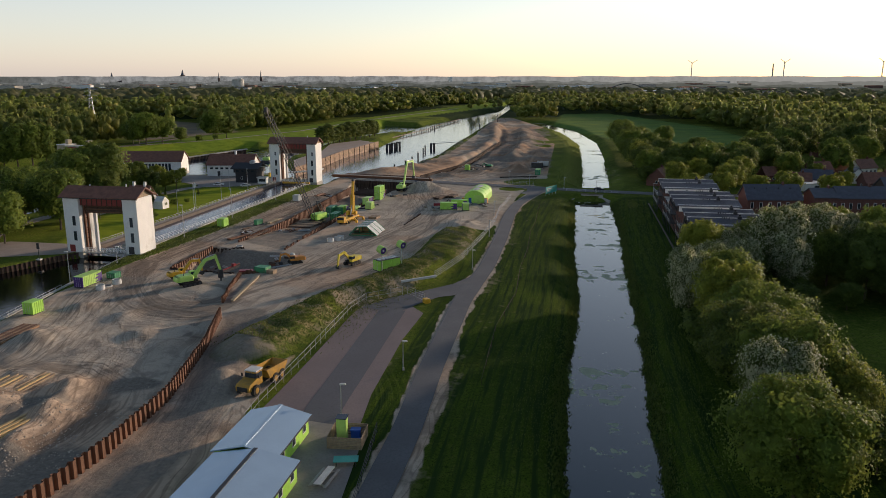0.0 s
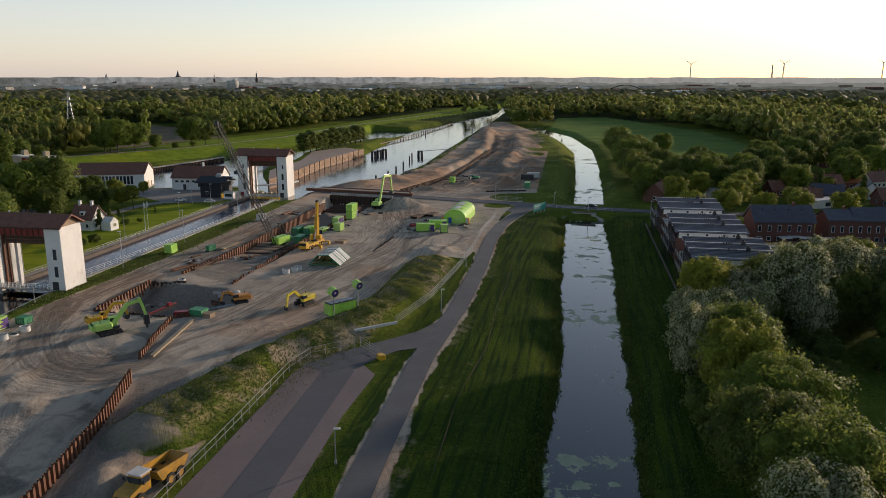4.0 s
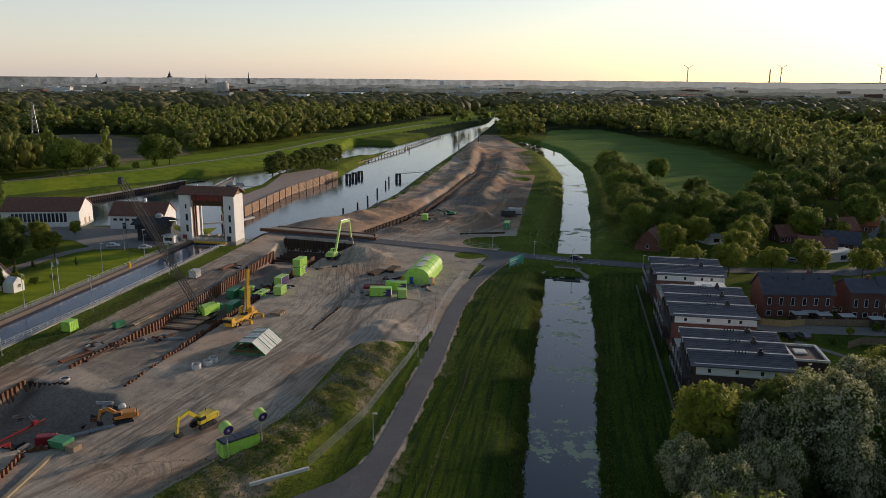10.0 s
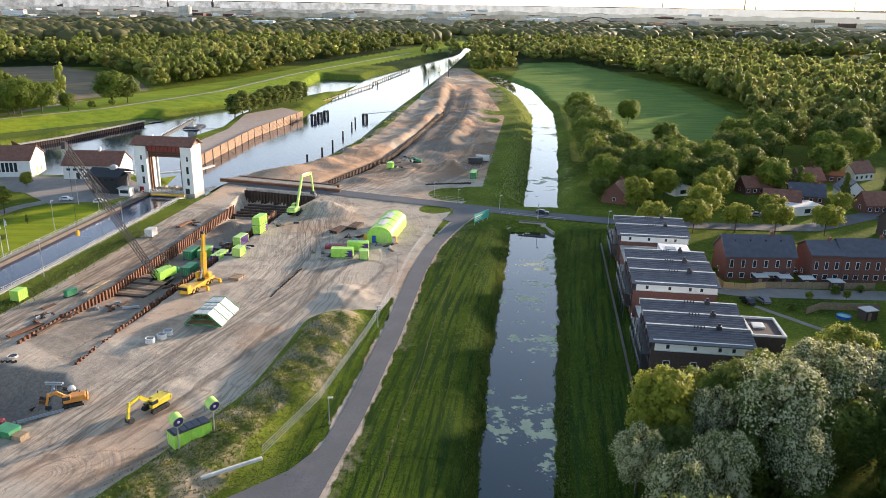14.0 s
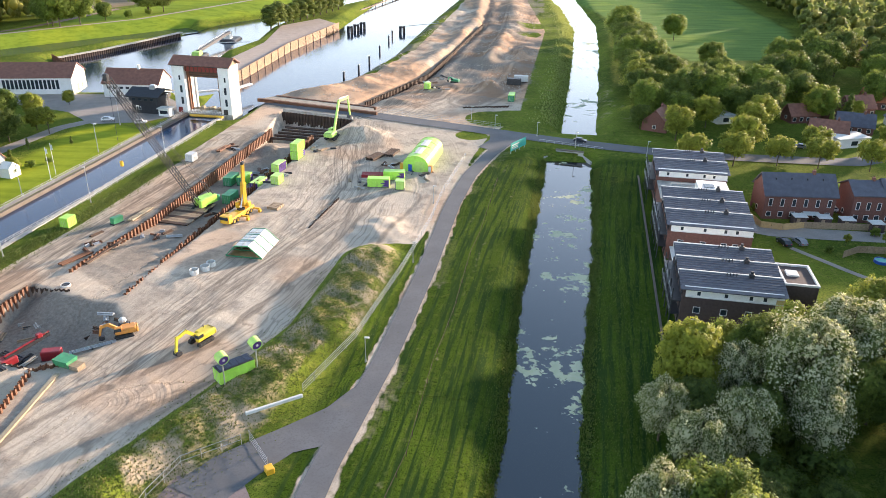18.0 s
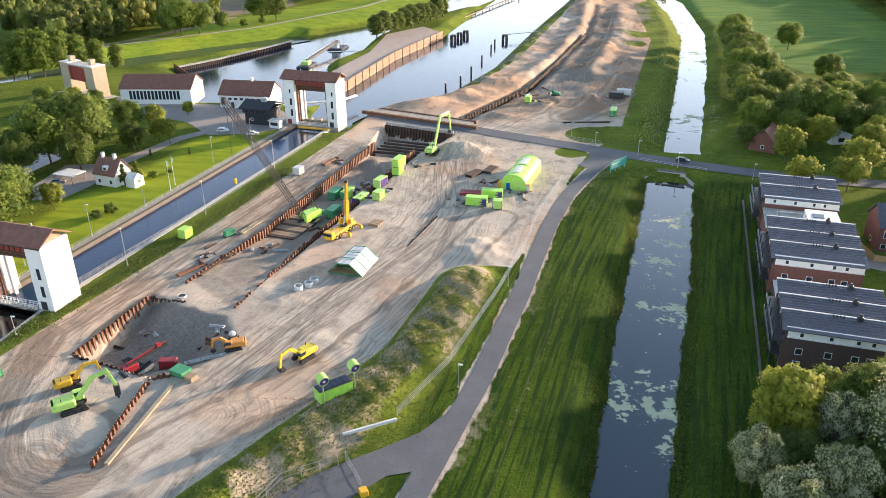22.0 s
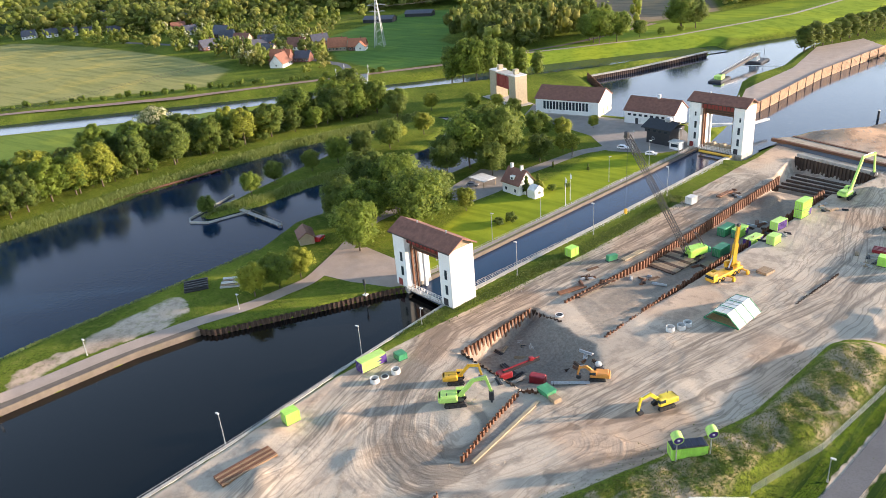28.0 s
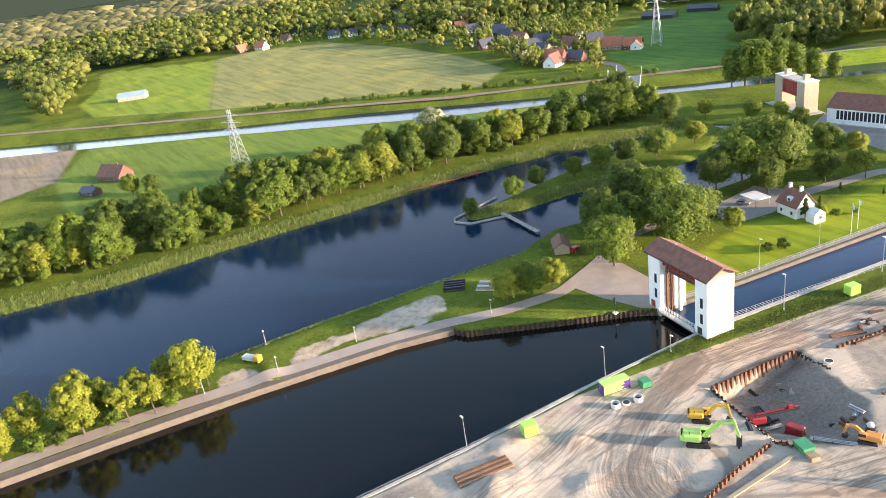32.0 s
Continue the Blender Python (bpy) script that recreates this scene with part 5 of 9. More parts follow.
# lock island
for k, x, y, s in (("oak", -127, 216, 0.95), ("oak", -121, 237, 1.1), ("oak", -135, 228, 1.1), ("dark", -146, 229, 1.0), ("dark", -150, 246, 1.1), ("oak", -138, 248, 1.15), ("dark", -125, 250, 0.85), ("fresh", -117, 256, 0.5), ("oak", -141, 292, 1.35), ("dark", -134, 300, 1.25), ("oak", -146, 305, 1.2), ("dark", -128, 288, 0.8), ("dark", -120, 308, 0.6), ("young", -112, 318, 1.2), ("fresh", -118, 322, 0.55), ("fresh", -126, 336, 0.6), ("oak", -134, 332, 0.6), ("fresh", -122, 355, 0.4), ("oak", -142, 340, 0.55),
                   ("conifer", -106.6, 276.5, 0.68), ("shrub_dark", -103.5, 277.5, 0.9), ("conifer", -106, 283, 0.6), ("conifer", -111, 302, 0.35), ("conifer", -99, 306, 0.3), ("fresh", -104, 280, 0.3), ("shrub_dark", -99, 255, 1.0), ("shrub_dark", -101, 251, 0.8), ("bush", -101, 284, 0.8), ("bush", -98, 289, 0.6), ("fresh", -133, 181, 0.62), ("oak", -131, 188, 0.6), ("fresh", -130, 195, 0.58), ("oak", -136, 190, 0.5), ("oak", -197.5, 214, 0.42), ("oak", -196.5, 233, 0.52), ("dark", -198.5, 246, 0.55), ("dark", -195, 262, 0.5), ("oak", -192.5, 274, 0.62), ("dark", -189.5, 285, 0.62), ("oak", -185, 297, 0.66), ("fresh", -188, 306, 0.6), ("fresh", -184.5, 319, 0.72)):
    tree(k, x, y, s, group="trees on the lock island")
for k, x, y, s in (("row_fresh", -156.5, 72, 0.82), ("young", -153.4, 82, 1.15), ("young", -152.2, 88, 1.2), ("row_fresh", -153.8, 98.5, 0.86), ("row_fresh", -161, 78, 0.66), ("row_fresh", -158, 94, 0.72), ("young", -155, 102, 1.0), ("row_fresh", -170, 74, 0.7), ("young", -159, 86, 1.2), ("bush", -153, 92, 1.2), ("bush", -156, 79, 1.3), ("bush", -160, 70, 1.4), ("bush", -162, 88, 1.3), ("bush", -157, 90, 1.2),
                   ("row_fresh", -164, 62, 0.75), ("row_fresh", -160, 54, 0.7), ("row_fresh", -168, 44, 0.75), ("row_fresh", -170, 32, 0.7), ("bush", -158, 62, 1.3), ("bush", -163, 50, 1.2), ("shrub_dark", -157, 67, 1.0), ("shrub_dark", -161, 99, 1.0)):
    tree(k, x, y, s * 1.22, group="trees on the quay")
# the tree belt beyond the harbour, three rows deep
line = [(-290, 20), (-276, 74), (-263, 110), (-258, 150), (-262, 195), (-256, 244), (-242, 296), (-226, 345)]
for row in range(3):
    for (x0, y0), (x1, y1) in zip(line, line[1:]):
        n = max(1, int(math.hypot(x1 - x0, y1 - y0) / 7.0))
        for i in range(n):
            t = (i + rng.uniform(0.1, 0.9)) / n
            tree(("row", "row_dark", "row_fresh", "row", "row_dark")[int(rng.integers(5))], x0 + (x1 - x0) * t - row * 9 - rng.uniform(0, 5), y0 + (y1 - y0) * t + rng.uniform(-2, 2), rng.choice((0.62, 0.85, 1.0, 1.1, 1.22)), rng.uniform(0.9, 1.25), group="harbour tree belt")
for i in range(46):
    x0, y0 = line[int(i / 46 * 7)]
    x1, y1 = line[int(i / 46 * 7) + 1]
    t = rng.uniform(0, 1)
    tree(("bush", "shrub_dark")[i % 2], x0 + (x1 - x0) * t + rng.uniform(-8, 1.5), y0 + (y1 - y0) * t, rng.uniform(0.9, 1.8), group="harbour tree belt")
tree("blossom", -281, 252, 1.25)
for x, y, k, s in ((-303, 96, "oak", 0.5), (-312, 104, "dark", 0.5), (-352, 126, "oak", 0.6), (-345, 134, "dark", 0.55), (-296, 160, "conifer", 1.2), (-290, 205, "conifer", 1.3), (-233, 405, "tall_poplar", 1.1), (-228, 409, "tall_poplar", 1.2), (-222, 413, "tall_poplar", 1.15), (-218, 420, "tall_poplar", 1.2), (-214, 428, "tall_poplar", 1.1), (-208, 436, "tall_poplar", 1.0), (-203, 446, "tall_poplar", 0.9), (-198, 512, "oak", 1.2), (-206, 520, "dark", 1.2), (-190, 520, "oak", 1.1), (-214, 530, "oak", 1.1), (-186, 545, "oak", 0.7), (-172, 578, "oak", 1.15), (-165, 586, "dark", 1.15), (-176, 590, "oak", 1.1), (-178, 560, "bush", 1.5), (-168, 568, "bush", 1.5)):
    tree(k, x, y, s)
for i in range(11):
    tree("poplar", -84 + i * 2.9, 534 + i * 8.2, 0.95, 1.7, group="poplar row on the pier")


# ---- woods towards the horizon: one mass of canopies ----
def canopy(name, places, material, label, fine=1):
    """Lumpy crowns joined into one mesh; places: x, y, z, radius, height."""
    vs, fs, n = [], [], 0
    ICO_V, ICO_F = ICO[fine]
    for x, y, z, r, h in places:
        d = ICO_V
        a, b, c = rng.uniform(0, 6.28, 3)
        jut = 1 + 0.2 * np.sin(d[:, 0] * 5 + a) * np.sin(d[:, 1] * 5 + b) + 0.16 * np.sin(d[:, 2] * 8 + c) + rng.uniform(-0.12, 0.12, len(d))
        v = d * jut[:, None] * np.array([r, r, h * 0.52])
        v[:, 2] = np.maximum(v[:, 2], -h * 0.45)
        vs.append(v + np.array([x, y, z + h * 0.45]))
        fs.append(ICO_F + n)
        n += len(d)
    me = grid_mesh(name, np.concatenate(vs), np.concatenate(fs), material, smooth=False)
    me.attributes.new("tint", "FLOAT", "POINT").data.foreach_set("value", np.repeat(rng.uniform(0, 1, len(vs)), len(ICO_V)).astype(np.float32))
    return tagged(new(name, me), label, "woods", kind="stuff")


# houses of the village beyond the old canal: x, y, turn, size, roof
spots = [(-383, 404, 20, 1.2, TILE_ORANGE), (-365, 400, 110, 1.1, TILE_RED), (-372, 416, 20, 0.9, TILE_DARK), (-376, 452, 30, 1.1, TILE_ORANGE), (-362, 458, 30, 1.0, TILE_ORANGE), (-350, 462, 120, 0.8, TILE_ORANGE), (-403, 464, 60, 1.0, TILE_DARK), (-420, 426, 10, 1.0, TILE_DARK), (-436, 435, 70, 1.0, TILE_DARK), (-412, 446, 20, 1.1, TILE_RED), (-450, 452, 40, 1.0, TILE_DARK), (-474, 446, 10, 1.2, TILE_RED), (-480, 424, 80, 1.0, TILE_DARK), (-508, 460, 30, 1.0, TILE_DARK), (-530, 470, 10, 1.2, TILE_DARK),
         (-640, 515, 60, 1.2, TILE_DARK), (-600, 480, 60, 1.0, TILE_RED), (-570, 470, 60, 1.0, TILE_DARK), (-655, 450, 60, 1.0, TILE_DARK), (-680, 440, 60, 1.0, TILE_DARK), (-700, 432, 60, 1.0, TILE_DARK), (-718, 422, 60, 1.0, TILE_DARK), (-736, 410, 50, 1.0, TILE_DARK), (-758, 497, 20, 1.1, TILE_DARK), (-790, 520, 20, 1.1, TILE_DARK), (-771, 341, 20, 1.1, TILE_ORANGE), (-775, 326, 100, 1.0, TILE_ORANGE), (-792, 378, 20, 1.0, TILE_RED)]


def beside_house(x, y):
    """True on a village house's plot and its open front garden."""
    hit = np.zeros(np.shape(x), bool)
    for hx, hy, _, _, _ in spots:
        dx, dy = x - hx - 5, y - hy - 4
        along, across = dx * 0.78 - dy * 0.62, np.abs(dx * 0.62 + dy * 0.78)
        hit |= (along > -10) & (along < 24) & (across < 10)
    return hit


def woodland_places():
    out = []
    eye = np.array([20.0, 60.0])
    r = 215.0
    while r < 3500:
        gap = 7.5 + max(0.0, r - 380) * 0.0125
        for az in np.arange(-112, 62, math.degrees(gap / r)):
            a = math.radians(az + rng.uniform(-0.5, 0.5) * math.degrees(gap / r))
            rr = r + rng.uniform(-0.5, 0.5) * gap
            out.append((eye[0] + rr * math.sin(a), eye[1] + rr * math.cos(a), rr, gap))
        r += gap * 0.95
    p = np.array(out)
    x, y = p[:, 0], p[:, 1]
    ok = np.ones(len(p), bool)
    for poly in CLEARINGS:
        ok &= depth_in(poly, x, y) < -3
    woods = [[(-215, 575), (-180, 650), (-125, 770), (-88, 920), (90, 1440), (-700, 1500), (-900, 900), (-520, 600), (-430, 650), (-330, 705), (-250, 600)],
             [(74, 812), (126, 860), (128, 985), (98, 1000)],
             [(212, 475), (242, 565), (258, 730), (214, 990), (155, 965), (140, 1100), (120, 1440), (900, 1400), (900, 480), (300, 430)],
             [(-1400, 100), (-610, 125), (-669, 140), (-743, 168), (-885, 190), (-885, 212), (-805, 290), (-800, 330), (-830, 400), (-790, 560), (-640, 570), (-900, 900), (-1600, 900)],
             [(-433, 634), (-553, 608), (-564, 543), (-603, 479), (-640, 450), (-700, 400), (-790, 420), (-800, 560), (-640, 760), (-500, 760)],
             [(262, 330), (255, 400), (300, 430), (460, 380), (460, 240), (262, 236)],
             [(140, 96), (190, 80), (300, 236), (190, 246), (150, 214), (134, 204)],
             [(-312, 508), (-253, 484), (-222, 502), (-215, 545), (-240, 620), (-330, 690), (-385, 660), (-350, 595)]]
    ok &= ~beside_house(x, y)
    near = np.zeros(len(p), bool)
    for poly in woods:
        near |= inside(poly, x, y)
    gardens = inside([(-700, 402), (-640, 410), (-480, 408), (-405, 400), (-350, 440), (-345, 470), (-420, 492), (-445, 560), (-470, 600), (-553, 608), (-564, 543), (-603, 479)], x, y)
    near |= gardens & (rng.uniform(0, 1, len(p)) < 0.36)
    town = bumps(x, y, 150.0, 4.0) + 0.5 * bumps(x, y, 47.0, 2.0) < 0.3
    p[:, 3] = np.where(gardens, p[:, 3] * -0.62, p[:, 3])
    return p[ok & np.where(p[:, 2] < 900, near, town & (near | (p[:, 2] > 1000)))]


P = woodland_places()
PZ = land(P[:, 0], P[:, 1])
near = P[:, 2] < 1250
mass = []
for (x, y, r, gap), z in zip(P, PZ):
    low = 0.6 if gap < 0 else 1.0
    s = abs(gap) * rng.uniform(0.55, 0.85)
    mass.append((x, y, z, s * (1.2 if r < 1000 else 1.0), (16.5 if r < 520 else 21.0 if r < 1500 else 16.0) * low * rng.uniform(0.75, 1.2)))
canopy("far_woods", [m for m, n, p in zip(mass, near, P) if not n and p[2] < 1500], LEAF_F, "dark green woods beyond the canal", 1)
canopy("far_woods", [m for m, n, p in zip(mass, near, P) if 1500 <= p[2] < 2150], LEAF_F, "dark green woods stretching to the horizon", 1)


FORMS = {k: [crown_arrays(1.0, r, 0.05, b, k, sz, 300 + i, sh, 0.9) for i, (r, b, sh, sz) in enumerate(((0.46, n, "round", q), (0.5, n, "round", q), (0.36, n, "round", q), (0.3, n, "tall", q), (0.26, n, "cone", q * 0.9)))]
         for k, q, n in ((420, 0.034, 12), (200, 0.044, 9), (100, 0.052, 7), (32, 0.07, 4))}


def wood_near(name, places, material, label):
    """Leafy crowns of a wood, joined: sprays of leaves on boughs round shade-toned cores."""
    vs, ns, fs, ts, n = [], [], [], [], 0
    for x, y, z, r, h in places:
        away = math.hypot(x - 20, y - 60)
        k = 420 if away < 400 else 200 if away < 560 else 100 if away < 800 else 32
        pick = int(rng.choice(5, p=(0.32, 0.3, 0.18, 0.12, 0.08)))
        v, m, f, t = FORMS[k][pick]
        a = rng.uniform(0, 6.28)
        ca, sa = math.cos(a), math.sin(a)
        turn = np.array([[ca, sa, 0], [-sa, ca, 0], [0, 0, 1]])
        wide = r * 2.1 if pick < 3 else r * 2.0
        vs.append((v @ turn) * np.array([wide, wide, h * (1.15 if pick > 2 else 1.0)]) + np.array([x, y, z]))
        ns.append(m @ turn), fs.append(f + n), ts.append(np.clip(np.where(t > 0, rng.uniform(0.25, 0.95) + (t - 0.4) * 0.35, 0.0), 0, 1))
        n += len(v)
    me = grid_mesh(name, np.concatenate(vs), np.concatenate(fs), material, smooth=False)
    fluff(me, np.concatenate(ns))
    me.attributes.new("tint", "FLOAT", "POINT").data.foreach_set("value", np.concatenate(ts).astype(np.float32))
    return tagged(new(name, me), label, "woods", kind="stuff")


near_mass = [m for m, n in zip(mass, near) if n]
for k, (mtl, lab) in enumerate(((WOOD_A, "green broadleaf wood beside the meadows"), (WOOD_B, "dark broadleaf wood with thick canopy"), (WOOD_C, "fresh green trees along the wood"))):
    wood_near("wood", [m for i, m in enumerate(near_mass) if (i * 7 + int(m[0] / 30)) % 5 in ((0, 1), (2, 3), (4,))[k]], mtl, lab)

# far tree lines and low hills, glowing with painted haze, close the horizon
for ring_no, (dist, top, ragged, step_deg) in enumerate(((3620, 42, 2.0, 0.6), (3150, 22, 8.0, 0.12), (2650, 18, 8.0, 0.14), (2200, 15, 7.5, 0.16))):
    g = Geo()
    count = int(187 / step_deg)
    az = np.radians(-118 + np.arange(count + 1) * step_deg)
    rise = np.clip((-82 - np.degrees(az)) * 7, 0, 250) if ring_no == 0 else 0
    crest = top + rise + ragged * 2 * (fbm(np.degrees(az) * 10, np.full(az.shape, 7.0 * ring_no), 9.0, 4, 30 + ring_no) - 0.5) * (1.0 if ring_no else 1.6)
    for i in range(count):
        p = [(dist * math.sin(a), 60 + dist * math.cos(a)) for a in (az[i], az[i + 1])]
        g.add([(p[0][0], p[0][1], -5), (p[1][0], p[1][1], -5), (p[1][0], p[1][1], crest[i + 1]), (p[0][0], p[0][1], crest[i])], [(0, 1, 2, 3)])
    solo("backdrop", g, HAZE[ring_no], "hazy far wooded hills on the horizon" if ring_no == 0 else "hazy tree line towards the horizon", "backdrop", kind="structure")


# ---- reeds, cow parsley and rough grass on the banks ----
def tufts(name, line, width, count, size, material, label, off=0.0, thick=0.3):
    """Upright blades in bunches along a broken line, joined."""
    seg = np.array([math.hypot(b[0] - a[0], b[1] - a[1]) for a, b in zip(line, line[1:])])
    k = rng.choice(len(seg), count, p=seg / seg.sum())
    t = rng.uniform(0, 1, count)
    a, b = np.array(line)[k], np.array(line)[k + 1]
    d = (b - a) / seg[k][:, None]
    n = np.stack([d[:, 1], -d[:, 0]], -1)
    p = a + (b - a) * t[:, None] + n * (rng.normal(0, width / 2, count) + off)[:, None]
    z = land(p[:, 0], p[:, 1])
    a2 = rng.uniform(0, math.pi, count)
    s = size * rng.uniform(0.5, 1.4, count)
    w = np.stack([np.cos(a2), np.sin(a2), np.zeros(count)], -1) * s[:, None] * thick
    lean = np.stack([rng.normal(0, 0.3, count), rng.normal(0, 0.3, count), np.ones(count)], -1) * s[:, None]
    c = np.stack([p[:, 0], p[:, 1], z - 0.05], -1)
    v = np.stack([c - w, c + w, c + w * 0.9 + lean, c - w * 0.8 + lean * rng.uniform(0.7, 1.1, (count, 1))], 1).reshape(-1, 3)
    ob = new(name, grid_mesh(name, v, np.arange(len(v)).reshape(-1, 4), material, smooth=False))
    return tagged(ob, label, "plants", kind="stuff")


tufts("reed_bank", [(-281, -60), (-259, 60), (-250, 96), (-248, 136), (-245, 172), (-242, 209), (-236, 253), (-229, 285), (-204, 344)], 4.5, 42000, 1.0, REED, "reeds and cow parsley along the harbour bank", -1.5, 0.11)
tufts("bank_weeds", [(-184, 50), (-171, 108), (-168, 139), (-164, 181), (-162, 204)], 3.0, 12000, 0.7, REED, "rough weeds on the quay bank", 1.5, 0.12)
tufts("bank_weeds", [(-198, 212), (-188, 232), (-186, 252), (-178, 276)], 3.0, 6000, 0.8, REED, "cow parsley on the islet", -2.0, 0.12)
tufts("ditch_reeds", DITCH_S[1:7], 1.6, 12000, 0.32, BLADES, "rough green water plants along the ditch", -0.8)
tufts("ditch_reeds", [(67, 298), (57, 241), (49, 200), (39, 145), (33, 115), (27, 84)], 1.6, 12000, 0.32, BLADES, "dark water plants along the ditch edge", -0.8)
tufts("berm_weeds", BERM, 8.0, 22000, 0.22, BLADES, "rough dark weeds on the long bank", 0.5)
tufts("berm_weeds", BERM, 7.0, 7000, 0.2, DRY_BLADES, "dry yellow grass on the long bank", -0.5)
tufts("bank_grass", [(12, 90), (16, 118), (26, 165), (33, 215), (41, 255), (48, 298)], 9.0, 26000, 0.17, BLADES, "uneven dark grass between road and ditch", 4.0)
tufts("bank_grass", [(30, 84), (36, 115), (43, 145), (53, 200), (61, 241), (70, 298)], 6.0, 20000, 0.17, BLADES, "uneven grass on the far ditch bank", 3.0)
tufts("lock_bank_grass", [(-88.5, 185), (-81, 207), (-71, 247), (-62, 298)], 3.0, 9000, 0.3, BLADES, "rough dark grass strip beside the lock fence", 0.5)
tufts("lock_bank_grass", [(-88.5, 185), (-81, 207), (-71, 247), (-62, 298)], 3.0, 4500, 0.24, REED, "pale rough grass beside the lock fence", 0.3)
tufts("ditch_reeds", [(62, 340), (77, 421), (99, 558), (104, 669)], 6.0, 9000, 0.5, REED, "yellowish grass on the ditch bank", -4.0)


# ---- clods and lumps of dug-up sand ----
def clods(name, area, count, size, patch, cut, label):
    """Jagged lumps strewn in patches over a stretch of the site, joined."""
    x0, y0, x1, y1 = area
    x, y = rng.uniform(x0, x1, count * 4), rng.uniform(y0, y1, count * 4)
    ok = (fbm(x, y, patch, 3, 41) > cut) & (depth_in(SITE, x, y) > 1.5) & (depth_in(NEAR_PIT, x, y) < -1) & (depth_in(LOCK_PIT, x, y) < -1) & (reach(BERM, x, y)[0] > 8)
    x, y = x[ok][:count], y[ok][:count]
    r = size * rng.uniform(0.35, 1.0, len(x)) ** 2 + 0.08
    base = np.array([(1, 0, -0.2), (0.2, 1, -0.2), (-0.9, 0.5, -0.2), (-0.6, -0.8, -0.2), (0.5, -0.9, -0.2), (0.1, 0.1, 0.5)])
    v = (base[None] * rng.uniform(0.6, 1.3, (len(x), 6, 1))) * r[:, None, None] + np.stack([x, y, land(x, y)], -1)[:, None, :]
    f = np.array([(0, 1, 5), (1, 2, 5), (2, 3, 5), (3, 4, 5), (4, 0, 5)])[None] + (np.arange(len(x)) * 6)[:, None, None]
    return tagged(new(name, grid_mesh(name, v.reshape(-1, 3), f.reshape(-1, 3), CLOD, smooth=False)), label, "sand", kind="stuff")


clods("sand_clods", (-90, 68, -46, 150), 2600, 0.2, 9.0, 0.56, "small rough lumps of dug-up sand near the basin")
clods("sand_clods", (-90, 170, -48, 335), 900, 0.16, 8.0, 0.58, "small lumps of sand along the lock strip")
clods("sand_clods", (-45, 362, 75, 620), 4200, 0.5, 12.0, 0.50, "lumps of dug-out sand on the far ridges")

# ---- shared building parts ----
_cache = {}


def cached(key, make, material):
    if key not in _cache:
        _cache[key] = make().mesh(key[0], material)
    return _cache[key]


def put(name, me, m, parent, label=""):
    ob = new(name, me)
    ob.parent = parent
    ob.matrix_local = m
    return tagged(ob, label) if label else ob


def win(parent, x, y, z, w, h, turn=0, frame_mat=None, name="window"):
    """A framed pane; x, y, z is the middle of its sill, it looks to -y before the turn."""
    fm = frame_mat or WHITE
    t = 0.09

    def fr():
        g = Geo()
        g.box(-w / 2, -0.05, 0, -w / 2 + t, 0.1, h).box(w / 2 - t, -0.05, 0, w / 2, 0.1, h)
        g.box(-w / 2 + t, -0.05, 0, w / 2 - t, 0.1, t).box(-w / 2 + t, -0.05, h - t, w / 2 - t, 0.1, h)
        return g
    o = put(name, cached((name, "frame", w, h, fm.name), fr, fm), pose(x, y, z, 0, 0, turn), parent)
    put("pane", cached(("pane", w, h), lambda: Geo().box(-w / 2 + t, -0.01, t, w / 2 - t, 0.06, h - t), GLASS), Matrix.Identity(4), o)
    return o


def gable(parent, x0, y0, x1, y1, z0, eave, ridge, wall, roof, along="x", over=0.5, roof_label=""):
    """Walls with gables and a pitched roof of real thickness."""
    g = Geo()
    m = None
    if along == "y":
        m = pose(0, 0, 0, 0, 0, 90)
        x0, y0, x1, y1 = y0, -x1, y1, -x0
    ym = (y0 + y1) / 2
    g.extrude_x([(y0, z0), (y1, z0), (y1, eave), (ym, ridge - 0.15), (y0, eave)], x0, x1, m)
    part("wall_body", g, wall, parent)
    k = (ridge - eave) / (ym - y0)
    th = 0.25
    r = Geo()
    r.extrude_x([(y0 - over, eave - over * k), (ym, ridge), (y1 + over, eave - over * k), (y1 + over, eave - over * k + th), (ym, ridge + th), (y0 - over, eave - over * k + th)], x0 - over, x1 + over, m)
    return part("roof", r, roof, parent, roof_label)


def gate_house(x, y, turn, eave, label, wide=21.9, deep=8.0):
    """Lift-gate house: two white towers under one tiled roof, with the gate drawn up between them."""
    o = thing("lock_gate_house", pose(x, y, 0, 0, 0, turn), label, "lock gate", "lock gate houses")
    lt = -wide
    for x0, x1 in ((-4.2, 0), (lt, lt + 4.6)):
        t = part("tower", Geo().cbox(x0, 0, -3.5, x1, deep, eave, 0.06), WHITE, o)
        for k, z in enumerate((3.4, 7.6)):
            win(t, (x0 + x1) / 2 + (0.6 if x0 < -5 else 0.2), -0.02, z, 0.9, 2.6, 0, STEEL_DARK)
        if eave > 16:
            win(t, (x0 + x1) / 2 + 0.4, -0.02, 12.2, 0.6, 1.6, 0, STEEL_DARK)
        part("tower_door", Geo().box(x0 + 0.9, -0.06, 0, x0 + 2.5, 0.02, 2.2), RED_STEEL if x0 < -5 else STEEL_DARK, t, "painted steel door")
        part("plinth", Geo().box(x0 - 0.08, -0.08, -3.5, x1 + 0.08, deep + 0.08, 0.25), CONCRETE, t)
    # machine loft clad in dark red steel
    part("loft", Geo().box(lt + 4.6, 0.9, eave - 2.3, -4.2, deep - 0.9, eave), RED_STEEL, o, "dark red steel cladding with ribs")
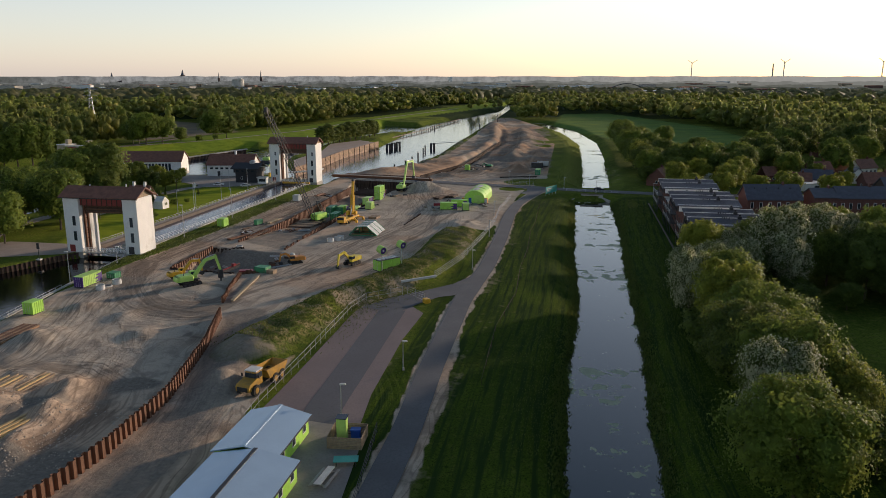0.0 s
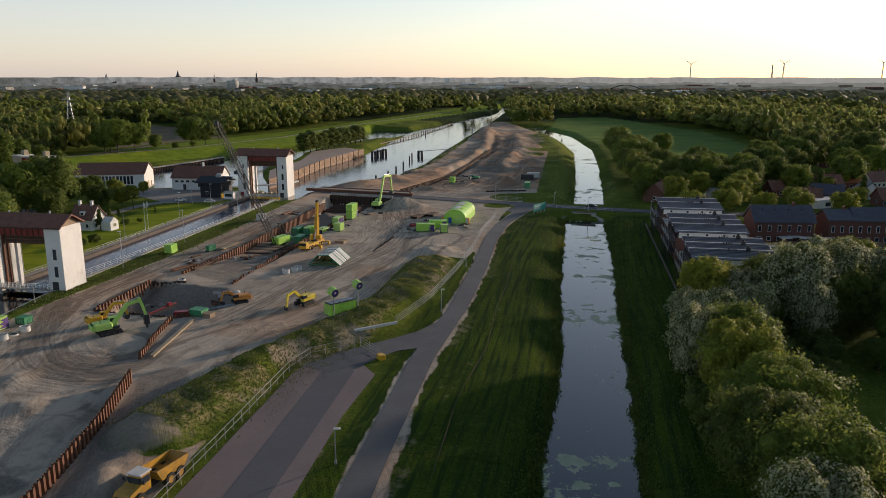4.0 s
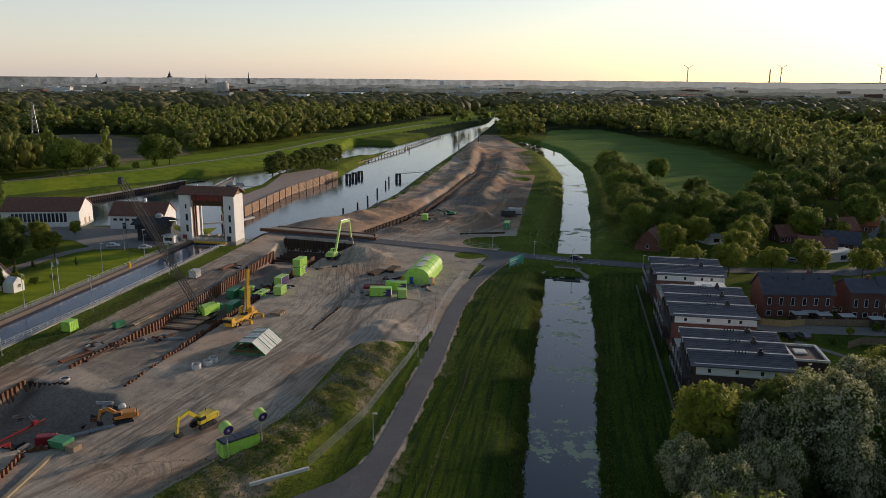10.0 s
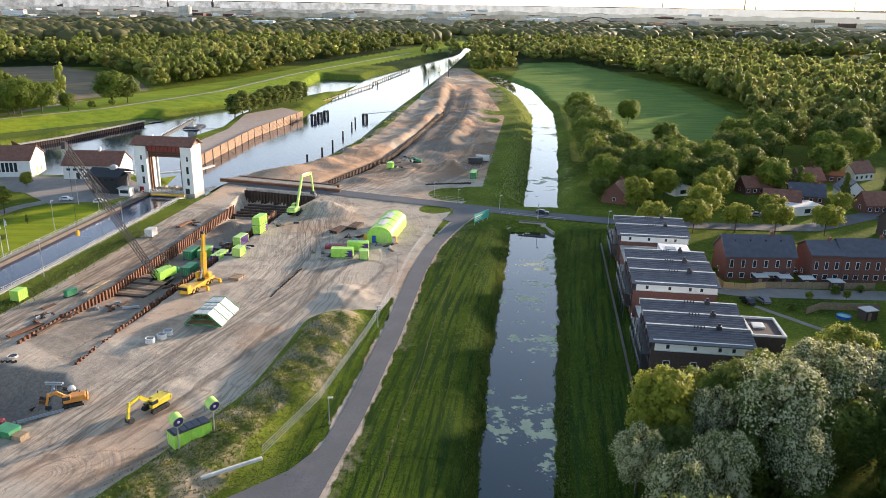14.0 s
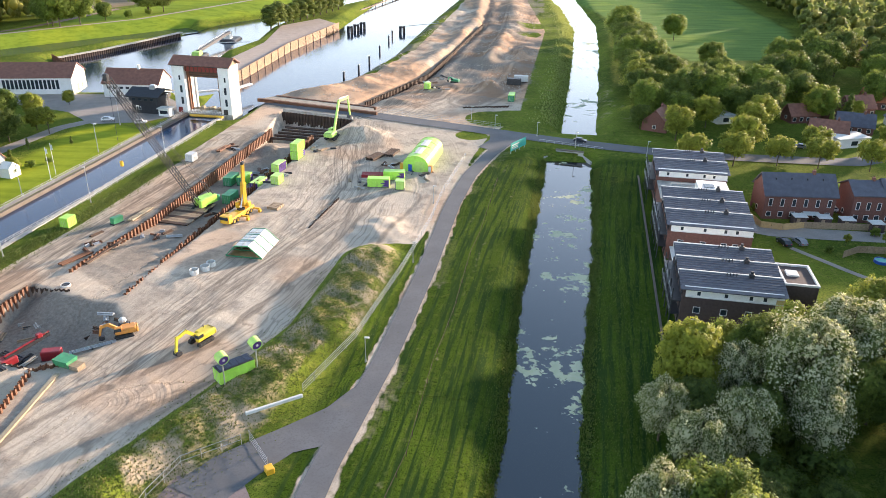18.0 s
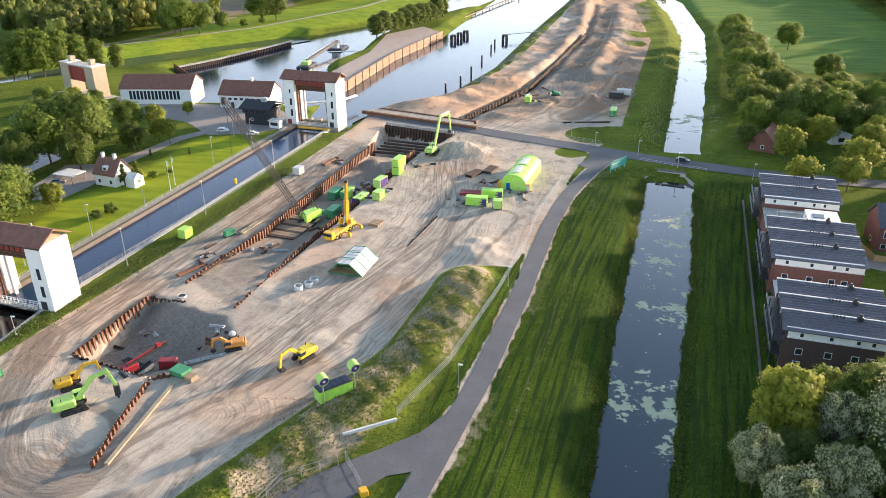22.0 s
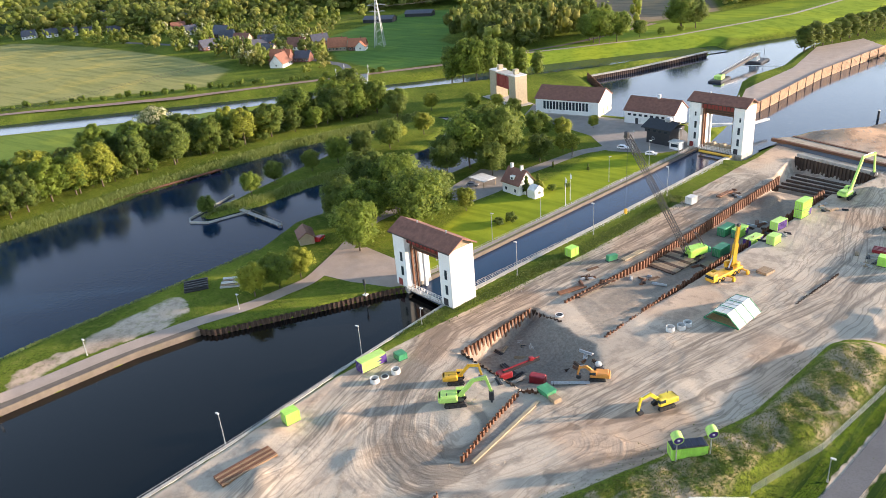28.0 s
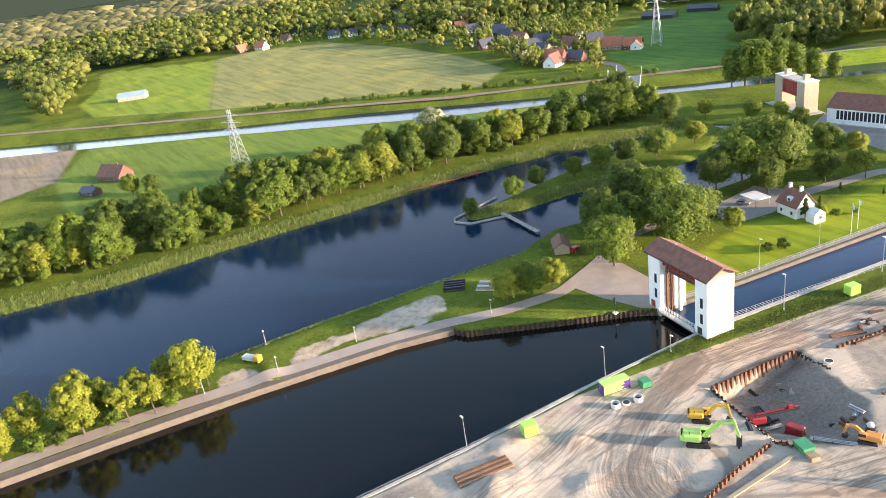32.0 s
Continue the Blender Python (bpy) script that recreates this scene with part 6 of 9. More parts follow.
    for k in range(9):
        xx = lt + 5.2 + k * (wide - 9.9) / 8
        part("rib", Geo().box(xx - 0.09, 0.74, eave - 2.3, xx + 0.09, 0.9, eave), RUST_DARK, o)
    r = Geo()
    ym, ov = deep / 2, 0.7
    r.extrude_x([(-ov, eave - 0.1), (ym, eave + 2.4), (deep + ov, eave - 0.1), (deep + ov, eave + 0.2), (ym, eave + 2.7), (-ov, eave + 0.2)], lt - 0.8, 0.8)
    roof = part("roof", r, TILE_RED, o, "red-brown tiled saddle roof")
    part("gutter", Geo().box(lt - 0.8, -ov - 0.16, eave - 0.2, 0.8, -ov, eave + 0.02), STEEL_DARK, roof)
    for xx in (lt + 0.4, -0.4):
        part("gable_panel", Geo().extrude_x([(0.2, eave), (ym, eave + 2.2), (deep - 0.2, eave)], xx - 0.2, xx + 0.2), TIMBER, roof, "weathered timber gable")
    part("vent", Geo().tube((-5, ym, eave + 2.4), (-5, ym, eave + 3.3), 0.22, 8), STEEL, roof)
    part("vent", Geo().tube((lt + 6, ym, eave + 2.4), (lt + 6, ym, eave + 3.1), 0.22, 8), STEEL, roof)
    # guides, counterweight shaft and the raised gate leaf
    for xx in (lt + 4.9, -5.0):
        g = Geo()
        for yy in (2.0, 3.4):
            g.box(xx - 0.25, yy - 0.25, -3, xx + 0.25, yy + 0.25, eave - 2.3)
        for k in range(9):
            g.beam((xx, 2.0, 0.5 + k * 1.4), (xx, 3.4, 1.6 + k * 1.4), 0.1, 0.12)
        part("guide", g, RUST, o, "rust-brown steel gate guide")
    part("shaft", Geo().box(lt + 5.5, 4.8, -2, lt + 6.3, 5.6, eave - 2.3), WHITE, o, "white counterweight shaft")
    leaf = part("gate_leaf", Geo().box(lt + 5.4, 2.3, eave - 4.6, -5.2, 3.0, eave - 2.3), RUST_DARK, o, "raised dark steel gate leaf")
    for k in range(3):
        part("girder", Geo().box(lt + 5.4, 2.1, eave - 4.4 + k * 0.8, -5.2, 2.3, eave - 4.2 + k * 0.8), RUST, leaf)
    # foot bridge over the sill
    b = part("foot_bridge", Geo().box(lt + 4.6, -0.6, 0.05, -4.2, 0.9, 0.3), CONCRETE, o)
    g = Geo()
    for yy in (-0.55, 0.85):
        g.box(lt + 4.6, yy - 0.04, 1.25, -4.2, yy + 0.04, 1.35).box(lt + 4.6, yy - 0.03, 0.75, -4.2, yy + 0.03, 0.82)
        for k in range(13):
            xx = lt + 4.8 + k * (wide - 9.2) / 12
            g.box(xx - 0.05, yy - 0.05, 0.3, xx + 0.05, yy + 0.05, 1.3)
            g.beam((xx, yy, 0.3), (xx + 0.5, yy, 1.25), 0.05, 0.05)
    part("bridge_rail", g, WHITE, b, "white painted steel railing")
    return o


gate_house(-82.3, 202.0, -10, 15.4, "white lock gate house with two towers and tiled roof")
gate_house(-57.3, 344.0, -10, 17.6, "taller white lock gate house with red steel loft")
g = Geo()
g.tube((-72.5, 343, 0.4), (-60, 340.8, 0.4), 0.5, 8)
solo("bumper_beam", g, YELLOW, "yellow painted bumper beam across the chamber", "beam")
for k in range(6):
    o = thing("stop_block", pose(-73 + k * 2.0, 350.5 - k * 0.35, -2.5), "pale yellow stop block stored at the far gate", "block", "stop blocks")
    part("block", Geo().cbox(0, 0, 0, 1.6, 2.5, 3.7 + 0.4 * (k % 2), 0.2), COPING, o)
    part("lifting_eye", Geo().pipe((0.7, 1.25, 3.9 + 0.4 * (k % 2)), (0.9, 1.25, 3.9 + 0.4 * (k % 2)), 0.2, 0.06, 10), STEEL_DARK, o)


def wall_line(name, line, z0, z1, thick, material, label, category="wall", kind="structure", shift=0.0):
    """An upright wall along a broken line; shift moves it to the right of the line."""
    g = Geo()
    n = len(line)
    left, right = [], []
    for i, (x, y) in enumerate(line):
        a = Vector(line[max(0, i - 1)])
        b = Vector(line[min(n - 1, i + 1)])
        d = (b - a).normalized()
        nx, ny = d.y, -d.x
        left.append((x + nx * (shift - thick / 2), y + ny * (shift - thick / 2)))
        right.append((x + nx * (shift + thick / 2), y + ny * (shift + thick / 2)))
    for i in range(n - 1):
        p = [left[i], right[i], right[i + 1], left[i + 1]]
        g.prism(p, z0, z1)
    return solo(name, g, material, label, category, kind=kind)


LW = [(-99, 206), (-74, 347)]
RW = [(-86, 203), (-61, 345)]
wall_line("lock_wall_left", LW, -4, 0.25, 0.7, QUAY, "sandstone-coloured lock chamber wall", shift=-0.5)
wall_line("lock_wall_right", RW, -4, 0.2, 1.2, CONCRETE, "grey concrete lock chamber wall", shift=0.5)
wall_line("lock_apron", [(-100.6, 207), (-75.6, 348)], -0.3, 0.14, 1.6, PAVE, "concrete strip behind the lock coping", shift=-0.6)
QL = [(-178, -150), (-160, 0), (-152, 53), (-149, 77), (-144, 110), (-137, 147), (-132, 162)]
wall_line("quay_wall", QL, -4, 0.16, 0.6, QUAY, "long concrete quay wall with a pale coping", shift=0.2)
wall_line("quay_apron", QL, -0.5, 0.1, 2.2, QUAY, "weathered brown quay edge", shift=-1.4)
wall_line("quay_wall_right", [(-93, -150), (-92, 60), (-91, 113), (-89, 140), (-88, 173), (-86, 203)], -4, 0.12, 0.8, CONCRETE, "grey concrete basin wall", shift=0.3)


def railing(line, h, name, label, category, material, gap=2.4, bars=2, z=0.15, kind=""):
    """Posts and rails along a broken line."""
    o = thing(name, pose(0, 0, 0), label, category, kind=kind)
    post = cached(("post", h, material.name), lambda: Geo().box(-0.035, -0.035, 0, 0.035, 0.035, h), material)
    for (x0, y0), (x1, y1) in zip(line, line[1:]):
        d = math.hypot(x1 - x0, y1 - y0)
        n = max(1, int(d / gap))
        za, zb = max(z, level(x0, y0)), max(z, level(x1, y1))
        for i in range(n + 1):
            t = i / n
            put("post", post, pose(x0 + (x1 - x0) * t, y0 + (y1 - y0) * t, za + (zb - za) * t), o)
        for k in range(bars):
            zz = h * (k + 1) / bars - 0.03
            part("rail", Geo().beam((x0, y0, za + zz), (x1, y1, zb + zz), 0.05, 0.06), material, o)
    return o


railing([(-100.2, 213), (-75.8, 347)], 1.05, "lock_railing", "white steel railing along the lock chamber", "railing", STEEL)
railing([(-84.2, 212), (-73, 262), (-60.4, 333)], 1.8, "site_fence", "grey mesh fence between lock and building site", "fence", STEEL, 2.6, 4)
railing([(-90.5, 113), (-88.3, 140), (-87.2, 168)], 1.0, "basin_railing", "pale steel railing along the basin", "railing", STEEL)
railing([(-92, 60), (-90.5, 113)], 1.0, "basin_railing", "pale steel railing along the basin", "railing", STEEL)


# ---- sheet piling ----
def pile_piece(h, key, material):
    """A pair of interlocking steel sheet piles, 1.3 m long."""
    prof = [(0, 0), (0.2, 0), (0.32, -0.42), (0.85, -0.42), (0.97, 0), (1.3, 0)]

    def make():
        g = Geo()
        n = len(prof)
        v = []
        for off in (0.0, 0.05):
            v += [(x, y + off, 0) for x, y in prof] + [(x, y + off, h) for x, y in prof]
        f = []
        for i in range(n - 1):
            f += [(i, i + 1, n + i + 1, n + i), (2 * n + i, 3 * n + i, 3 * n + i + 1, 2 * n + i + 1), (n + i, n + i + 1, 3 * n + i + 1, 3 * n + i)]
        return g.add(v, f)
    return cached(("sheet_pile", key, h), make, material)


def pile_wall(line, z0, z1, label, material=None, jag=0.0, name="sheet_pile_wall"):
    o = thing(name, pose(0, 0, 0), label, "sheet piling", "sheet pile walls")
    material = material or RUST
    for (x0, y0), (x1, y1) in zip(line, line[1:]):
        d = math.hypot(x1 - x0, y1 - y0)
        a = math.degrees(math.atan2(y1 - y0, x1 - x0))
        n = max(1, round(d / 1.3))
        for i in range(n):
            t = i / n
            j = rng.uniform(-jag, jag)
            put("sheet_pile", pile_piece(z1 - z0, material.name, material), pose(x0 + (x1 - x0) * t, y0 + (y1 - y0) * t, z0 + j, 0, 0, a) @ Matrix.Diagonal((d / n / 1.3, 1, 1, 1)), o)
    return o


pile_wall([(-52, 62), (-47, 76), (-43.5, 90), (-41.5, 107), (-42.5, 128), (-45, 147)], -1.0, 2.4, "long curved wall of rusty steel sheet piles beside the haul road", jag=0.12)
pile_wall([(-69, 187), (-65.5, 211)], -6.0, 0.6, "rusty sheet pile wall along the small pit", jag=0.15)
pile_wall([(-65.5, 212), (-56, 209.5)], -6.0, 0.2, "dark jagged sheet piles across the pit head", RUST_DARK, jag=0.5)
pile_wall([(-47.5, 157), (-49, 170), (-49.5, 180)], -1.0, 1.3, "short row of rusty sheet piles", jag=0.25)
pile_wall([(-49.5, 181), (-44, 183.5)], -3.0, 1.0, "short cross row of rusty sheet piles", jag=0.3)
pile_wall([(-60, 218), (-52.5, 247), (-45.5, 290), (-39.5, 327)], -4.2, 0.9, "long rusty sheet pile wall on the lock side of the pit", jag=0.12)
pile_wall([(-44.5, 208.5), (-41, 231), (-34.5, 265), (-27.5, 303), (-24.5, 322)], -4.0, 0.45, "long low row of rusty sheet piles beside the pit", jag=0.4)
pile_wall([(-132, 161.6), (-128, 163.6), (-114, 184.6), (-104, 200.6), (-100, 205.4)][::-1], -3.5, 0.12, "curved brown sheet pile quay before the gate", RUST_DARK, jag=0.0, name="sheet_pile_quay")
pile_wall([(-172, 446), (-158, 470), (-146, 498), (-135, 525)], -6, -1.6, "grey-brown sheet pile jetty in the side arm", RUST_DARK, name="sheet_pile_jetty")
pile_wall([(-150, 420), (-172, 446)], -6, 0.6, "sheet pile quay behind the white hall", RUST, name="sheet_pile_quay")
wall_line("jetty_cap", [(-171, 447), (-157, 471), (-145, 499), (-134, 526)], -2.0, -1.5, 2.2, CONCRETE, "concrete cap of the jetty", "jetty", shift=-1.0)
# the tall quay of the outer harbour: planks, walings and posts
o = thing("canal_quay", pose(0, 0, 0), "tall brown steel quay wall with horizontal walings", "quay wall")
QW = [(-77.5, 397), (-73, 418), (-64, 487), (-47, 556)]
for k, (z0, z1, off) in enumerate(((-6.5, -3.5, 0.0), (-3.35, -2.8, 0.15), (-2.6, -2.05, 0.15), (-1.85, -1.3, 0.15), (-1.1, -0.55, 0.15), (-0.35, 0.2, 0.15), (0.35, 0.85, 0.15))):
    g = Geo()
    for (x0, y0), (x1, y1) in zip(QW, QW[1:]):
        g.beam((x0 + off, y0, (z0 + z1) / 2), (x1 + off, y1, (z0 + z1) / 2), 0.5, z1 - z0)
    part("plank", g, PILE_BROWN, o)
for (x0, y0), (x1, y1) in zip(QW, QW[1:]):
    n = int(math.hypot(x1 - x0, y1 - y0) / 9)
    for i in range(n):
        t = i / n
        part("post", Geo().box(-0.2, -0.2, -6, 0.3, 0.2, 0.9), RUST_DARK, o).matrix_local = pose(x0 + (x1 - x0) * t + 0.3, y0 + (y1 - y0) * t, 0)
sheet("pier_deck", [(-78, 400), (-73.6, 418), (-64.6, 487), (-47.6, 556), (-62, 575), (-80, 545), (-78, 490), (-86, 440)], PAVE_PINK, "reddish paved pier beside the outer canal", 0.1)
# timber mooring dolphins
for x, y, s in ((-27, 424, 1), (-21.5, 437, 1.2), (-18.5, 458, 1.2), (-16, 490, 1), (-13.5, 522, 1), (-12.5, 537, 1.1), (37, 776, 1.2), (-8, 746, 1)):
    o = thing("mooring_post", pose(x, y, FAR), "dark timber mooring post standing in the canal", "mooring post", "mooring posts")
    part("timber_post", Geo().tube((0, 0, -2), (0, 0, 3.4 * s), 0.5, 8, 0.45), BLACK_WOOD, o)
    part("cap", Geo().tube((0, 0, 3.4 * s), (0, 0, 3.4 * s + 0.25), 0.55, 8), CONCRETE_WHITE, o)
for x, y in ((-7.5, 552), (-36, 556), (-33, 564), (-39, 548)):
    o = thing("mooring_dolphin", pose(x, y, FAR), "cluster of dark timber mooring piles with a deck", "mooring dolphin", "mooring dolphins")
    for a in range(6):
        part("timber_post", Geo().tube((1.6 * math.cos(a * 1.05), 1.6 * math.sin(a * 1.05), -2), (1.4 * math.cos(a * 1.05), 1.4 * math.sin(a * 1.05), 4.0), 0.45, 6), BLACK_WOOD, o)
    part("deck", Geo().box(-1.8, -1.8, 3.2, 1.8, 1.8, 3.6), BLACK_WOOD, o)
o = thing("mooring_walkway", pose(-6, 562, FAR + 3.4), "thin steel walkway from the bank to the mooring piles", "walkway")
part("girder", Geo().beam((0, -6, 0), (21, 6, 0.4), 0.5, 0.35), STEEL, o)
part("handrail", Geo().beam((0, -6, 1.0), (21, 6, 1.4), 0.08, 0.08), STEEL, o)
# low training wall and landing stages along the far bank
for x0, y0, x1, y1 in ((-46, 620, -12, 745), (-46, 620, -60, 640), (-12, 760, 20, 905)):
    o = thing("timber_jetty", pose(0, 0, 0), "low brown timber jetty along the far canal bank", "jetty", "timber jetties")
    n = int(math.hypot(x1 - x0, y1 - y0) / 8) + 1
    part("deck", Geo().beam((x0, y0, -2.6), (x1, y1, -2.6), 1.6, 0.4), TIMBER, o)
    for i in range(n + 1):
        part("timber_post", Geo().tube((x0 + (x1 - x0) * i / n, y0 + (y1 - y0) * i / n, -6), (x0 + (x1 - x0) * i / n, y0 + (y1 - y0) * i / n, -1.6), 0.3, 6), BLACK_WOOD, o)

# ---- lock island buildings ----
o = thing("pump_hall", pose(-157, 367, 0, 0, 0, 6), "white pumping hall with red tiled roof and tall windows", "hall")
gable(o, 0, 0, 30, 16, -0.3, 7.0, 11.2, WHITE, TILE_RED, roof_label="red tiled saddle roof")
for k in range(14):
    win(o, 4.4 + k * 1.55, -0.03, 2.4, 1.1, 3.6, 0, STEEL_DARK)
part("hall_door", Geo().box(30.0, 5.5, 0, 30.08, 7.5, 3.2), TIMBER_LIGHT, o, "tall timber door")
part("hall_door", Geo().box(30.0, 10.5, 0, 30.08, 12.0, 2.6), TIMBER, o, "timber door")
part("plinth", Geo().box(-0.1, -0.1, -0.3, 30.1, 16.1, 0.5), CONCRETE, o)
o = thing("lock_office", pose(-114, 368, 0, 0, 0, -2), "white lock office with red-brown tiled roof", "house")
gable(o, 0, 0, 22, 13, -0.3, 5.6, 10.0, WHITE, TILE_RED, roof_label="red-brown tiled saddle roof")
for k in range(8):
    win(o, 2.2 + k * 2.5, -0.03, 3.4, 1.4, 0.9, 0, STEEL_DARK)
part("office_door", Geo().box(5.0, -0.08, 0, 6.3, 0.02, 2.5), STEEL_DARK, o)
part("chimney", Geo().box(12, 6.0, 8.8, 12.9, 7.0, 11.6), WHITE, o)
o = thing("control_house", pose(-94.5, 346, 0, 0, 0, -10), "black timber lock control house with a flat overhanging roof", "house")
part("lower_storey", Geo().cbox(0, 0, 0, 10, 9, 4.6, 0.05), BLACK_WOOD, o)
up = part("upper_storey", Geo().cbox(-0.6, -0.6, 4.6, 10.6, 9.6, 6.2, 0.1), BLACK_WOOD, o)
part("roof", Geo().extrude_x([(-1.6, 6.2), (4.5, 8.2), (10.6, 6.2), (10.6, 6.6), (4.5, 8.7), (-1.6, 6.6)], -1.6, 11.6), BLACK_WOOD, o, "dark hipped roof")
part("roof_turret", Geo().cbox(5.5, 3.2, 8.0, 8.0, 5.8, 9.8, 0.5), STEEL, o, "pale metal roof turret")
for k in range(4):
    win(o, 1.4 + k * 2.4, -0.62, 4.9, 1.5, 1.0, 0, STEEL_DARK)
win(o, 3.0, -0.03, 1.5, 1.0, 1.2)
o = thing("kiosk", pose(-83.6, 342, 0, 0, 0, -10), "small grey lock-side kiosk with a flat white roof", "kiosk")
part("body", Geo().cbox(0, 0, 0, 4.2, 3.2, 2.7, 0.1), WHITE, o)
part("roof", Geo().box(-0.4, -0.4, 2.7, 4.6, 3.6, 2.95), CONCRETE_WHITE, o)
win(o, 2.1, -0.03, 1.0, 3.0, 1.2, 0, STEEL_DARK)
o = thing("old_gate_house", pose(-194, 385, 0, 0, 0, -26), "old sluice gate with cream brick towers and a red steel gate", "sluice gate")
for x0 in (0, 18):
    t = part("tower", Geo().cbox(x0, 0, -3, x0 + 6, 6.5, 13.6, 0.05), BRICK_CREAM, o)
    part("cornice", Geo().box(x0 - 0.15, -0.15, 13.6, x0 + 6.15, 6.65, 13.9), CONCRETE_WHITE, t)
    part("chimney", Geo().cbox(x0 + (3.6 if x0 < 5 else 0.4), 2.2, 13.9, x0 + (5.6 if x0 < 5 else 2.4), 4.6, 16.2, 0.05), BRICK_CREAM, t)
part("gate_leaf", Geo().box(6, 0.6, 6.5, 18, 1.2, 13.2), RED_STEEL, o, "wide red steel gate leaf")
for k in range(5):
    part("rib", Geo().box(7.6 + k * 2.2, 0.45, 6.5, 7.8 + k * 2.2, 0.6, 13.2), RED_STEEL, o)
part("bridge", Geo().box(6, 0, 12.9, 18, 6, 13.5), CONCRETE, o)
part("apron", Geo().box(-3, -3, -2, 27, 8, 0.2), CONCRETE, o)
o = thing("lock_keeper_house", pose(-116.2, 276.6, 0, 0, 0, -14), "white lock keeper's house with red-brown tiled roof", "house")
gable(o, 0, 0, 8.0, 7.0, -0.2, 4.0, 8.0, WHITE, TILE_RED, over=0.45, roof_label="steep red-brown tiled roof")
for xx in (1.8, 6.2):
    win(o, xx, -0.03, 0.9, 1.1, 1.3)
win(o, 8.03, 2.0, 0.9, 1.0, 1.3, 90), win(o, 8.03, 5.0, 0.9, 1.0, 1.3, 90), win(o, 8.03, 3.5, 4.6, 1.1, 1.2, 90)
d = part("dormer", Geo().extrude_x([(0.6, 4.6), (2.4, 4.6), (2.4, 6.2), (0.6, 6.2)], 3.2, 5.0), WHITE, o)
win(d, 4.1, 0.57, 4.9, 1.2, 1.0)
for xx in (1.0, 5.6):
    c = part("chimney", Geo().box(xx, 3.1, 7.0, xx + 0.8, 3.9, 9.4), WHITE, o)
    part("cap", Geo().box(xx - 0.08, 3.02, 9.4, xx + 0.88, 3.98, 9.55), CONCRETE, c)
part("annex", Geo().extrude_x([(1.5, -0.2), (5.5, -0.2), (5.5, 2.8), (3.5, 4.4), (1.5, 2.8)], 10.5, 14.0), WHITE, o, "small white gabled annex")
part("link", Geo().box(8.0, 2.4, 0, 10.5, 4.6, 2.3), WHITE, o)
o = thing("carport", pose(-130, 277, 0, 0, 0, -14), "open carport with a flat white roof", "carport")
part("roof", Geo().cbox(-0.3, -0.3, 2.5, 7.3, 5.8, 2.8, 0.1), CONCRETE_WHITE, o)
for xx in (0, 7):
    for yy in (0, 5.4):
        part("post", Geo().box(xx - 0.08, yy - 0.08, 0, xx + 0.08, yy + 0.08, 2.5), TIMBER, o)
sheet("house_yard", [(-134, 262), (-120, 262), (-117, 275), (-117, 285), (-122, 296), (-136, 292)], PAVE, "paved yard beside the lock keeper's house", 0.09)
o = thing("harbour_hut", pose(-152, 214, 0, 0, 0, -35), "small harbour hut with a brown tiled roof", "hut")
gable(o, 0, 0, 7, 4.5, -0.2, 2.4, 4.0, BRICK_CREAM, TILE_RED)
win(o, 3.5, -0.03, 0.9, 1.2, 1.0)


def flagpole(x, y, h):
    o = thing("flagpole", pose(x, y, level(x, y)), "tall white flagpole on the lawn", "flagpole", "flagpoles")
    part("pole", Geo().tube((0, 0, 0), (0, 0, h), 0.09, 6, 0.05), WHITE, o)
    part("knob", Geo().ball((0, 0, h + 0.1), 0.14, 6, 4), STEEL, o)
    part("pennant", Geo().box(0.05, -0.02, h - 1.6, 0.55, 0.02, h - 0.2), CANVAS, o)


flagpole(-90.5, 274, 9.5), flagpole(-91.5, 279, 9.0)


def lamp_post(x, y, h=9.0, turn=0, label="slim grey lamp post with a small head"):
    key = "lamp%s" % h
    if key not in _cache:
        o = thing("street_lamp", pose(x, y, level(x, y), 0, 0, turn), label, "street lamp", "lamp posts")
        part("pole", Geo().tube((0, 0, 0), (0, 0, h), 0.11, 6, 0.07), STEEL, o)
        part("base", Geo().tube((0, 0, 0), (0, 0, 0.5), 0.2, 6), CONCRETE, o)
        part("head", Geo().cbox(-0.15, -0.2, h, 0.75, 0.2, h + 0.18, 0.05), CONCRETE_WHITE, o)
        _cache[key] = o
        return o
    return copy_thing(_cache[key], pose(x, y, level(x, y), 0, 0, turn))


for x, y in ((-89.8, 137), (-88.6, 175), (-78.0, 225), (-72.4, 258), (-91.6, 95), (-65.6, 296)):
    lamp_post(x, y, 9.8, 180)
for x, y in ((-92, 261), (-96, 240), (-88, 300), (-83, 322), (-93, 330), (-103, 222), (-79.5, 341)):
    lamp_post(x, y, 9.0, 0)
for x, y in ((-84.5, 192), (-147, 118), (-164, 121), (-146, 140), (-152, 100), (-131, 174)):
    lamp_post(x, y, 4.5, 0)
for x, y in ((14, 226), (7.4, 186), (38, 333.5), (52, 325.5), (63.5, 314), (85, 305.5), (-6.6, 119), (-14.5, 101), (17.8, 262), (30, 345)):
    lamp_post(x, y, 5.0, 0)
o = thing("signal_mast", pose(-107, 196.5, 0), "black lock signal mast with a white foot", "signal")
part("mast", Geo().tube((0, 0, 0), (0, 0, 4.2), 0.08, 6), STEEL_DARK, o)
part("signal_head", Geo().cbox(-0.35, -0.2, 3.0, 0.35, 0.2, 4.6, 0.08), STEEL_DARK, o)
part("foot", Geo().box(-0.6, -0.6, 0, 0.6, 0.6, 0.3), CONCRETE_WHITE, o)

# jetty, islet edge and the moored red barge
o = thing("landing_stage", pose(-190, 222.5, -0.9), "narrow grey landing stage between islet and shore", "landing stage")
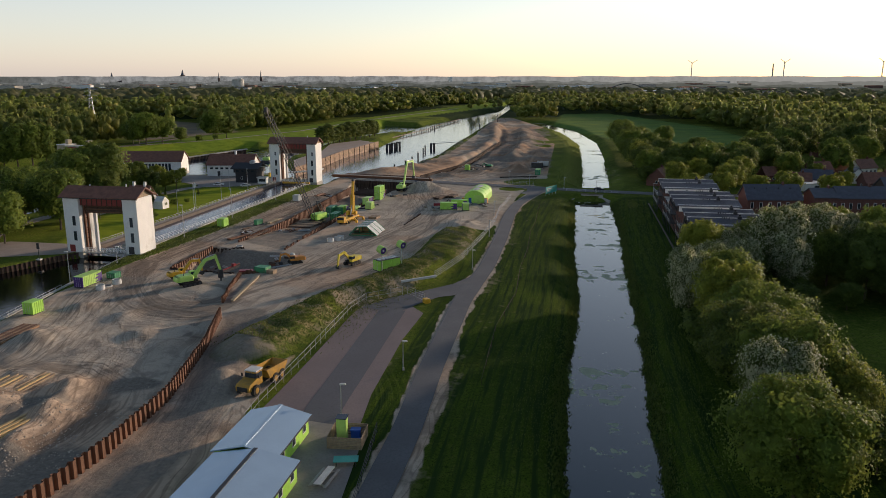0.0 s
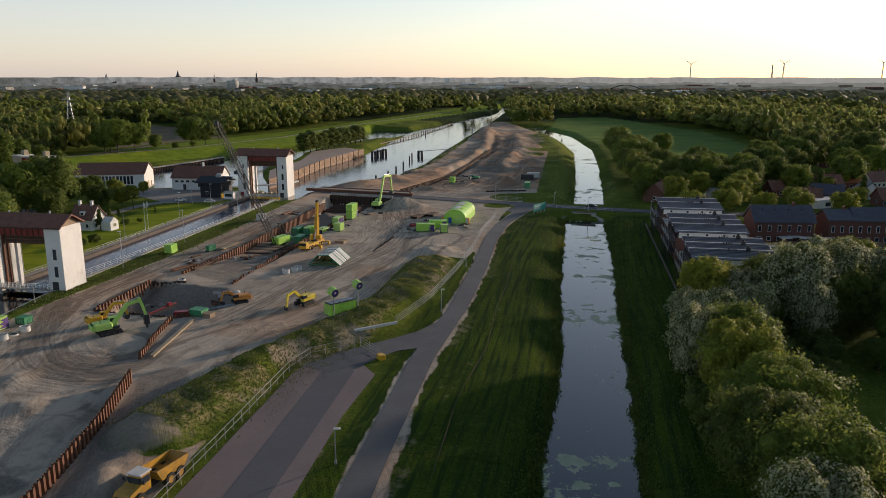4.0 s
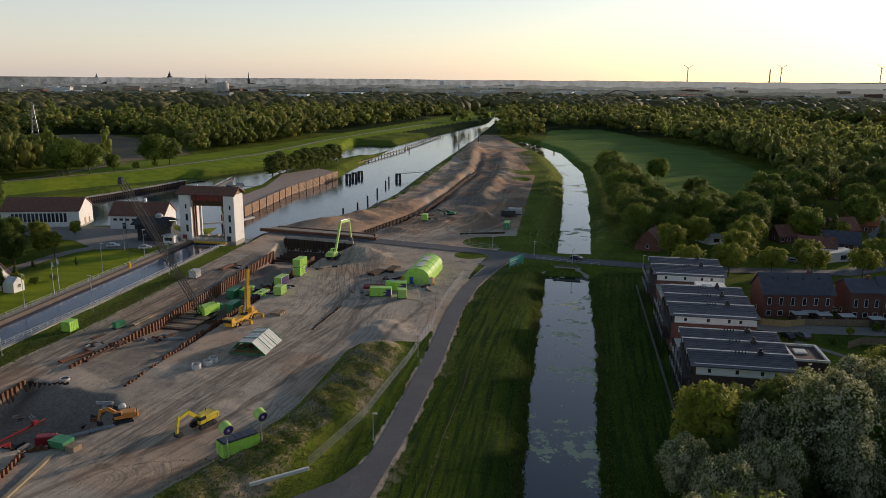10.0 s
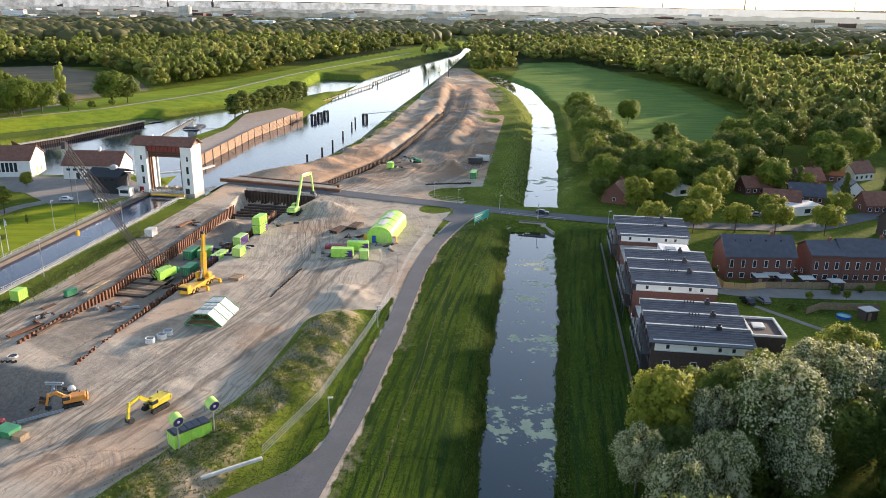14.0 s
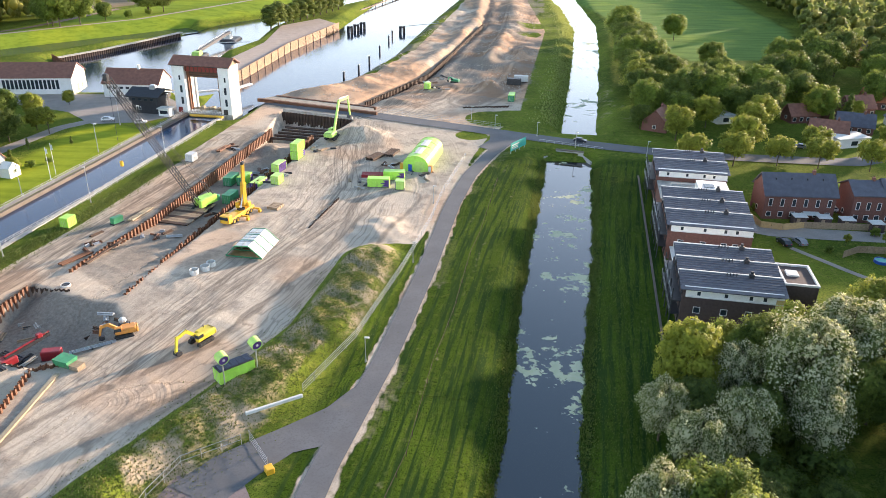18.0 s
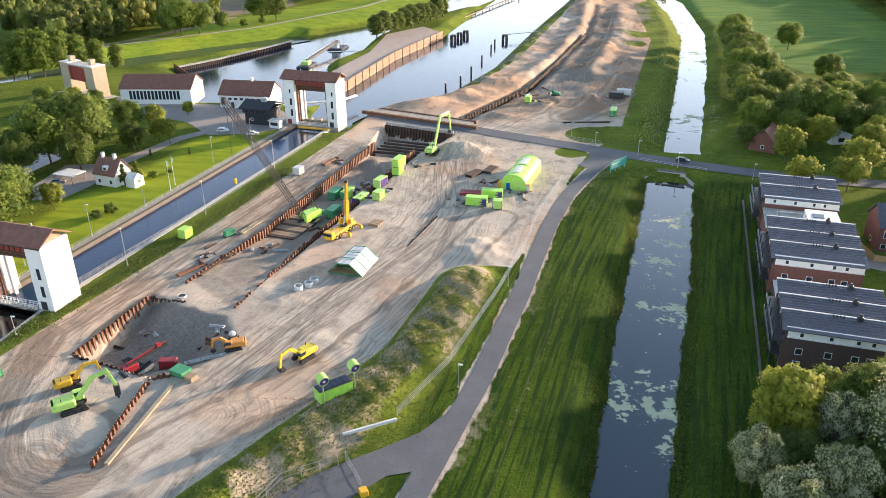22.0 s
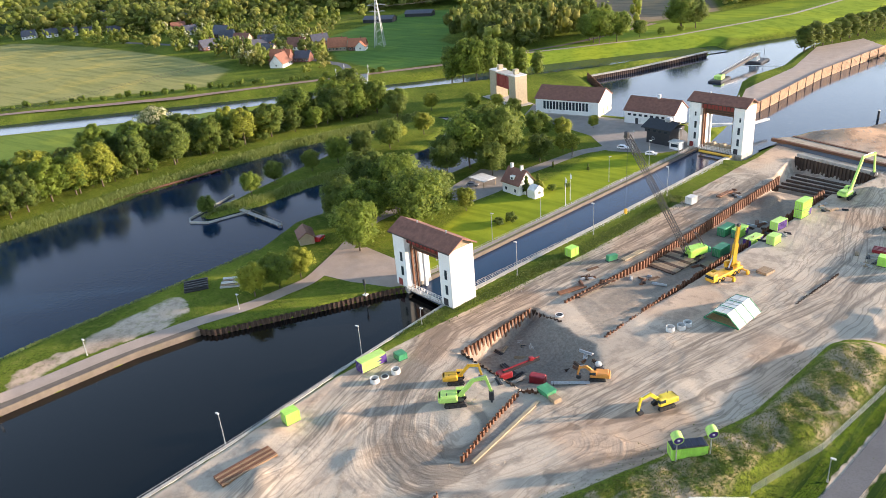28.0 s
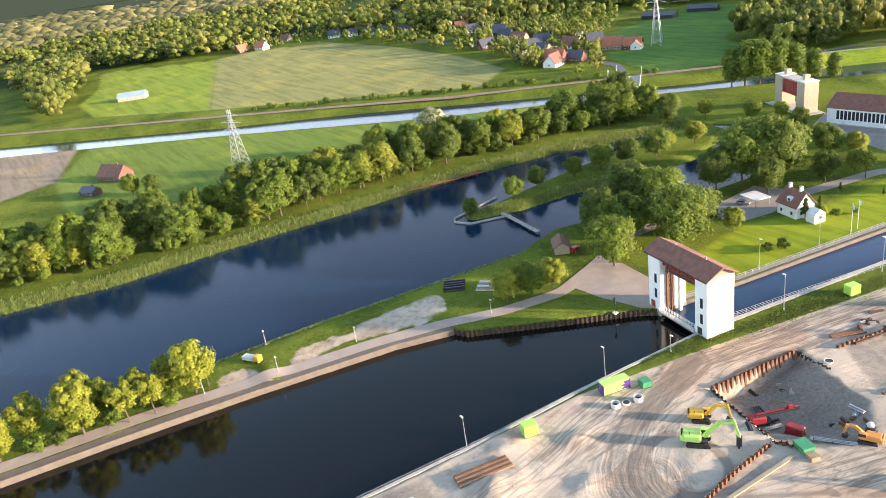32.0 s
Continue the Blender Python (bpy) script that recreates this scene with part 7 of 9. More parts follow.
part("deck", Geo().beam((0, 0, 0.3), (24, -3, 0.3), 1.6, 0.2), CONCRETE, o)
for k in range(6):
    for s in (-0.7, 0.7):
        part("timber_post", Geo().tube((k * 4.6 + 0.5, -k * 0.575 + s, -2), (k * 4.6 + 0.5, -k * 0.575 + s, 0.8), 0.13, 6), TIMBER, o)
for s in (-0.75, 0.75):
    part("rail", Geo().beam((0, s, 1.2), (24, s - 3, 1.2), 0.06, 0.06), TIMBER, o)
wall_line("islet_edge", [(-206, 232), (-201, 209), (-198, 207), (-192, 210), (-187, 224)], -2.5, -0.9, 0.6, CONCRETE, "concrete edge of the islet", shift=0)
o = thing("moored_pontoon", pose(-245.5, 203, NEAR), "long dark red pipe pontoon moored at the reed bank", "pontoon")
for k in range(4):
    part("pipe", Geo().tube((0.2 + k * 0.5, 0, 0.7 + 0.25 * (k % 2)), (10.4 + k * 0.5, 45, 0.7 + 0.25 * (k % 2)), 0.25, 6), RUST if k % 2 else REDM, o)
for k in range(10):
    part("float", Geo().cbox(k * 1.13 - 0.3, k * 4.9, -0.4, k * 1.13 + 2.1, k * 4.9 + 1.2, 0.45, 0.1), STEEL_DARK, o)

# dredger with its discharge boom in the side arm
o = thing("dredger", pose(-109, 462, FAR, 0, 0, -3), "working dredger with a long boom and white wheelhouse", "dredger")
part("hull", Geo().cbox(-3, 0, -0.8, 4, 14, 1.0, 0.5), STEEL_DARK, o)
part("deck_house", Geo().cbox(-1.5, 4, 1.0, 2.5, 9, 2.8, 0.2), LIME_PALE, o, "pale green deck house")
b = part("boom", Geo().beam((0.5, 8, 2.5), (3.0, 52, 5.0), 1.6, 1.4), STEEL_DARK, o)
for k in range(10):
    part("brace", Geo().beam((0.5 + k * 0.25, 8 + k * 4.4, 3.4 + k * 0.25), (0.7 + k * 0.25, 12 + k * 4.4, 4.6 + k * 0.2), 0.2, 0.2), STEEL, b)
part("stern_hull", Geo().cbox(-2, 48, -0.8, 7, 62, 1.2, 0.6), STEEL_DARK, o)
w = part("wheelhouse", Geo().cbox(-0.5, 51, 1.2, 3.5, 56, 5.2, 0.3), WHITE, o, "white wheelhouse")
part("mast", Geo().tube((5.5, 56, 1.2), (5.5, 56, 8), 0.12, 6), STEEL_DARK, o)
part("gangway", Geo().beam((2, 30, 3.0), (26, 34, 3.6), 0.9, 0.3), STEEL, o)
wall_line("gate_footbridge", [(-88, 372), (-66, 383), (-62, 392)], 0.4, 1.0, 1.6, CONCRETE_WHITE, "pale foot bridge behind the far gate", "bridge")

# stacks and small things on the quay
o = thing("steel_pile_stack", pose(-152, 172, 0, 0, 0, 55), "stack of dark steel piles on the grass", "steel stack")
for k in range(9):
    part("steel_pile", Geo().cbox(0, k * 0.75, 0.05 + 0.5 * (k % 2), 6.5, k * 0.75 + 0.6, 0.55 + 0.5 * (k % 2), 0.08), STEEL_DARK, o)
o = thing("pallet_stack", pose(-145.5, 179, 0, 0, 0, 40), "pale stack of boards and pallets beside the piles", "timber stack")
for k in range(7):
    part("board", Geo().box(0, k * 0.9, 0.05, 5.5, k * 0.9 + 0.8, 0.35 + 0.25 * (k % 3)), (CONCRETE, TIMBER, CONCRETE_WHITE)[k % 3], o)


def car(x, y, turn, paint, label):
    o = thing("car", pose(x, y, level(x, y) + 0.1, 0, 0, turn), label, "car", "parked cars")
    b = Geo().extrude_x([(-2.15, 0.32), (2.15, 0.32), (2.2, 0.75), (1.9, 0.92), (1.0, 0.98), (0.45, 1.42), (-1.25, 1.46), (-1.95, 1.0), (-2.2, 0.9)], -0.86, 0.86)
    part("body", b, paint, o)
    part("glasshouse", Geo().extrude_x([(0.86, 1.0), (0.4, 1.38), (-1.2, 1.42), (-1.8, 1.02)], -0.875, 0.875), GLASS, o, "dark glass")
    part("roof", Geo().cbox(-0.72, -1.2, 1.38, 0.72, 0.42, 1.5, 0.04), paint, o)
    for sx in (-0.82, 0.82):
        for sy in (-1.35, 1.35):
            w = part("wheel", Geo().tube((sx - 0.1, sy, 0.32), (sx + 0.1, sy, 0.32), 0.32, 10), RUBBER, o)
            part("rim", Geo().tube((sx - 0.11, sy, 0.32), (sx + 0.11, sy, 0.32), 0.19, 8), STEEL, w)
    for sx in (-0.6, 0.6):
        part("headlight", Geo().cbox(sx - 0.2, 2.12, 0.62, sx + 0.2, 2.2, 0.8, 0.02), CONCRETE_WHITE, o)
        part("tail_light", Geo().cbox(sx - 0.2, -2.22, 0.72, sx + 0.2, -2.16, 0.9, 0.02), CARRED, o)
    return o


car(-99, 334.5, -80, CARWHITE, "white hatchback parked on the lock yard")
car(-86.5, 332, -75, CARWHITE, "white estate car beside the lock")
car(-128, 275.5, -70, CARGREY, "silver car parked beside the house")
car(-144, 216, 20, CARRED, "red car parked beside the harbour hut")
car(66, 320, -110, CARDARK, "dark car driving over the culvert road")
car(103, 240, 10, CARDARK, "dark car parked on the estate street")
car(107, 240.5, 10, CARGREY, "grey car parked on the estate street")
car(124, 262, 80, CARWHITE, "white car behind the terraced houses")
car(139, 318, 60, CARGREY, "grey car parked under street trees")
car(150, 322, 60, CARDARK, "dark car parked under street trees")
o = thing("quay_truck", pose(-158, 115, 0, 0, 0, -60), "small yellow service truck parked on the gravel", "truck")
part("cab", Geo().cbox(-0.95, 1.2, 0.5, 0.95, 2.9, 2.2, 0.2), YELLOW, o)
part("load_bed", Geo().cbox(-1.0, -2.8, 0.7, 1.0, 1.1, 1.6, 0.08), CONCRETE_WHITE, o)
for sx in (-0.85, 0.85):
    for sy in (-1.8, 2.0):
        part("wheel", Geo().tube((sx - 0.13, sy, 0.4), (sx + 0.13, sy, 0.4), 0.4, 10), RUBBER, o)

# ---- building site ----
def at(x, y, turn=0, up=0.0):
    return pose(x, y, level(x, y) + up, 0, 0, turn)


def container(x, y, turn, length, paint, end_paint, label, roof=None, up=0.05, height=2.6, door=True):
    """Corrugated steel container with corner castings, ribs and doors; its long side runs along local x."""
    o = thing("container", at(x, y, turn, up), label, "container", "site containers")
    w = 2.44
    part("wall_shell", Geo().box(0.06, 0.06, 0.1, length - 0.06, w - 0.06, height - 0.08), paint, o)
    part("roof", Geo().cbox(0, 0, height - 0.1, length, w, height, 0.03), roof or paint, o)
    part("floor_frame", Geo().box(0, 0, 0, length, w, 0.14), STEEL_DARK, o)
    n = int(length / 0.56)
    for side in (0, 1):
        g = Geo()
        for k in range(n):
            x0 = 0.15 + k * (length - 0.3) / n
            y0 = -0.0 if side == 0 else w - 0.06
            g.box(x0, y0, 0.14, x0 + 0.28, y0 + 0.06, height - 0.1)
        part("side_ribs", g, paint, o)
    for xx in (0, length - 0.14):
        for yy in (0, w - 0.14):
            part("corner_post", Geo().box(xx, yy, 0.1, xx + 0.14, yy + 0.14, height - 0.06), end_paint, o)
    d = part("end_panel", Geo().box(-0.02, 0.14, 0.14, 0.06, w - 0.14, height - 0.12), end_paint, o)
    if door:
        for yy in (0.7, 1.2, 1.75):
            part("lock_bar", Geo().tube((-0.05, yy, 0.2), (-0.05, yy, height - 0.2), 0.03, 5), STEEL, d)
    return o


def flash(o, length, side, paint, height=2.6):
    """The jagged painted blaze on a container's side."""
    y = -0.012 if side == 0 else 2.445
    z = [(length * 0.62, 0.4), (length * 0.99, 0.2), (length * 0.99, height - 0.3), (length * 0.7, height * 0.82), (length * 0.82, height * 0.62), (length * 0.58, height * 0.5), (length * 0.8, height * 0.36)]
    g = Geo()
    g.add([(a, y, b) for a, b in z] + [(a, y + (0.01 if side else -0.01), b) for a, b in z], [tuple(range(7)), tuple(range(13, 6, -1))])
    part("blaze", g, paint, o, "purple painted blaze")


c = container(-82.6, 168.8, 76, 6.6, LIME_PALE, PURPLE, "white and lime green container with a purple end", LIME_PALE)
flash(c, 6.6, 0, PURPLE)
container(-82.5, 146.8, 76, 3.0, LIME, LIME, "small bright green site container near the basin", LIME)
container(-78.6, 176.6, 72, 2.2, GREEN_DARK, GREEN_DARK, "small green tool box beside the container", GREEN_DARK, height=1.5)
container(-70.5, 241, 76, 3.0, LIME, LIME, "small bright green container beside the lock fence", LIME)
container(-55.8, 291.5, 76, 3.0, CONCRETE_WHITE, CONCRETE_WHITE, "small white site cabin beside the lock", CONCRETE_WHITE, height=2.4)
for x, y, t, L, p, e, lab in ((-32, 273, 74, 6, LIME_PALE, PURPLE, "lime green container with purple end by the pit"), (-28, 283.5, 74, 5, PURPLE, LIME_PALE, "purple container with pale green roof by the pit"), (-24.5, 295, 76, 5.5, LIME, LIME, "tall lime green double container"), (-26, 273.5, 76, 3.4, LIME_PALE, LIME_PALE, "pale green small container"),
                              (-37.5, 264.5, 78, 5, GREEN_DARK, GREEN_DARK, "dark green skip container in the pit"), (-41, 278.5, 78, 5.5, GREEN_DARK, GREEN_DARK, "dark green container in the pit"), (-37.2, 279, 78, 5.5, LIME, GREEN_DARK, "light green container in the pit"),
                              (-1, 273.4, -2, 6.1, LIME, LIME, "lime green container before the hall"), (3.0, 279.5, -2, 6.1, LIME, LIME, "second lime green container before the hall"), (6.9, 271.6, -2, 2.6, LIME_PALE, PURPLE, "small container with a purple side"),
                              (47.5, 372, 80, 6.1, LIME, GREEN_DARK, "lime green container beyond the road"), (13.5, 389, 80, 3.0, LIME, LIME, "small lime green cabin on the far site"), (46.5, 401, -10, 6.1, STEEL_DARK, STEEL_DARK, "black container with a pale roof"), (50, 406, -10, 6.1, CONCRETE_WHITE, STEEL, "white container on the far site")):
    c = container(x, y, t, L, p, e, lab, LIME_PALE if p in (PURPLE, LIME_PALE) else p)
    if p in (LIME, LIME_PALE) and L > 4:
        flash(c, L, 0, PURPLE)
container(-24.5, 295, 76, 5.5, LIME, LIME, "upper lime green container of the stack", LIME, up=2.7)
c = container(-80.4, 117.5, 70, 1.5, CONCRETE_WHITE, STEEL, "small pale meter cabinet on the sand", CONCRETE_WHITE, height=1.3)

# fan house on the bank: container with solar roof and two spray fans on masts
o = container(-15.0, 174.5, 42, 6.3, LIME, LIME, "lime green container with solar panels and two fans on masts", STEEL_DARK)
flash(o, 6.3, 1, PURPLE)
for k in range(5):
    part("solar_panel", Geo().box(0.3 + k * 1.15, 0.2, 2.62, 1.35 + k * 1.15, 2.25, 2.68), SOLAR, o)
for xx, h in ((0.6, 5.2), (6.6, 5.6)):
    m = part("mast", Geo().tube((xx, -0.2, 0), (xx, -0.2, h - 0.9), 0.12, 8), STEEL, o)
    part("fan_drum", Geo().pipe((xx, 0.6, h + 0.2), (xx, -0.9, h - 0.1), 0.95, 0.12, 18), LIME_PALE, m, "white and lime green drum")
    part("fan_face", Geo().tube((xx, -0.6, h - 0.04), (xx, -0.82, h - 0.08), 0.84, 18), PURPLE, m, "purple fan face")
    part("hub", Geo().tube((xx, -0.8, h - 0.06), (xx, -0.96, h - 0.1), 0.22, 10), CONCRETE_WHITE, m)

# arched green hall
o = thing("site_hall", at(8.2, 288.0, -12), "lime green arched storage hall with roof lights", "hall")
prof = [(0.0, 0), (0.0, 2.2)] + [(3.8 - 3.8 * math.cos(math.pi * k / 10), 2.2 + 2.7 * math.sin(math.pi * k / 10)) for k in range(1, 10)] + [(7.6, 2.2), (7.6, 0)]
part("shell", Geo().extrude_x(prof, 0, 20, pose(7.6, 0, 0, 0, 0, 90)), LIME, o)
for k in range(2):
    part("roof_light", Geo().extrude_x([(2.7, 4.88), (3.8, 4.98), (4.9, 4.88), (4.9, 4.94), (3.8, 5.04), (2.7, 4.94)], 2.5 + k * 8, 8.5 + k * 8, pose(7.6, 0, 0, 0, 0, 90)), CONCRETE_WHITE, o)
part("hall_door", Geo().box(1.6, -0.06, 0, 2.7, 0.02, 2.2), BLUE, o, "blue door")
part("gate", Geo().box(3.6, -0.05, 0, 6.6, 0.02, 3.2), LIME_PALE, o)
for yy in (0.0, 5, 10, 15, 19.8):
    g = Geo()
    for (a, b), (c2, d2) in zip(prof[1:], prof[2:-1]):
        g.beam((7.6 - a, yy, b + 0.03), (7.6 - c2, yy, d2 + 0.03), 0.12, 0.1)
    part("rib", g, LIME, o)
o = thing("portable_toilet", at(15.6, 286.6, -19), "orange portable toilet beside the hall", "toilet")
part("body", Geo().cbox(0, 0, 0, 1.2, 1.2, 2.2, 0.08), ORANGE, o)
part("door", Geo().box(0.15, -0.03, 0.15, 1.05, 0.0, 2.0), CONCRETE_WHITE, o)
o = thing("yellow_cabinet", at(7.2, 289, -19), "yellow power cabinet beside the hall", "cabinet")
part("body", Geo().cbox(0, 0, 0, 1.5, 1.2, 2.1, 0.08), YELLOW, o)
part("door", Geo().box(0.1, -0.03, 0.2, 1.4, 0.0, 1.9), YELLOW, o)

# white roof shell on green trusses, standing on the sand
o = thing("shelter_roof", at(-29.8, 227.8, -10), "white roof shell with green trusses standing on the ground", "shelter")
SHELL = [(1.2, 0.25), (3.6, 2.75), (6.8, 2.95), (9.9, 0.25)]
for k, (p, q) in enumerate(zip(SHELL, SHELL[1:])):
    g = Geo().add([(p[0], 0, p[1]), (q[0], 0, q[1]), (q[0], 10, q[1]), (p[0], 10, p[1]), (p[0], 0, p[1] + 0.1), (q[0], 0, q[1] + 0.1), (q[0], 10, q[1] + 0.1), (p[0], 10, p[1] + 0.1)], [(3, 2, 1, 0), (4, 5, 6, 7), (0, 1, 5, 4), (1, 2, 6, 5), (2, 3, 7, 6), (3, 0, 4, 7)])
    sheet_part = part("roof_sheet", g, CANVAS, o, ("white side sheet", "pale translucent top sheet", "white side sheet")[k])
    for n in range(1, 4):
        part("batten", Geo().beam((p[0], n * 2.5, p[1] + 0.13), (q[0], n * 2.5, q[1] + 0.13), 0.1, 0.06), CONCRETE if k == 1 else CONCRETE_WHITE, sheet_part)
    if k == 1:
        part("batten", Geo().beam(((p[0] + q[0]) / 2, 0, (p[1] + q[1]) / 2 + 0.13), ((p[0] + q[0]) / 2, 10, (p[1] + q[1]) / 2 + 0.13), 0.1, 0.06), CONCRETE, sheet_part)
for yy in (-0.1, 3.3, 6.6, 10.1):
    t = Geo()
    for p, q in list(zip(SHELL, SHELL[1:])) + [((1.2, 0.2), (9.9, 0.2))] + ([((3.6, 0.2), (3.6, 2.7)), ((6.8, 0.2), (6.8, 2.9))] if 0 < yy < 10 else []):
        t.beam((p[0], yy, p[1] + 0.06), (q[0], yy, q[1] + 0.06), 0.2, 0.22)
    part("truss", t, GREEN_DARK, o, "green painted truss")
part("timber_back", Geo().add([(1.6, 7.0, 0.3), (9.4, 7.0, 0.3), (6.7, 7.0, 2.8), (3.7, 7.0, 2.6), (1.6, 7.1, 0.3), (9.4, 7.1, 0.3), (6.7, 7.1, 2.8), (3.7, 7.1, 2.6)], [(0, 1, 2, 3), (7, 6, 5, 4), (0, 4, 5, 1), (1, 5, 6, 2), (2, 6, 7, 3), (3, 7, 4, 0)]), TIMBER_LIGHT, o, "timber boarded back wall")
part("timber_floor", Geo().box(1.8, 0.3, 0.02, 9.2, 7.0, 0.14), TIMBER_LIGHT, o, "timber floor boards")


def ring(x, y, r=1.0, h=1.1, lab="white concrete manhole ring with a dark inside"):
    o = thing("manhole_ring", at(x, y), lab, "concrete ring", "manhole rings")
    part("ring", Geo().pipe((0, 0, 0), (0, 0, h), r, 0.14, 18), CONCRETE_WHITE, o)
    part("floor", Geo().tube((0, 0, 0.02), (0, 0, 0.3), r - 0.16, 14), STEEL_DARK, o)


for x, y in ((-78.3, 168), (-76.6, 173), (-33, 218.4), (-31.2, 220.4), (-30.6, 222.6)):
    ring(x, y)
ring(-77.6, 170.5, 0.9, 0.3, "low ring with a dark coil of hose")
ring(-58, 212, 1.0, 0.4, "coil of black hose in the pit")
# beams, stacks and pipes
o = thing("beam_stack", at(-79.5, 128.5, 80), "stack of rusty steel beams on the sand", "steel stack")
for k in range(6):
    b = Geo()
    y0 = k * 0.62
    b.box(0, y0, 0.05, 11.5, y0 + 0.5, 0.12).box(0, y0, 0.5, 11.5, y0 + 0.5, 0.57).box(0, y0 + 0.2, 0.12, 11.5, y0 + 0.3, 0.5)
    part("steel_beam", b, RUST if k % 2 else PILE_BROWN, o)
o = thing("plank_stack", at(-58, 92, 70), "stack of pale timber planks on the sand", "timber stack")
for k in range(7):
    part("plank", Geo().box(0, k * 0.45, 0.05 + 0.2 * (k % 2), 9 - (k % 3), k * 0.45 + 0.4, 0.25 + 0.2 * (k % 2)), TIMBER_LIGHT, o)
for px, py, n in ((-63.6, 112.5, 5), (-66.8, 110.3, 6)):
    o = thing("plank_stack", at(px, py, 78), "low stack of pale timber beams on the sand", "timber stack")
    for k in range(n):
        part("plank", Geo().box(-4, k * 0.5, 0.05 + 0.22 * (k % 2), 3.5 - (k % 3) * 0.4, k * 0.5 + 0.42, 0.3 + 0.22 * (k % 2)), TIMBER_LIGHT if k % 3 else TIMBER, o)
o = thing("yellow_beam", at(-45.2, 158, 88), "long pale yellow steel beam lying on the sand", "steel beam")
part("beam", Geo().cbox(0, 0, 0.1, 22, 0.55, 0.5, 0.06), COPING, o)
part("flange", Geo().box(0, -0.1, 0.5, 22, 0.65, 0.56), COPING, o)
o = thing("waste_skip", at(-46.5, 182.6, -20), "small green and brown skip at the row of piles", "skip")
part("body", Geo().extrude_x([(0, 0.2), (2.0, 0.2), (2.3, 1.6), (-0.3, 1.6)], 0, 3.2), GREEN_DARK, o)
part("planks", Geo().box(3.3, 0, 0, 5.2, 1.8, 1.0), TIMBER, o)
for x, y, t, L, m, lab in ((-58, 222, 76, 14, RUST_DARK, "dark steel pipes beside the pit"), (-57, 246, 76, 9, COPING, "pale yellow steel pipe beside the pit"), (-63, 221, 60, 8, RUST, "rusty beams on the lock side of the pit"), (-50, 300, 76, 7, RUST, "rusty beams on the gravel"), (-18.5, 179, 40, 0.1, STEEL, "short steel pin"), (-62, 192, -25, 9, STEEL_DARK, "dark strut across the pit"), (-27, 231, 40, 3, TIMBER, "timber baulks beside the shelter")):
    if L < 1:
        continue
    o = thing("pipe_stack", at(x, y, t), lab, "pipes")
    for k in range(3):
        part("pipe", Geo().tube((0, k * 0.55, 0.3), (L - 0.4 * k, k * 0.55, 0.3), 0.24, 8), m, o)
o = thing("white_barrier", at(-9.5, 168.2, 32), "white concrete kerb piece lying on the verge", "kerb")
part("kerb", Geo().cbox(0, 0, 0, 9.5, 0.5, 0.5, 0.08), CONCRETE_WHITE, o)
o = thing("road_gate", at(-8, 164, -56), "steel mesh gate across the car park entry", "gate")
for xx in (0, 3.6, 7.2):
    part("post", Geo().tube((xx, 0, 0), (xx, 0, 2.0), 0.07, 6), STEEL, o)
for zz in (0.3, 0.9, 1.4, 1.9):
    part("rail", Geo().beam((0, 0, zz), (7.2, 0, zz), 0.04, 0.05), STEEL, o)
part("foot_block", Geo().cbox(7.4, -0.7, 0, 8.8, 0.5, 1.0, 0.08), YELLOW, o, "yellow ballast block")


# ---- machines ----
def tracks(o, length, gauge, w, h):
    for s in (-1, 1):
        prof = [(-length / 2, h * 0.45), (-length / 2 + h * 0.35, 0), (length / 2 - h * 0.35, 0), (length / 2, h * 0.45), (length / 2 - h * 0.3, h), (-length / 2 + h * 0.3, h)]
        t = part("track", Geo().extrude_x([(y, z) for y, z in prof], s * gauge / 2 - w / 2, s * gauge / 2 + w / 2), RUBBER, o, "steel crawler track caked with mud")
        for k in range(4):
            yy = -length / 2 + h * 0.6 + k * (length - h * 1.2) / 3
            part("roller", Geo().tube((s * gauge / 2 - w / 2 - 0.04, yy, h * 0.45), (s * gauge / 2 + w / 2 + 0.04, yy, h * 0.45), h * 0.3, 8), STEEL_DARK, t)
    part("undercarriage", Geo().box(-gauge / 2, -length * 0.25, h * 0.4, gauge / 2, length * 0.25, h), STEEL_DARK, o)


def excavator(x, y, turn, paint, label, s=1.0, boom=(3.4, 5.2, 6.6, 3.4), tip=(7.6, 0.6), up=0.0, tool="bucket", weight=None):
    """Crawler excavator. boom: reach and height of the bend and of the boom's end; tip: of the bucket pin."""
    o = thing("excavator", at(x, y, turn, up) @ Matrix.Scale(s, 4), label, "excavator", "excavators")
    tracks(o, 4.4, 2.6, 0.7, 1.0)
    part("slew_ring", Geo().tube((0, 0, 1.0), (0, 0, 1.25), 0.9, 14), STEEL_DARK, o)
    part("engine_cover", Geo().cbox(-1.4, -2.9, 1.25, 1.4, 0.5, 2.5, 0.25), paint, o)
    part("counterweight", Geo().cbox(-1.4, -3.3, 1.25, 1.4, -2.5, 2.35, 0.3), weight or paint, o)
    c = part("cab", Geo().cbox(-1.4, 0.2, 1.25, -0.4, 1.9, 3.0, 0.15), paint, o)
    part("cab_glass", Geo().cbox(-1.43, 0.35, 2.0, -0.37, 1.93, 2.85, 0.1), GLASS, c, "dark cab glass")
    part("exhaust", Geo().tube((0.8, -1.6, 2.5), (0.8, -1.6, 3.1), 0.08, 6), STEEL_DARK, o)
    part("catwalk", Geo().box(0.6, 0.5, 1.3, 1.4, 1.7, 1.6), STEEL_DARK, o)
    (a, b, c2, d), (e, f) = boom, tip
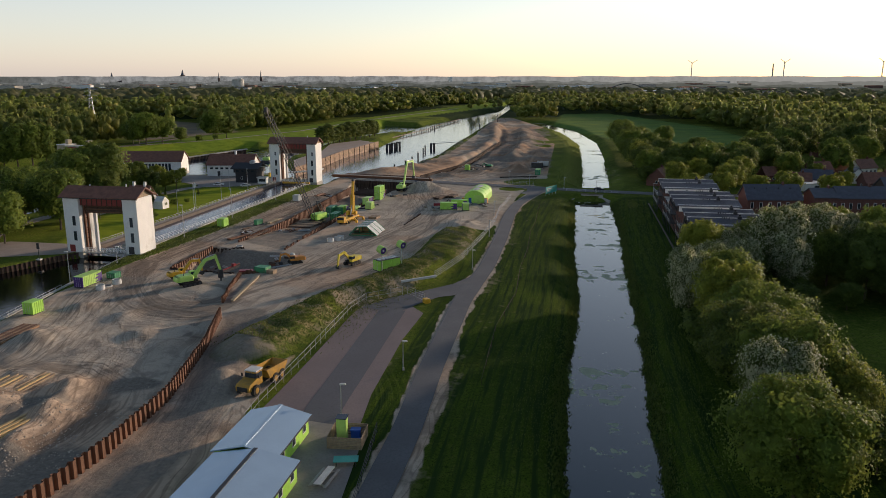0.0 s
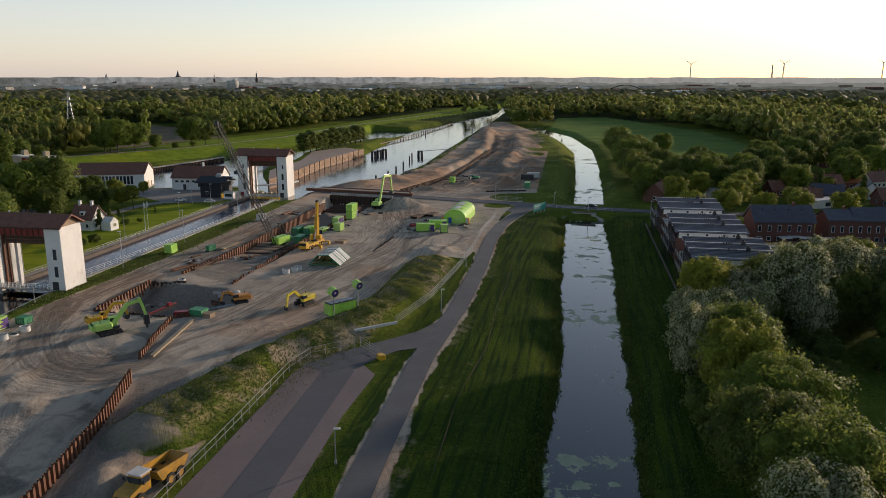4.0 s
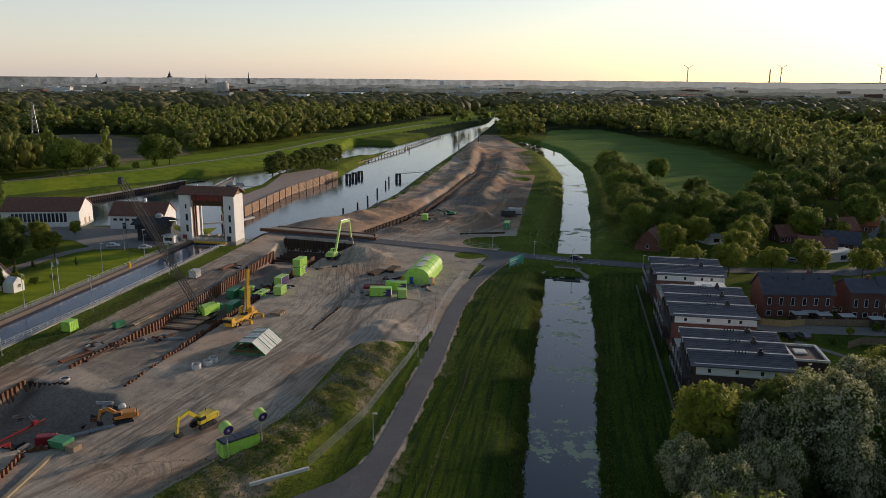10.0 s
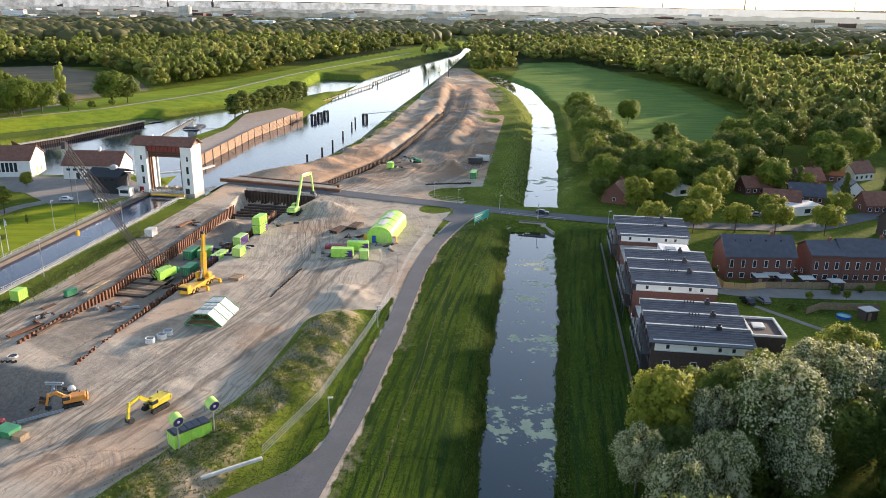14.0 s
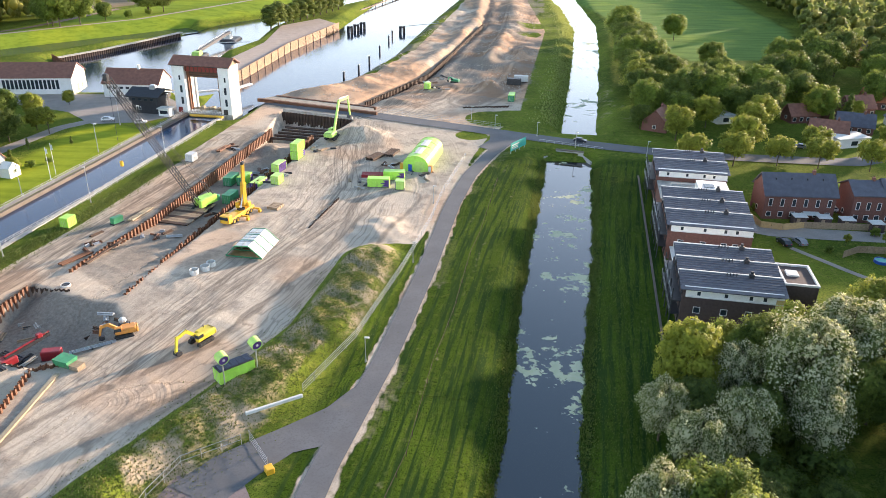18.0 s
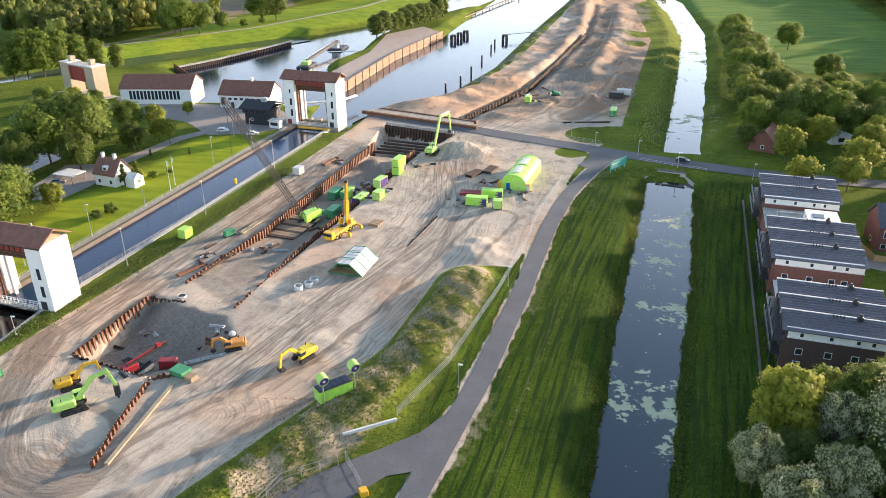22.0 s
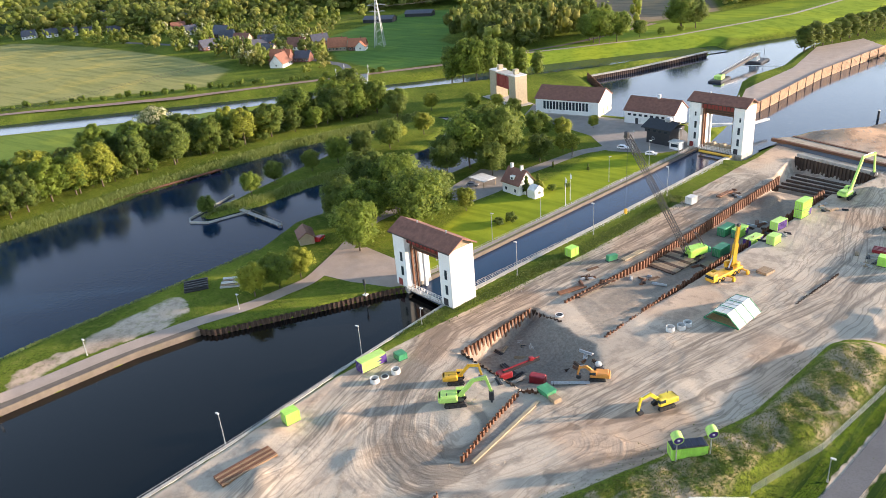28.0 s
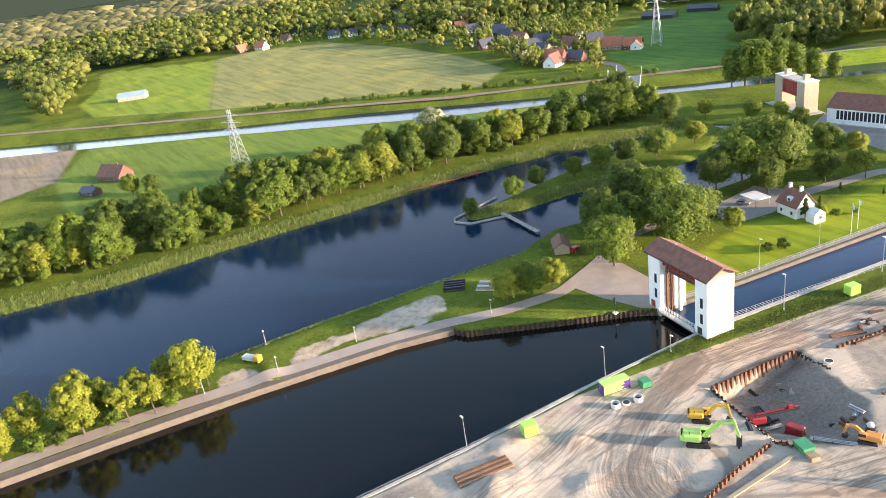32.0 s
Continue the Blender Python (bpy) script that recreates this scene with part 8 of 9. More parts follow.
    bm = part("boom", Geo().beam((0.15, 0.9, 1.9), (0.15, a, b), 0.55, 0.75).beam((0.15, a - 0.1, b), (0.15, c2, d), 0.5, 0.6), paint, o)
    part("boom_cylinder", Geo().tube((0.15, 1.2, 1.6), (0.15, a * 0.75, b * 0.72), 0.12, 6), STEEL, bm)
    st = part("stick", Geo().beam((0.15, c2 - 0.3, d + 0.5), (0.15, e, f), 0.42, 0.5), paint, o)
    part("stick_cylinder", Geo().tube((0.15, a + 0.2, b + 0.5), (0.15, c2 - 0.3, d + 0.6), 0.1, 6), STEEL, st)
    if tool == "bucket":
        part("bucket", Geo().extrude_x([(e + 0.2, f + 0.3), (e - 0.9, f + 0.2), (e - 1.1, f - 0.5), (e - 0.4, f - 0.9), (e + 0.3, f - 0.5)], -0.5, 0.8), STEEL_DARK, o, "worn steel bucket")
    else:
        part("hammer", Geo().cbox(-0.35, e - 0.5, f - 1.8, 0.65, e + 0.5, f + 0.1, 0.1).tube((0.15, e, f - 1.8), (0.15, e, f - 2.6), 0.2, 8), STEEL_DARK, o, "black vibrating hammer")
    return o


excavator(-58.6, 170.6, -52, LIME_PALE, "big lime green crawler excavator with a raised arm", 1.05, (3.6, 5.2, 6.2, 5.6), (7.0, 2.4), tool="hammer")
excavator(-63.2, 177, -52, YELLOW, "small yellow crawler excavator beside the pit", 0.85, (3.4, 4.8, 6.0, 4.6), (6.6, 1.2))
excavator(-23.5, 191.5, 150, LEMON, "yellow crawler excavator on the haul road", 0.88, (3.6, 4.4, 6.2, 3.8), (6.6, 0.8))
excavator(-17, 317, -18, LIME_PALE, "lime green long-arm excavator with upright boom", 1.1, (5.0, 10.5, 11.5, 10.0), (12.6, 4.0))
excavator(-38.6, 193.5, 115, ORANGE, "orange and black drilling excavator at the pit edge", 0.8, (3.0, 3.6, 4.8, 3.2), (5.2, 0.8))
excavator(24, 404, 60, GREEN_DARK, "distant green wheel loader on the far site", 0.7, (2.6, 3.0, 4.4, 2.4), (4.8, 0.9))
pile_wall([(-68.6, 186.8), (-49.2, 181.2)], -3.2, 0.3, "dark low row of piles on the pit side", RUST_DARK, jag=0.2)
o = thing("grout_tank", at(-40.4, 195.5, 20), "white bag and black tank behind the drill", "tank")
part("tank", Geo().cbox(0, 0, 0, 2.0, 1.4, 1.4, 0.2), STEEL_DARK, o)
part("bag", Geo().ball((0.8, 0.7, 1.9), 0.75, 8, 6, 0.8), CANVAS, o, "white bulk bag")
o = thing("pipe_rack", at(-46, 187, 28), "grey steel pipes on a low rack leading to the drill", "pipe rack")
for k in range(3):
    part("pipe", Geo().tube((0, k * 0.4, 0.6), (8, k * 0.4, 1.0), 0.09, 6), STEEL, o)
for k in range(3):
    part("leg", Geo().box(0.5 + k * 3.3, -0.1, 0, 0.65 + k * 3.3, 1.0, 0.7 + 0.12 * k), STEEL_DARK, o)
o = thing("drill_rig", at(-58, 188.5, -30, 0.0), "red crawler drill rig with a lowered mast in the pit", "drill rig")
tracks(o, 3.4, 2.0, 0.5, 0.8)
part("body", Geo().cbox(-1.1, -2.2, 0.8, 1.1, 1.0, 2.2, 0.2), REDM, o)
m = part("mast", Geo().beam((0.3, -1.0, 2.2), (0.3, 8.0, 3.0), 0.6, 0.7), STEEL_DARK, o)
part("feed_rail", Geo().beam((0.3, -1.0, 2.7), (0.3, 8.0, 3.5), 0.3, 0.25), REDM, m)
part("drill_head", Geo().cbox(-0.1, 5.5, 3.2, 0.7, 6.5, 4.0, 0.1), REDM, m)
o = thing("hydraulic_pack", at(-52, 188, 10), "red hydraulic power pack in the pit", "power pack")
part("body", Geo().cbox(0, 0, 0.2, 3.4, 1.8, 2.0, 0.15), REDM, o)
part("skid", Geo().box(-0.1, -0.1, 0, 3.5, 1.9, 0.2), STEEL_DARK, o)
o = thing("generator", at(-60.5, 243.5, 60), "green generator on the gravel", "generator")
part("body", Geo().cbox(0, 0, 0.3, 3.0, 1.4, 1.8, 0.12), GREEN_DARK, o)
part("skid", Geo().box(-0.1, -0.1, 0, 3.1, 1.5, 0.3), STEEL_DARK, o)


def lattice(g, p, q, w, n):
    """A square lattice boom from p to q."""
    p, q = Vector(p), Vector(q)
    d = (q - p)
    u = d.normalized()
    s = u.cross(Vector((0, 0, 1))).normalized() * w / 2
    t = s.cross(u).normalized() * w / 2
    cs = [s + t, s - t, -s - t, -s + t]
    for c in cs:
        g.beam(p + c, q + c, 0.15, 0.15)
    for i in range(n):
        a, b = p + d * i / n, p + d * (i + 1) / n
        for k in range(4):
            g.beam(a + cs[k], b + cs[(k + 1) % 4], 0.08, 0.08)
    return g


o = thing("crawler_crane", at(-44, 261, 0), "green crawler crane with a long dark lattice boom", "crane")
tracks(o, 6.0, 3.8, 0.9, 1.2)
part("slew_ring", Geo().tube((0, 0, 1.2), (0, 0, 1.5), 1.1, 14), STEEL_DARK, o)
up = new("upper_works")
up.parent = o
up.matrix_local = pose(0, 0, 0, 0, 0, 151)
part("machine_house", Geo().cbox(-1.6, -4.2, 1.5, 1.6, 1.4, 3.5, 0.25), LIME, up)
part("counterweight", Geo().cbox(-1.7, -5.2, 1.5, 1.7, -4.2, 3.0, 0.2), GREEN_DARK, up)
part("cab", Geo().cbox(-2.2, 0.6, 1.6, -1.1, 2.4, 3.6, 0.15), LIME, up)
part("lattice_boom", lattice(Geo(), (0, 1.4, 2.0), (0, 22.8, 39.6), 1.25, 28), STEEL_DARK, up, "dark lattice boom")
part("boom_head", Geo().cbox(-0.6, 22.4, 39.0, 0.6, 23.4, 40.6, 0.2), STEEL_DARK, up)
part("gantry", Geo().beam((-0.8, -3.5, 3.4), (-0.8, -1.0, 7.5), 0.2, 0.2).beam((0.8, -3.5, 3.4), (0.8, -1.0, 7.5), 0.2, 0.2).beam((-0.8, -1.0, 7.5), (0.8, -1.0, 7.5), 0.2, 0.2), STEEL_DARK, up)
part("pendant", Geo().tube((-0.6, -1.0, 7.5), (-0.6, 21.5, 38.2), 0.04, 4).tube((0.6, -1.0, 7.5), (0.6, 21.5, 38.2), 0.04, 4), STEEL_DARK, up)
part("hoist_rope", Geo().tube((0, 22.6, 37.5), (0, 22.6, 20), 0.04, 4), STEEL_DARK, up)
part("hook_block", Geo().cbox(-0.35, 22.3, 18.9, 0.35, 22.9, 20.2, 0.1), YELLOW, up)
o = thing("mobile_crane", at(-31.3, 250.5, -18), "yellow mobile crane with a raised telescopic boom", "crane")
part("carrier", Geo().cbox(-1.35, -5.8, 0.7, 1.35, 5.2, 1.7, 0.15), YELLOW, o)
c = part("driver_cab", Geo().cbox(-1.3, -6.8, 0.8, 1.3, -4.9, 2.7, 0.2), YELLOW, o)
part("cab_glass", Geo().cbox(-1.2, -6.85, 1.7, 1.2, -5.2, 2.5, 0.1), GLASS, c)
for yy in (-4.4, -2.9, 1.8, 3.3):
    for s in (-1.2, 1.2):
        w = part("wheel", Geo().tube((s - 0.25, yy, 0.65), (s + 0.25, yy, 0.65), 0.65, 12), RUBBER, o)
        part("rim", Geo().tube((s - 0.27, yy, 0.65), (s + 0.27, yy, 0.65), 0.35, 8), YELLOW, w)
for yy in (-1.0, 4.6):
    part("outrigger", Geo().box(-3.2, yy - 0.25, 0.8, 3.2, yy + 0.25, 1.15).box(-3.4, yy - 0.4, 0, -2.8, yy + 0.4, 0.8).box(2.8, yy - 0.4, 0, 3.4, yy + 0.4, 0.8), YELLOW, o)
part("slew_ring", Geo().tube((0, 1.0, 1.7), (0, 1.0, 2.0), 1.0, 12), STEEL_DARK, o)
part("crane_cab", Geo().cbox(-1.4, 0.6, 2.0, -0.5, 2.2, 3.6, 0.15), YELLOW, o)
part("counterweight", Geo().cbox(-1.3, 2.4, 2.0, 1.3, 4.0, 3.2, 0.2), YELLOW, o)
b = part("boom_base", Geo().beam((0.2, 2.2, 2.6), (0.3, 2.55, 8.5), 1.0, 1.1), YELLOW, o, "orange-yellow boom section")
part("boom_inner", Geo().beam((0.3, 2.55, 8.3), (0.43, 2.87, 13.4), 0.68, 0.72), YELLOW, b)
part("boom_tip", Geo().cbox(0.05, 2.4, 13.2, 0.8, 3.3, 13.9, 0.1), STEEL_DARK, b)
part("lift_cylinder", Geo().tube((0.2, 0.6, 2.2), (0.3, 2.2, 6.0), 0.18, 8), STEEL, b)
part("crane_rope", Geo().tube((0.4, 2.2, 13.5), (0.4, 1.4, 4), 0.03, 4), STEEL_DARK, b)
o = thing("timber_mats", at(-25.5, 256, -18), "stack of timber crane mats with a generator", "timber stack")
for k in range(4):
    part("mat", Geo().box(0, k * 0.9, 0, 3.0, k * 0.9 + 0.8, 0.7), TIMBER, o)


# articulated dump truck parked by the fence
o = thing("dump_truck", at(-28.6, 112.4, 160), "yellow articulated dump truck with an empty skip", "dump truck")
part("bonnet", Geo().extrude_x([(2.6, 1.0), (5.0, 1.0), (5.1, 1.7), (4.7, 2.1), (2.6, 2.5)], -1.2, 1.2), DUMPER, o)
part("grille", Geo().box(-0.9, 5.0, 1.05, 0.9, 5.12, 1.75), STEEL_DARK, o)
c = part("cab", Geo().cbox(-1.0, 0.9, 1.2, 1.0, 2.8, 3.5, 0.2), DUMPER, o)
part("cab_glass", Geo().cbox(-1.03, 1.05, 2.3, 1.03, 2.85, 3.3, 0.15), GLASS, c)
part("cab_roof", Geo().cbox(-1.1, 0.8, 3.5, 1.1, 2.9, 3.65, 0.1), CONCRETE_WHITE, c)
part("chassis", Geo().box(-0.5, -5.2, 0.8, 0.5, 4.6, 1.3), STEEL_DARK, o)
part("skip", Geo().extrude_x([(-5.6, 2.6), (-4.6, 1.4), (-0.4, 1.35), (0.5, 3.0), (0.4, 3.0), (-0.5, 1.6), (-4.5, 1.65), (-5.4, 2.7)], -1.4, 1.4), DUMPER, o, "yellow skip lined with dry mud")
for s in (-1.45, 1.32):
    part("skip_side", Geo().extrude_x([(-5.6, 2.6), (-4.6, 1.4), (-0.4, 1.35), (0.5, 3.0), (-0.6, 2.9)], s, s + 0.13), DUMPER, o)
for yy in (3.5, -1.8, -3.7):
    for s in (-1.25, 1.25):
        w = part("wheel", Geo().tube((s - 0.33, yy, 0.88), (s + 0.33, yy, 0.88), 0.88, 14), RUBBER, o)
        part("rim", Geo().tube((s - 0.35, yy, 0.88), (s + 0.35, yy, 0.88), 0.48, 10), DUMPER, w)
for s in (-1.5, 1.5):
    part("mirror", Geo().box(s - 0.15, 2.8, 2.6, s + 0.15, 2.9, 3.1), STEEL_DARK, o)

# ---- far end of the pit: struts, the temporary road bridge and its walls ----
o = thing("pit_bridge", pose(0, 0, 0), "rusty steel frame and timber deck bridging the pit head", "bridge")
part("waling", Geo().beam((-53, 366, 0.6), (-5, 349, 0.6), 1.2, 1.2), RUST, o)
part("waling", Geo().beam((-47, 372, 0.5), (-6, 357, 0.5), 1.0, 1.0), RUST, o)
part("deck", Geo().prism([(-52, 367.5), (-47.5, 371.5), (-7, 356.5), (-6, 350)], 0.3, 0.75), VERGE, o, "sand-covered deck")
part("parapet", Geo().beam((-40, 350.4, 0.9), (-13, 341, 0.9), 0.6, 1.0), CONCRETE, o, "pale concrete capping beam")
for k in range(5):
    part("strut", Geo().tube((-39.5 + k * 0.6, 325 + k * 3.4, -2.2), (-20.5 + k * 1.1, 322 + k * 3.0, -2.2), 0.45, 8), RUST_DARK, o)
pile_wall([(-40.5, 349.6), (-13.5, 340.2)], -7.5, 0.6, "deep dark sheet pile wall at the pit head", RUST_DARK)
pile_wall([(-11, 364), (12, 416), (23, 468), (42, 560)], -2.6, 0.9, "thin line of sheet piles on the far site", RUST_DARK)
pile_wall([(27, 361), (45, 364)], -1.0, 0.7, "dark row of sheet piles beside the road", RUST_DARK)
pile_wall([(-12.8, 244.2), (-8.0, 264.6)], -0.6, 0.35, "low row of pile stubs along the haul road", RUST_DARK, jag=0.15)
o = thing("crane_platform", at(-49, 249, 77, 0.05), "brown timber mat platform under the crawler crane", "timber mats")
for k in range(12):
    part("mat", Geo().cbox(k * 1.25, -5.0, 0.0, k * 1.25 + 1.18, 4.2, 0.28, 0.03), TIMBER if k % 3 else RUST_DARK, o)
for i in range(110):
    a, d = rng.uniform(0, 6.28), rng.uniform(0, 1)
    cx, cy = ((-20, 306), (-36, 290), (14, 283), (4, 291), (20, 412), (-48, 306), (-62, 200), (12, 402), (-3, 276), (-50, 240), (-27, 279), (-44, 198), (-55, 185), (-62, 232), (17, 390), (-38, 255))[i % 16]
    x, y = cx + math.cos(a) * 4.5 * d, cy + math.sin(a) * 4.5 * d
    o = thing("site_clutter", at(x, y, rng.uniform(0, 180)), ("loose timber and steel lengths lying about", "rusty scaffold frames lying on the sand", "small pallet of building material")[i % 3], "building material", "loose site material")
    L = rng.uniform(1.2, 4.0)
    mt = (TIMBER, RUST, CONCRETE, STEEL, STEEL_DARK, RUST_DARK)[i % 6]
    for k in range(3):
        part("piece", Geo().cbox(0, k * 0.35, 0.02, L - 0.2 * k, k * 0.35 + 0.28, 0.2 + 0.25 * (k % 2), 0.03), mt, o)
for x, y, t in ((4, 300, 70), (-1.5, 296, 60), (-3.5, 281, 0)):
    o = thing("frame_stack", at(x, y, t), "red-brown steel frames stacked beside the hall", "steel stack")
    for k in range(4):
        g = Geo().box(0, k * 0.8, 0.05, 6.5, k * 0.8 + 0.2, 0.9).box(0, k * 0.8 + 0.2, 0.7, 6.5, k * 0.8 + 0.6, 0.85)
        part("frame", g, REDM if t == 0 else RUST_DARK, o)

# ---- site office by the car park ----
def office(x, y, turn, L, W):
    o = thing("site_office", at(x, y, turn), "green site office with a pale metal saddle roof", "site office", "site offices")
    n = int(W / 3)
    for k in range(n):
        part("wall_unit", Geo().box(0, k * W / n, 0.1, L, (k + 1) * W / n - 0.03, 2.7), LIME, o)
    part("roof", Geo().extrude_x([(-0.4, 2.6), (L / 2, 3.7), (L + 0.4, 2.6), (L + 0.4, 2.75), (L / 2, 3.85), (-0.4, 2.75)], -0.3, W + 0.3, pose(L, 0, 0, 0, 0, 90)), ROOF_BLUE, o, "pale blue-grey metal roof")
    part("ridge_cap", Geo().box(L / 2 - 0.25, -0.3, 3.78, L / 2 + 0.25, W + 0.3, 3.9), STEEL_DARK if W > 14 else ROOF_BLUE, o)
    part("gutter", Geo().box(L + 0.36, -0.3, 2.55, L + 0.5, W + 0.3, 2.72), STEEL_DARK, o)
    for k in range(n):
        win(o, L + 0.02, (k + 0.55) * W / n, 1.0, 1.2, 1.2, 90)
    part("office_door", Geo().box(L, 0.4, 0.1, L + 0.05, 1.4, 2.2), STEEL_DARK, o)
    return o


office(-30.3, 70.8, -10, 10.4, 14.5)
office(-28.2, 86.1, -10, 8.0, 11.5)
sheet("office_yard", [(-27, 66), (-12.6, 66), (-10.6, 97), (-19.6, 100)], PAVE, "grey concrete yard before the site office", 0.11)
o = thing("timber_screen", at(-15.2, 91.6, -6), "slatted timber screen round bins with a yellow-green cabinet", "screen")
for k in range(7):
    part("slat", Geo().box(0, 0, 0.1 + k * 0.24, 4.6, 0.06, 0.29 + k * 0.24), TIMBER, o)
    part("slat", Geo().box(0, 0.06, 0.1 + k * 0.24, 0.06, 4.4, 0.29 + k * 0.24), TIMBER, o)
    part("slat", Geo().box(4.54, 0.06, 0.1 + k * 0.24, 4.6, 4.4, 0.29 + k * 0.24), TIMBER, o)
    part("slat", Geo().box(0.06, 4.34, 0.1 + k * 0.24, 4.54, 4.4, 0.29 + k * 0.24), TIMBER, o)
o = thing("switch_cabinet", at(-14.2, 93.6, -6), "tall yellow-green cabinet with a solar panel on top", "cabinet")
part("body", Geo().cbox(0, 0, 0, 1.3, 1.3, 3.3, 0.06), LIME_PALE, o)
part("solar_panel", Geo().box(-0.1, -0.1, 3.32, 1.4, 1.4, 3.42), SOLAR, o)
o = thing("blue_bin", at(-12.4, 94.2), "blue waste bin behind the screen", "bin")
part("body", Geo().cbox(0, 0, 0, 1.3, 1.0, 1.3, 0.1), BLUE, o)
part("lid", Geo().cbox(-0.05, -0.05, 1.3, 1.35, 1.05, 1.42, 0.04), BLUE, o)
o = thing("table_tennis_table", at(-12.2, 87.6, 4), "teal table-tennis table in the office yard", "table")
part("top", Geo().box(-1.55, -0.8, 0.72, 1.55, 0.8, 0.78), TEAL, o)
for sx in (-1.2, 1.2):
    for sy in (-0.6, 0.6):
        part("leg", Geo().box(sx - 0.06, sy - 0.06, 0, sx + 0.06, sy + 0.06, 0.72), STEEL_DARK, o)
o = thing("picnic_table", at(-14.3, 83.6, 75), "pale grey picnic table with two benches", "picnic table")
part("top", Geo().box(-2.2, -0.45, 0.72, 2.2, 0.45, 0.8), CONCRETE_WHITE, o)
for s in (-0.95, 0.95):
    part("bench", Geo().box(-2.2, s - 0.18, 0.42, 2.2, s + 0.18, 0.48), CONCRETE, o)
for xx in (-1.6, 1.6):
    part("trestle", Geo().beam((xx, -0.9, 0), (xx, 0.1, 0.75), 0.12, 0.12).beam((xx, 0.9, 0), (xx, -0.1, 0.75), 0.12, 0.12).box(xx - 0.06, -1.0, 0.34, xx + 0.06, 1.0, 0.42), CONCRETE, o)
railing([(-27.6, 98), (-27, 104), (-23.6, 123), (-19, 151), (-16.5, 158), (-9, 163)], 1.9, "car_park_fence", "grey mesh fence along the car park", "fence", STEEL, 2.8, 2)
railing([(-2, 176), (5, 192), (12, 222), (17.5, 250), (20, 268), (27, 300)], 1.9, "road_fence", "grey mesh fence along the cycle road", "fence", STEEL, 3.2, 4)
railing([(-10.5, 70), (-9, 96)], 1.6, "yard_fence", "dark fence beside the office yard", "fence", STEEL_DARK, 2.6, 3)
railing([(6, 112), (10, 138), (16, 161), (19.2, 184), (23, 203), (27, 230), (29.5, 241), (36, 280)], 1.2, "pasture_fence", "thin dark wooden stake fence on the ditch bank", "fence", RUST_DARK, 4.0, 1)
railing([(-4, 353), (10, 346), (40, 334)], 1.8, "road_fence", "grey mesh fence along the crossing road", "fence", STEEL, 3.0, 3)
# the teal notice board by the junction
o = thing("notice_board", at(41.5, 305.5, 55), "large teal information board on posts by the junction", "sign board")
part("board", Geo().box(0, -0.06, 0.9, 9.6, 0.06, 3.6), TEAL, o)
for xx in (0.4, 3.2, 6.0, 9.0):
    part("post", Geo().box(xx, 0.06, -0.6, xx + 0.18, 0.24, 3.4), STEEL, o)
part("text_bars", Geo().box(0.7, -0.08, 2.6, 5.2, -0.06, 2.9).box(0.7, -0.08, 2.0, 4.2, -0.06, 2.2).box(0.7, -0.08, 1.5, 4.6, -0.06, 1.7), CONCRETE_WHITE, o, "white bars of lettering")
# culvert under the crossing road
o = thing("culvert", pose(61.5, 311.5, 0, 0, 0, -16), "brick and concrete culvert under the road", "culvert")
part("headwall", Geo().box(-4.4, -1.4, -3.6, -2.7, -0.6, -0.1).box(2.7, -1.4, -3.6, 4.4, -0.6, -0.1).box(-2.7, -1.4, -0.6, 2.7, -0.6, -0.1), CONCRETE, o, "dark weathered concrete headwall")
part("coping", Geo().box(-4.6, -1.6, -0.1, 4.6, -0.4, 0.15), QUAY, o)
part("barrel", Geo().box(-2.7, -0.6, -0.6, 2.7, 14, -0.3).box(-3.1, -0.6, -3.6, -2.7, 14, -0.3).box(2.7, -0.6, -3.6, 3.1, 14, -0.3).box(-2.7, 13, -3.6, 2.7, 14, -0.6), STEEL_DARK, o)
for s in (-1, 1):
    part("wing_wall", Geo().beam((s * 4.3, -1.0, -1.9), (s * 7.6, -5.5, -2.3), 0.5, 1.5), CONCRETE, o)
railing([(52, 319), (72, 311)], 1.0, "culvert_railing", "grey steel railing on the culvert road", "railing", STEEL, 2.5, 2, 0.2)

# ---- apartments on the ditch bank ----
AP = pose(66.5, 200.0, 0, 0, 0, -9.7)


def strip_roof(o, x0, x1, y0, y1, z0, z1):
    """One mono-pitch roof strip: dark tiles rising away, with a white verge and a small step at its back."""
    n = 7
    r = part("roof", Geo().extrude_x([(y0 - 0.5, z0), (y1, z1), (y1, z1 + 0.18), (y0 - 0.5, z0 + 0.18)], x0 - 0.5, x1 + 0.5), TILE_DARK, o, "dark slate roof strip")
    for k in range(1, n):
        t = k / n
        part("roof_batten", Geo().box(x0 - 0.5, y0 + (y1 - y0) * t - 0.05, z0 + (z1 - z0) * t + 0.12, x1 + 0.5, y0 + (y1 - y0) * t + 0.05, z0 + (z1 - z0) * t + 0.3), TILE_DARK, r)
    part("verge", Geo().box(x0 - 0.5, y1, z1 - 0.9, x1 + 0.5, y1 + 0.35, z1 + 0.3), CONCRETE_WHITE, o, "white roof edge")
    v = part("vent_cowl", Geo().cbox(x1 - 6, y1 - 1.0, z1 + 0.1, x1 - 5, y1 - 0.1, z1 + 0.9, 0.1).tube((x1 - 5.5, y1 - 0.5, z1 + 0.9), (x1 - 5.5, y1 - 0.5, z1 + 1.4), 0.3, 8), STEEL_DARK, o)
    for k in range(4):
        part("flue", Geo().tube((x1 - 10 + k * 0.6, y1 - 0.5, z1), (x1 - 10 + k * 0.6, y1 - 0.5, z1 + 0.6), 0.12, 6), STEEL_DARK, v)


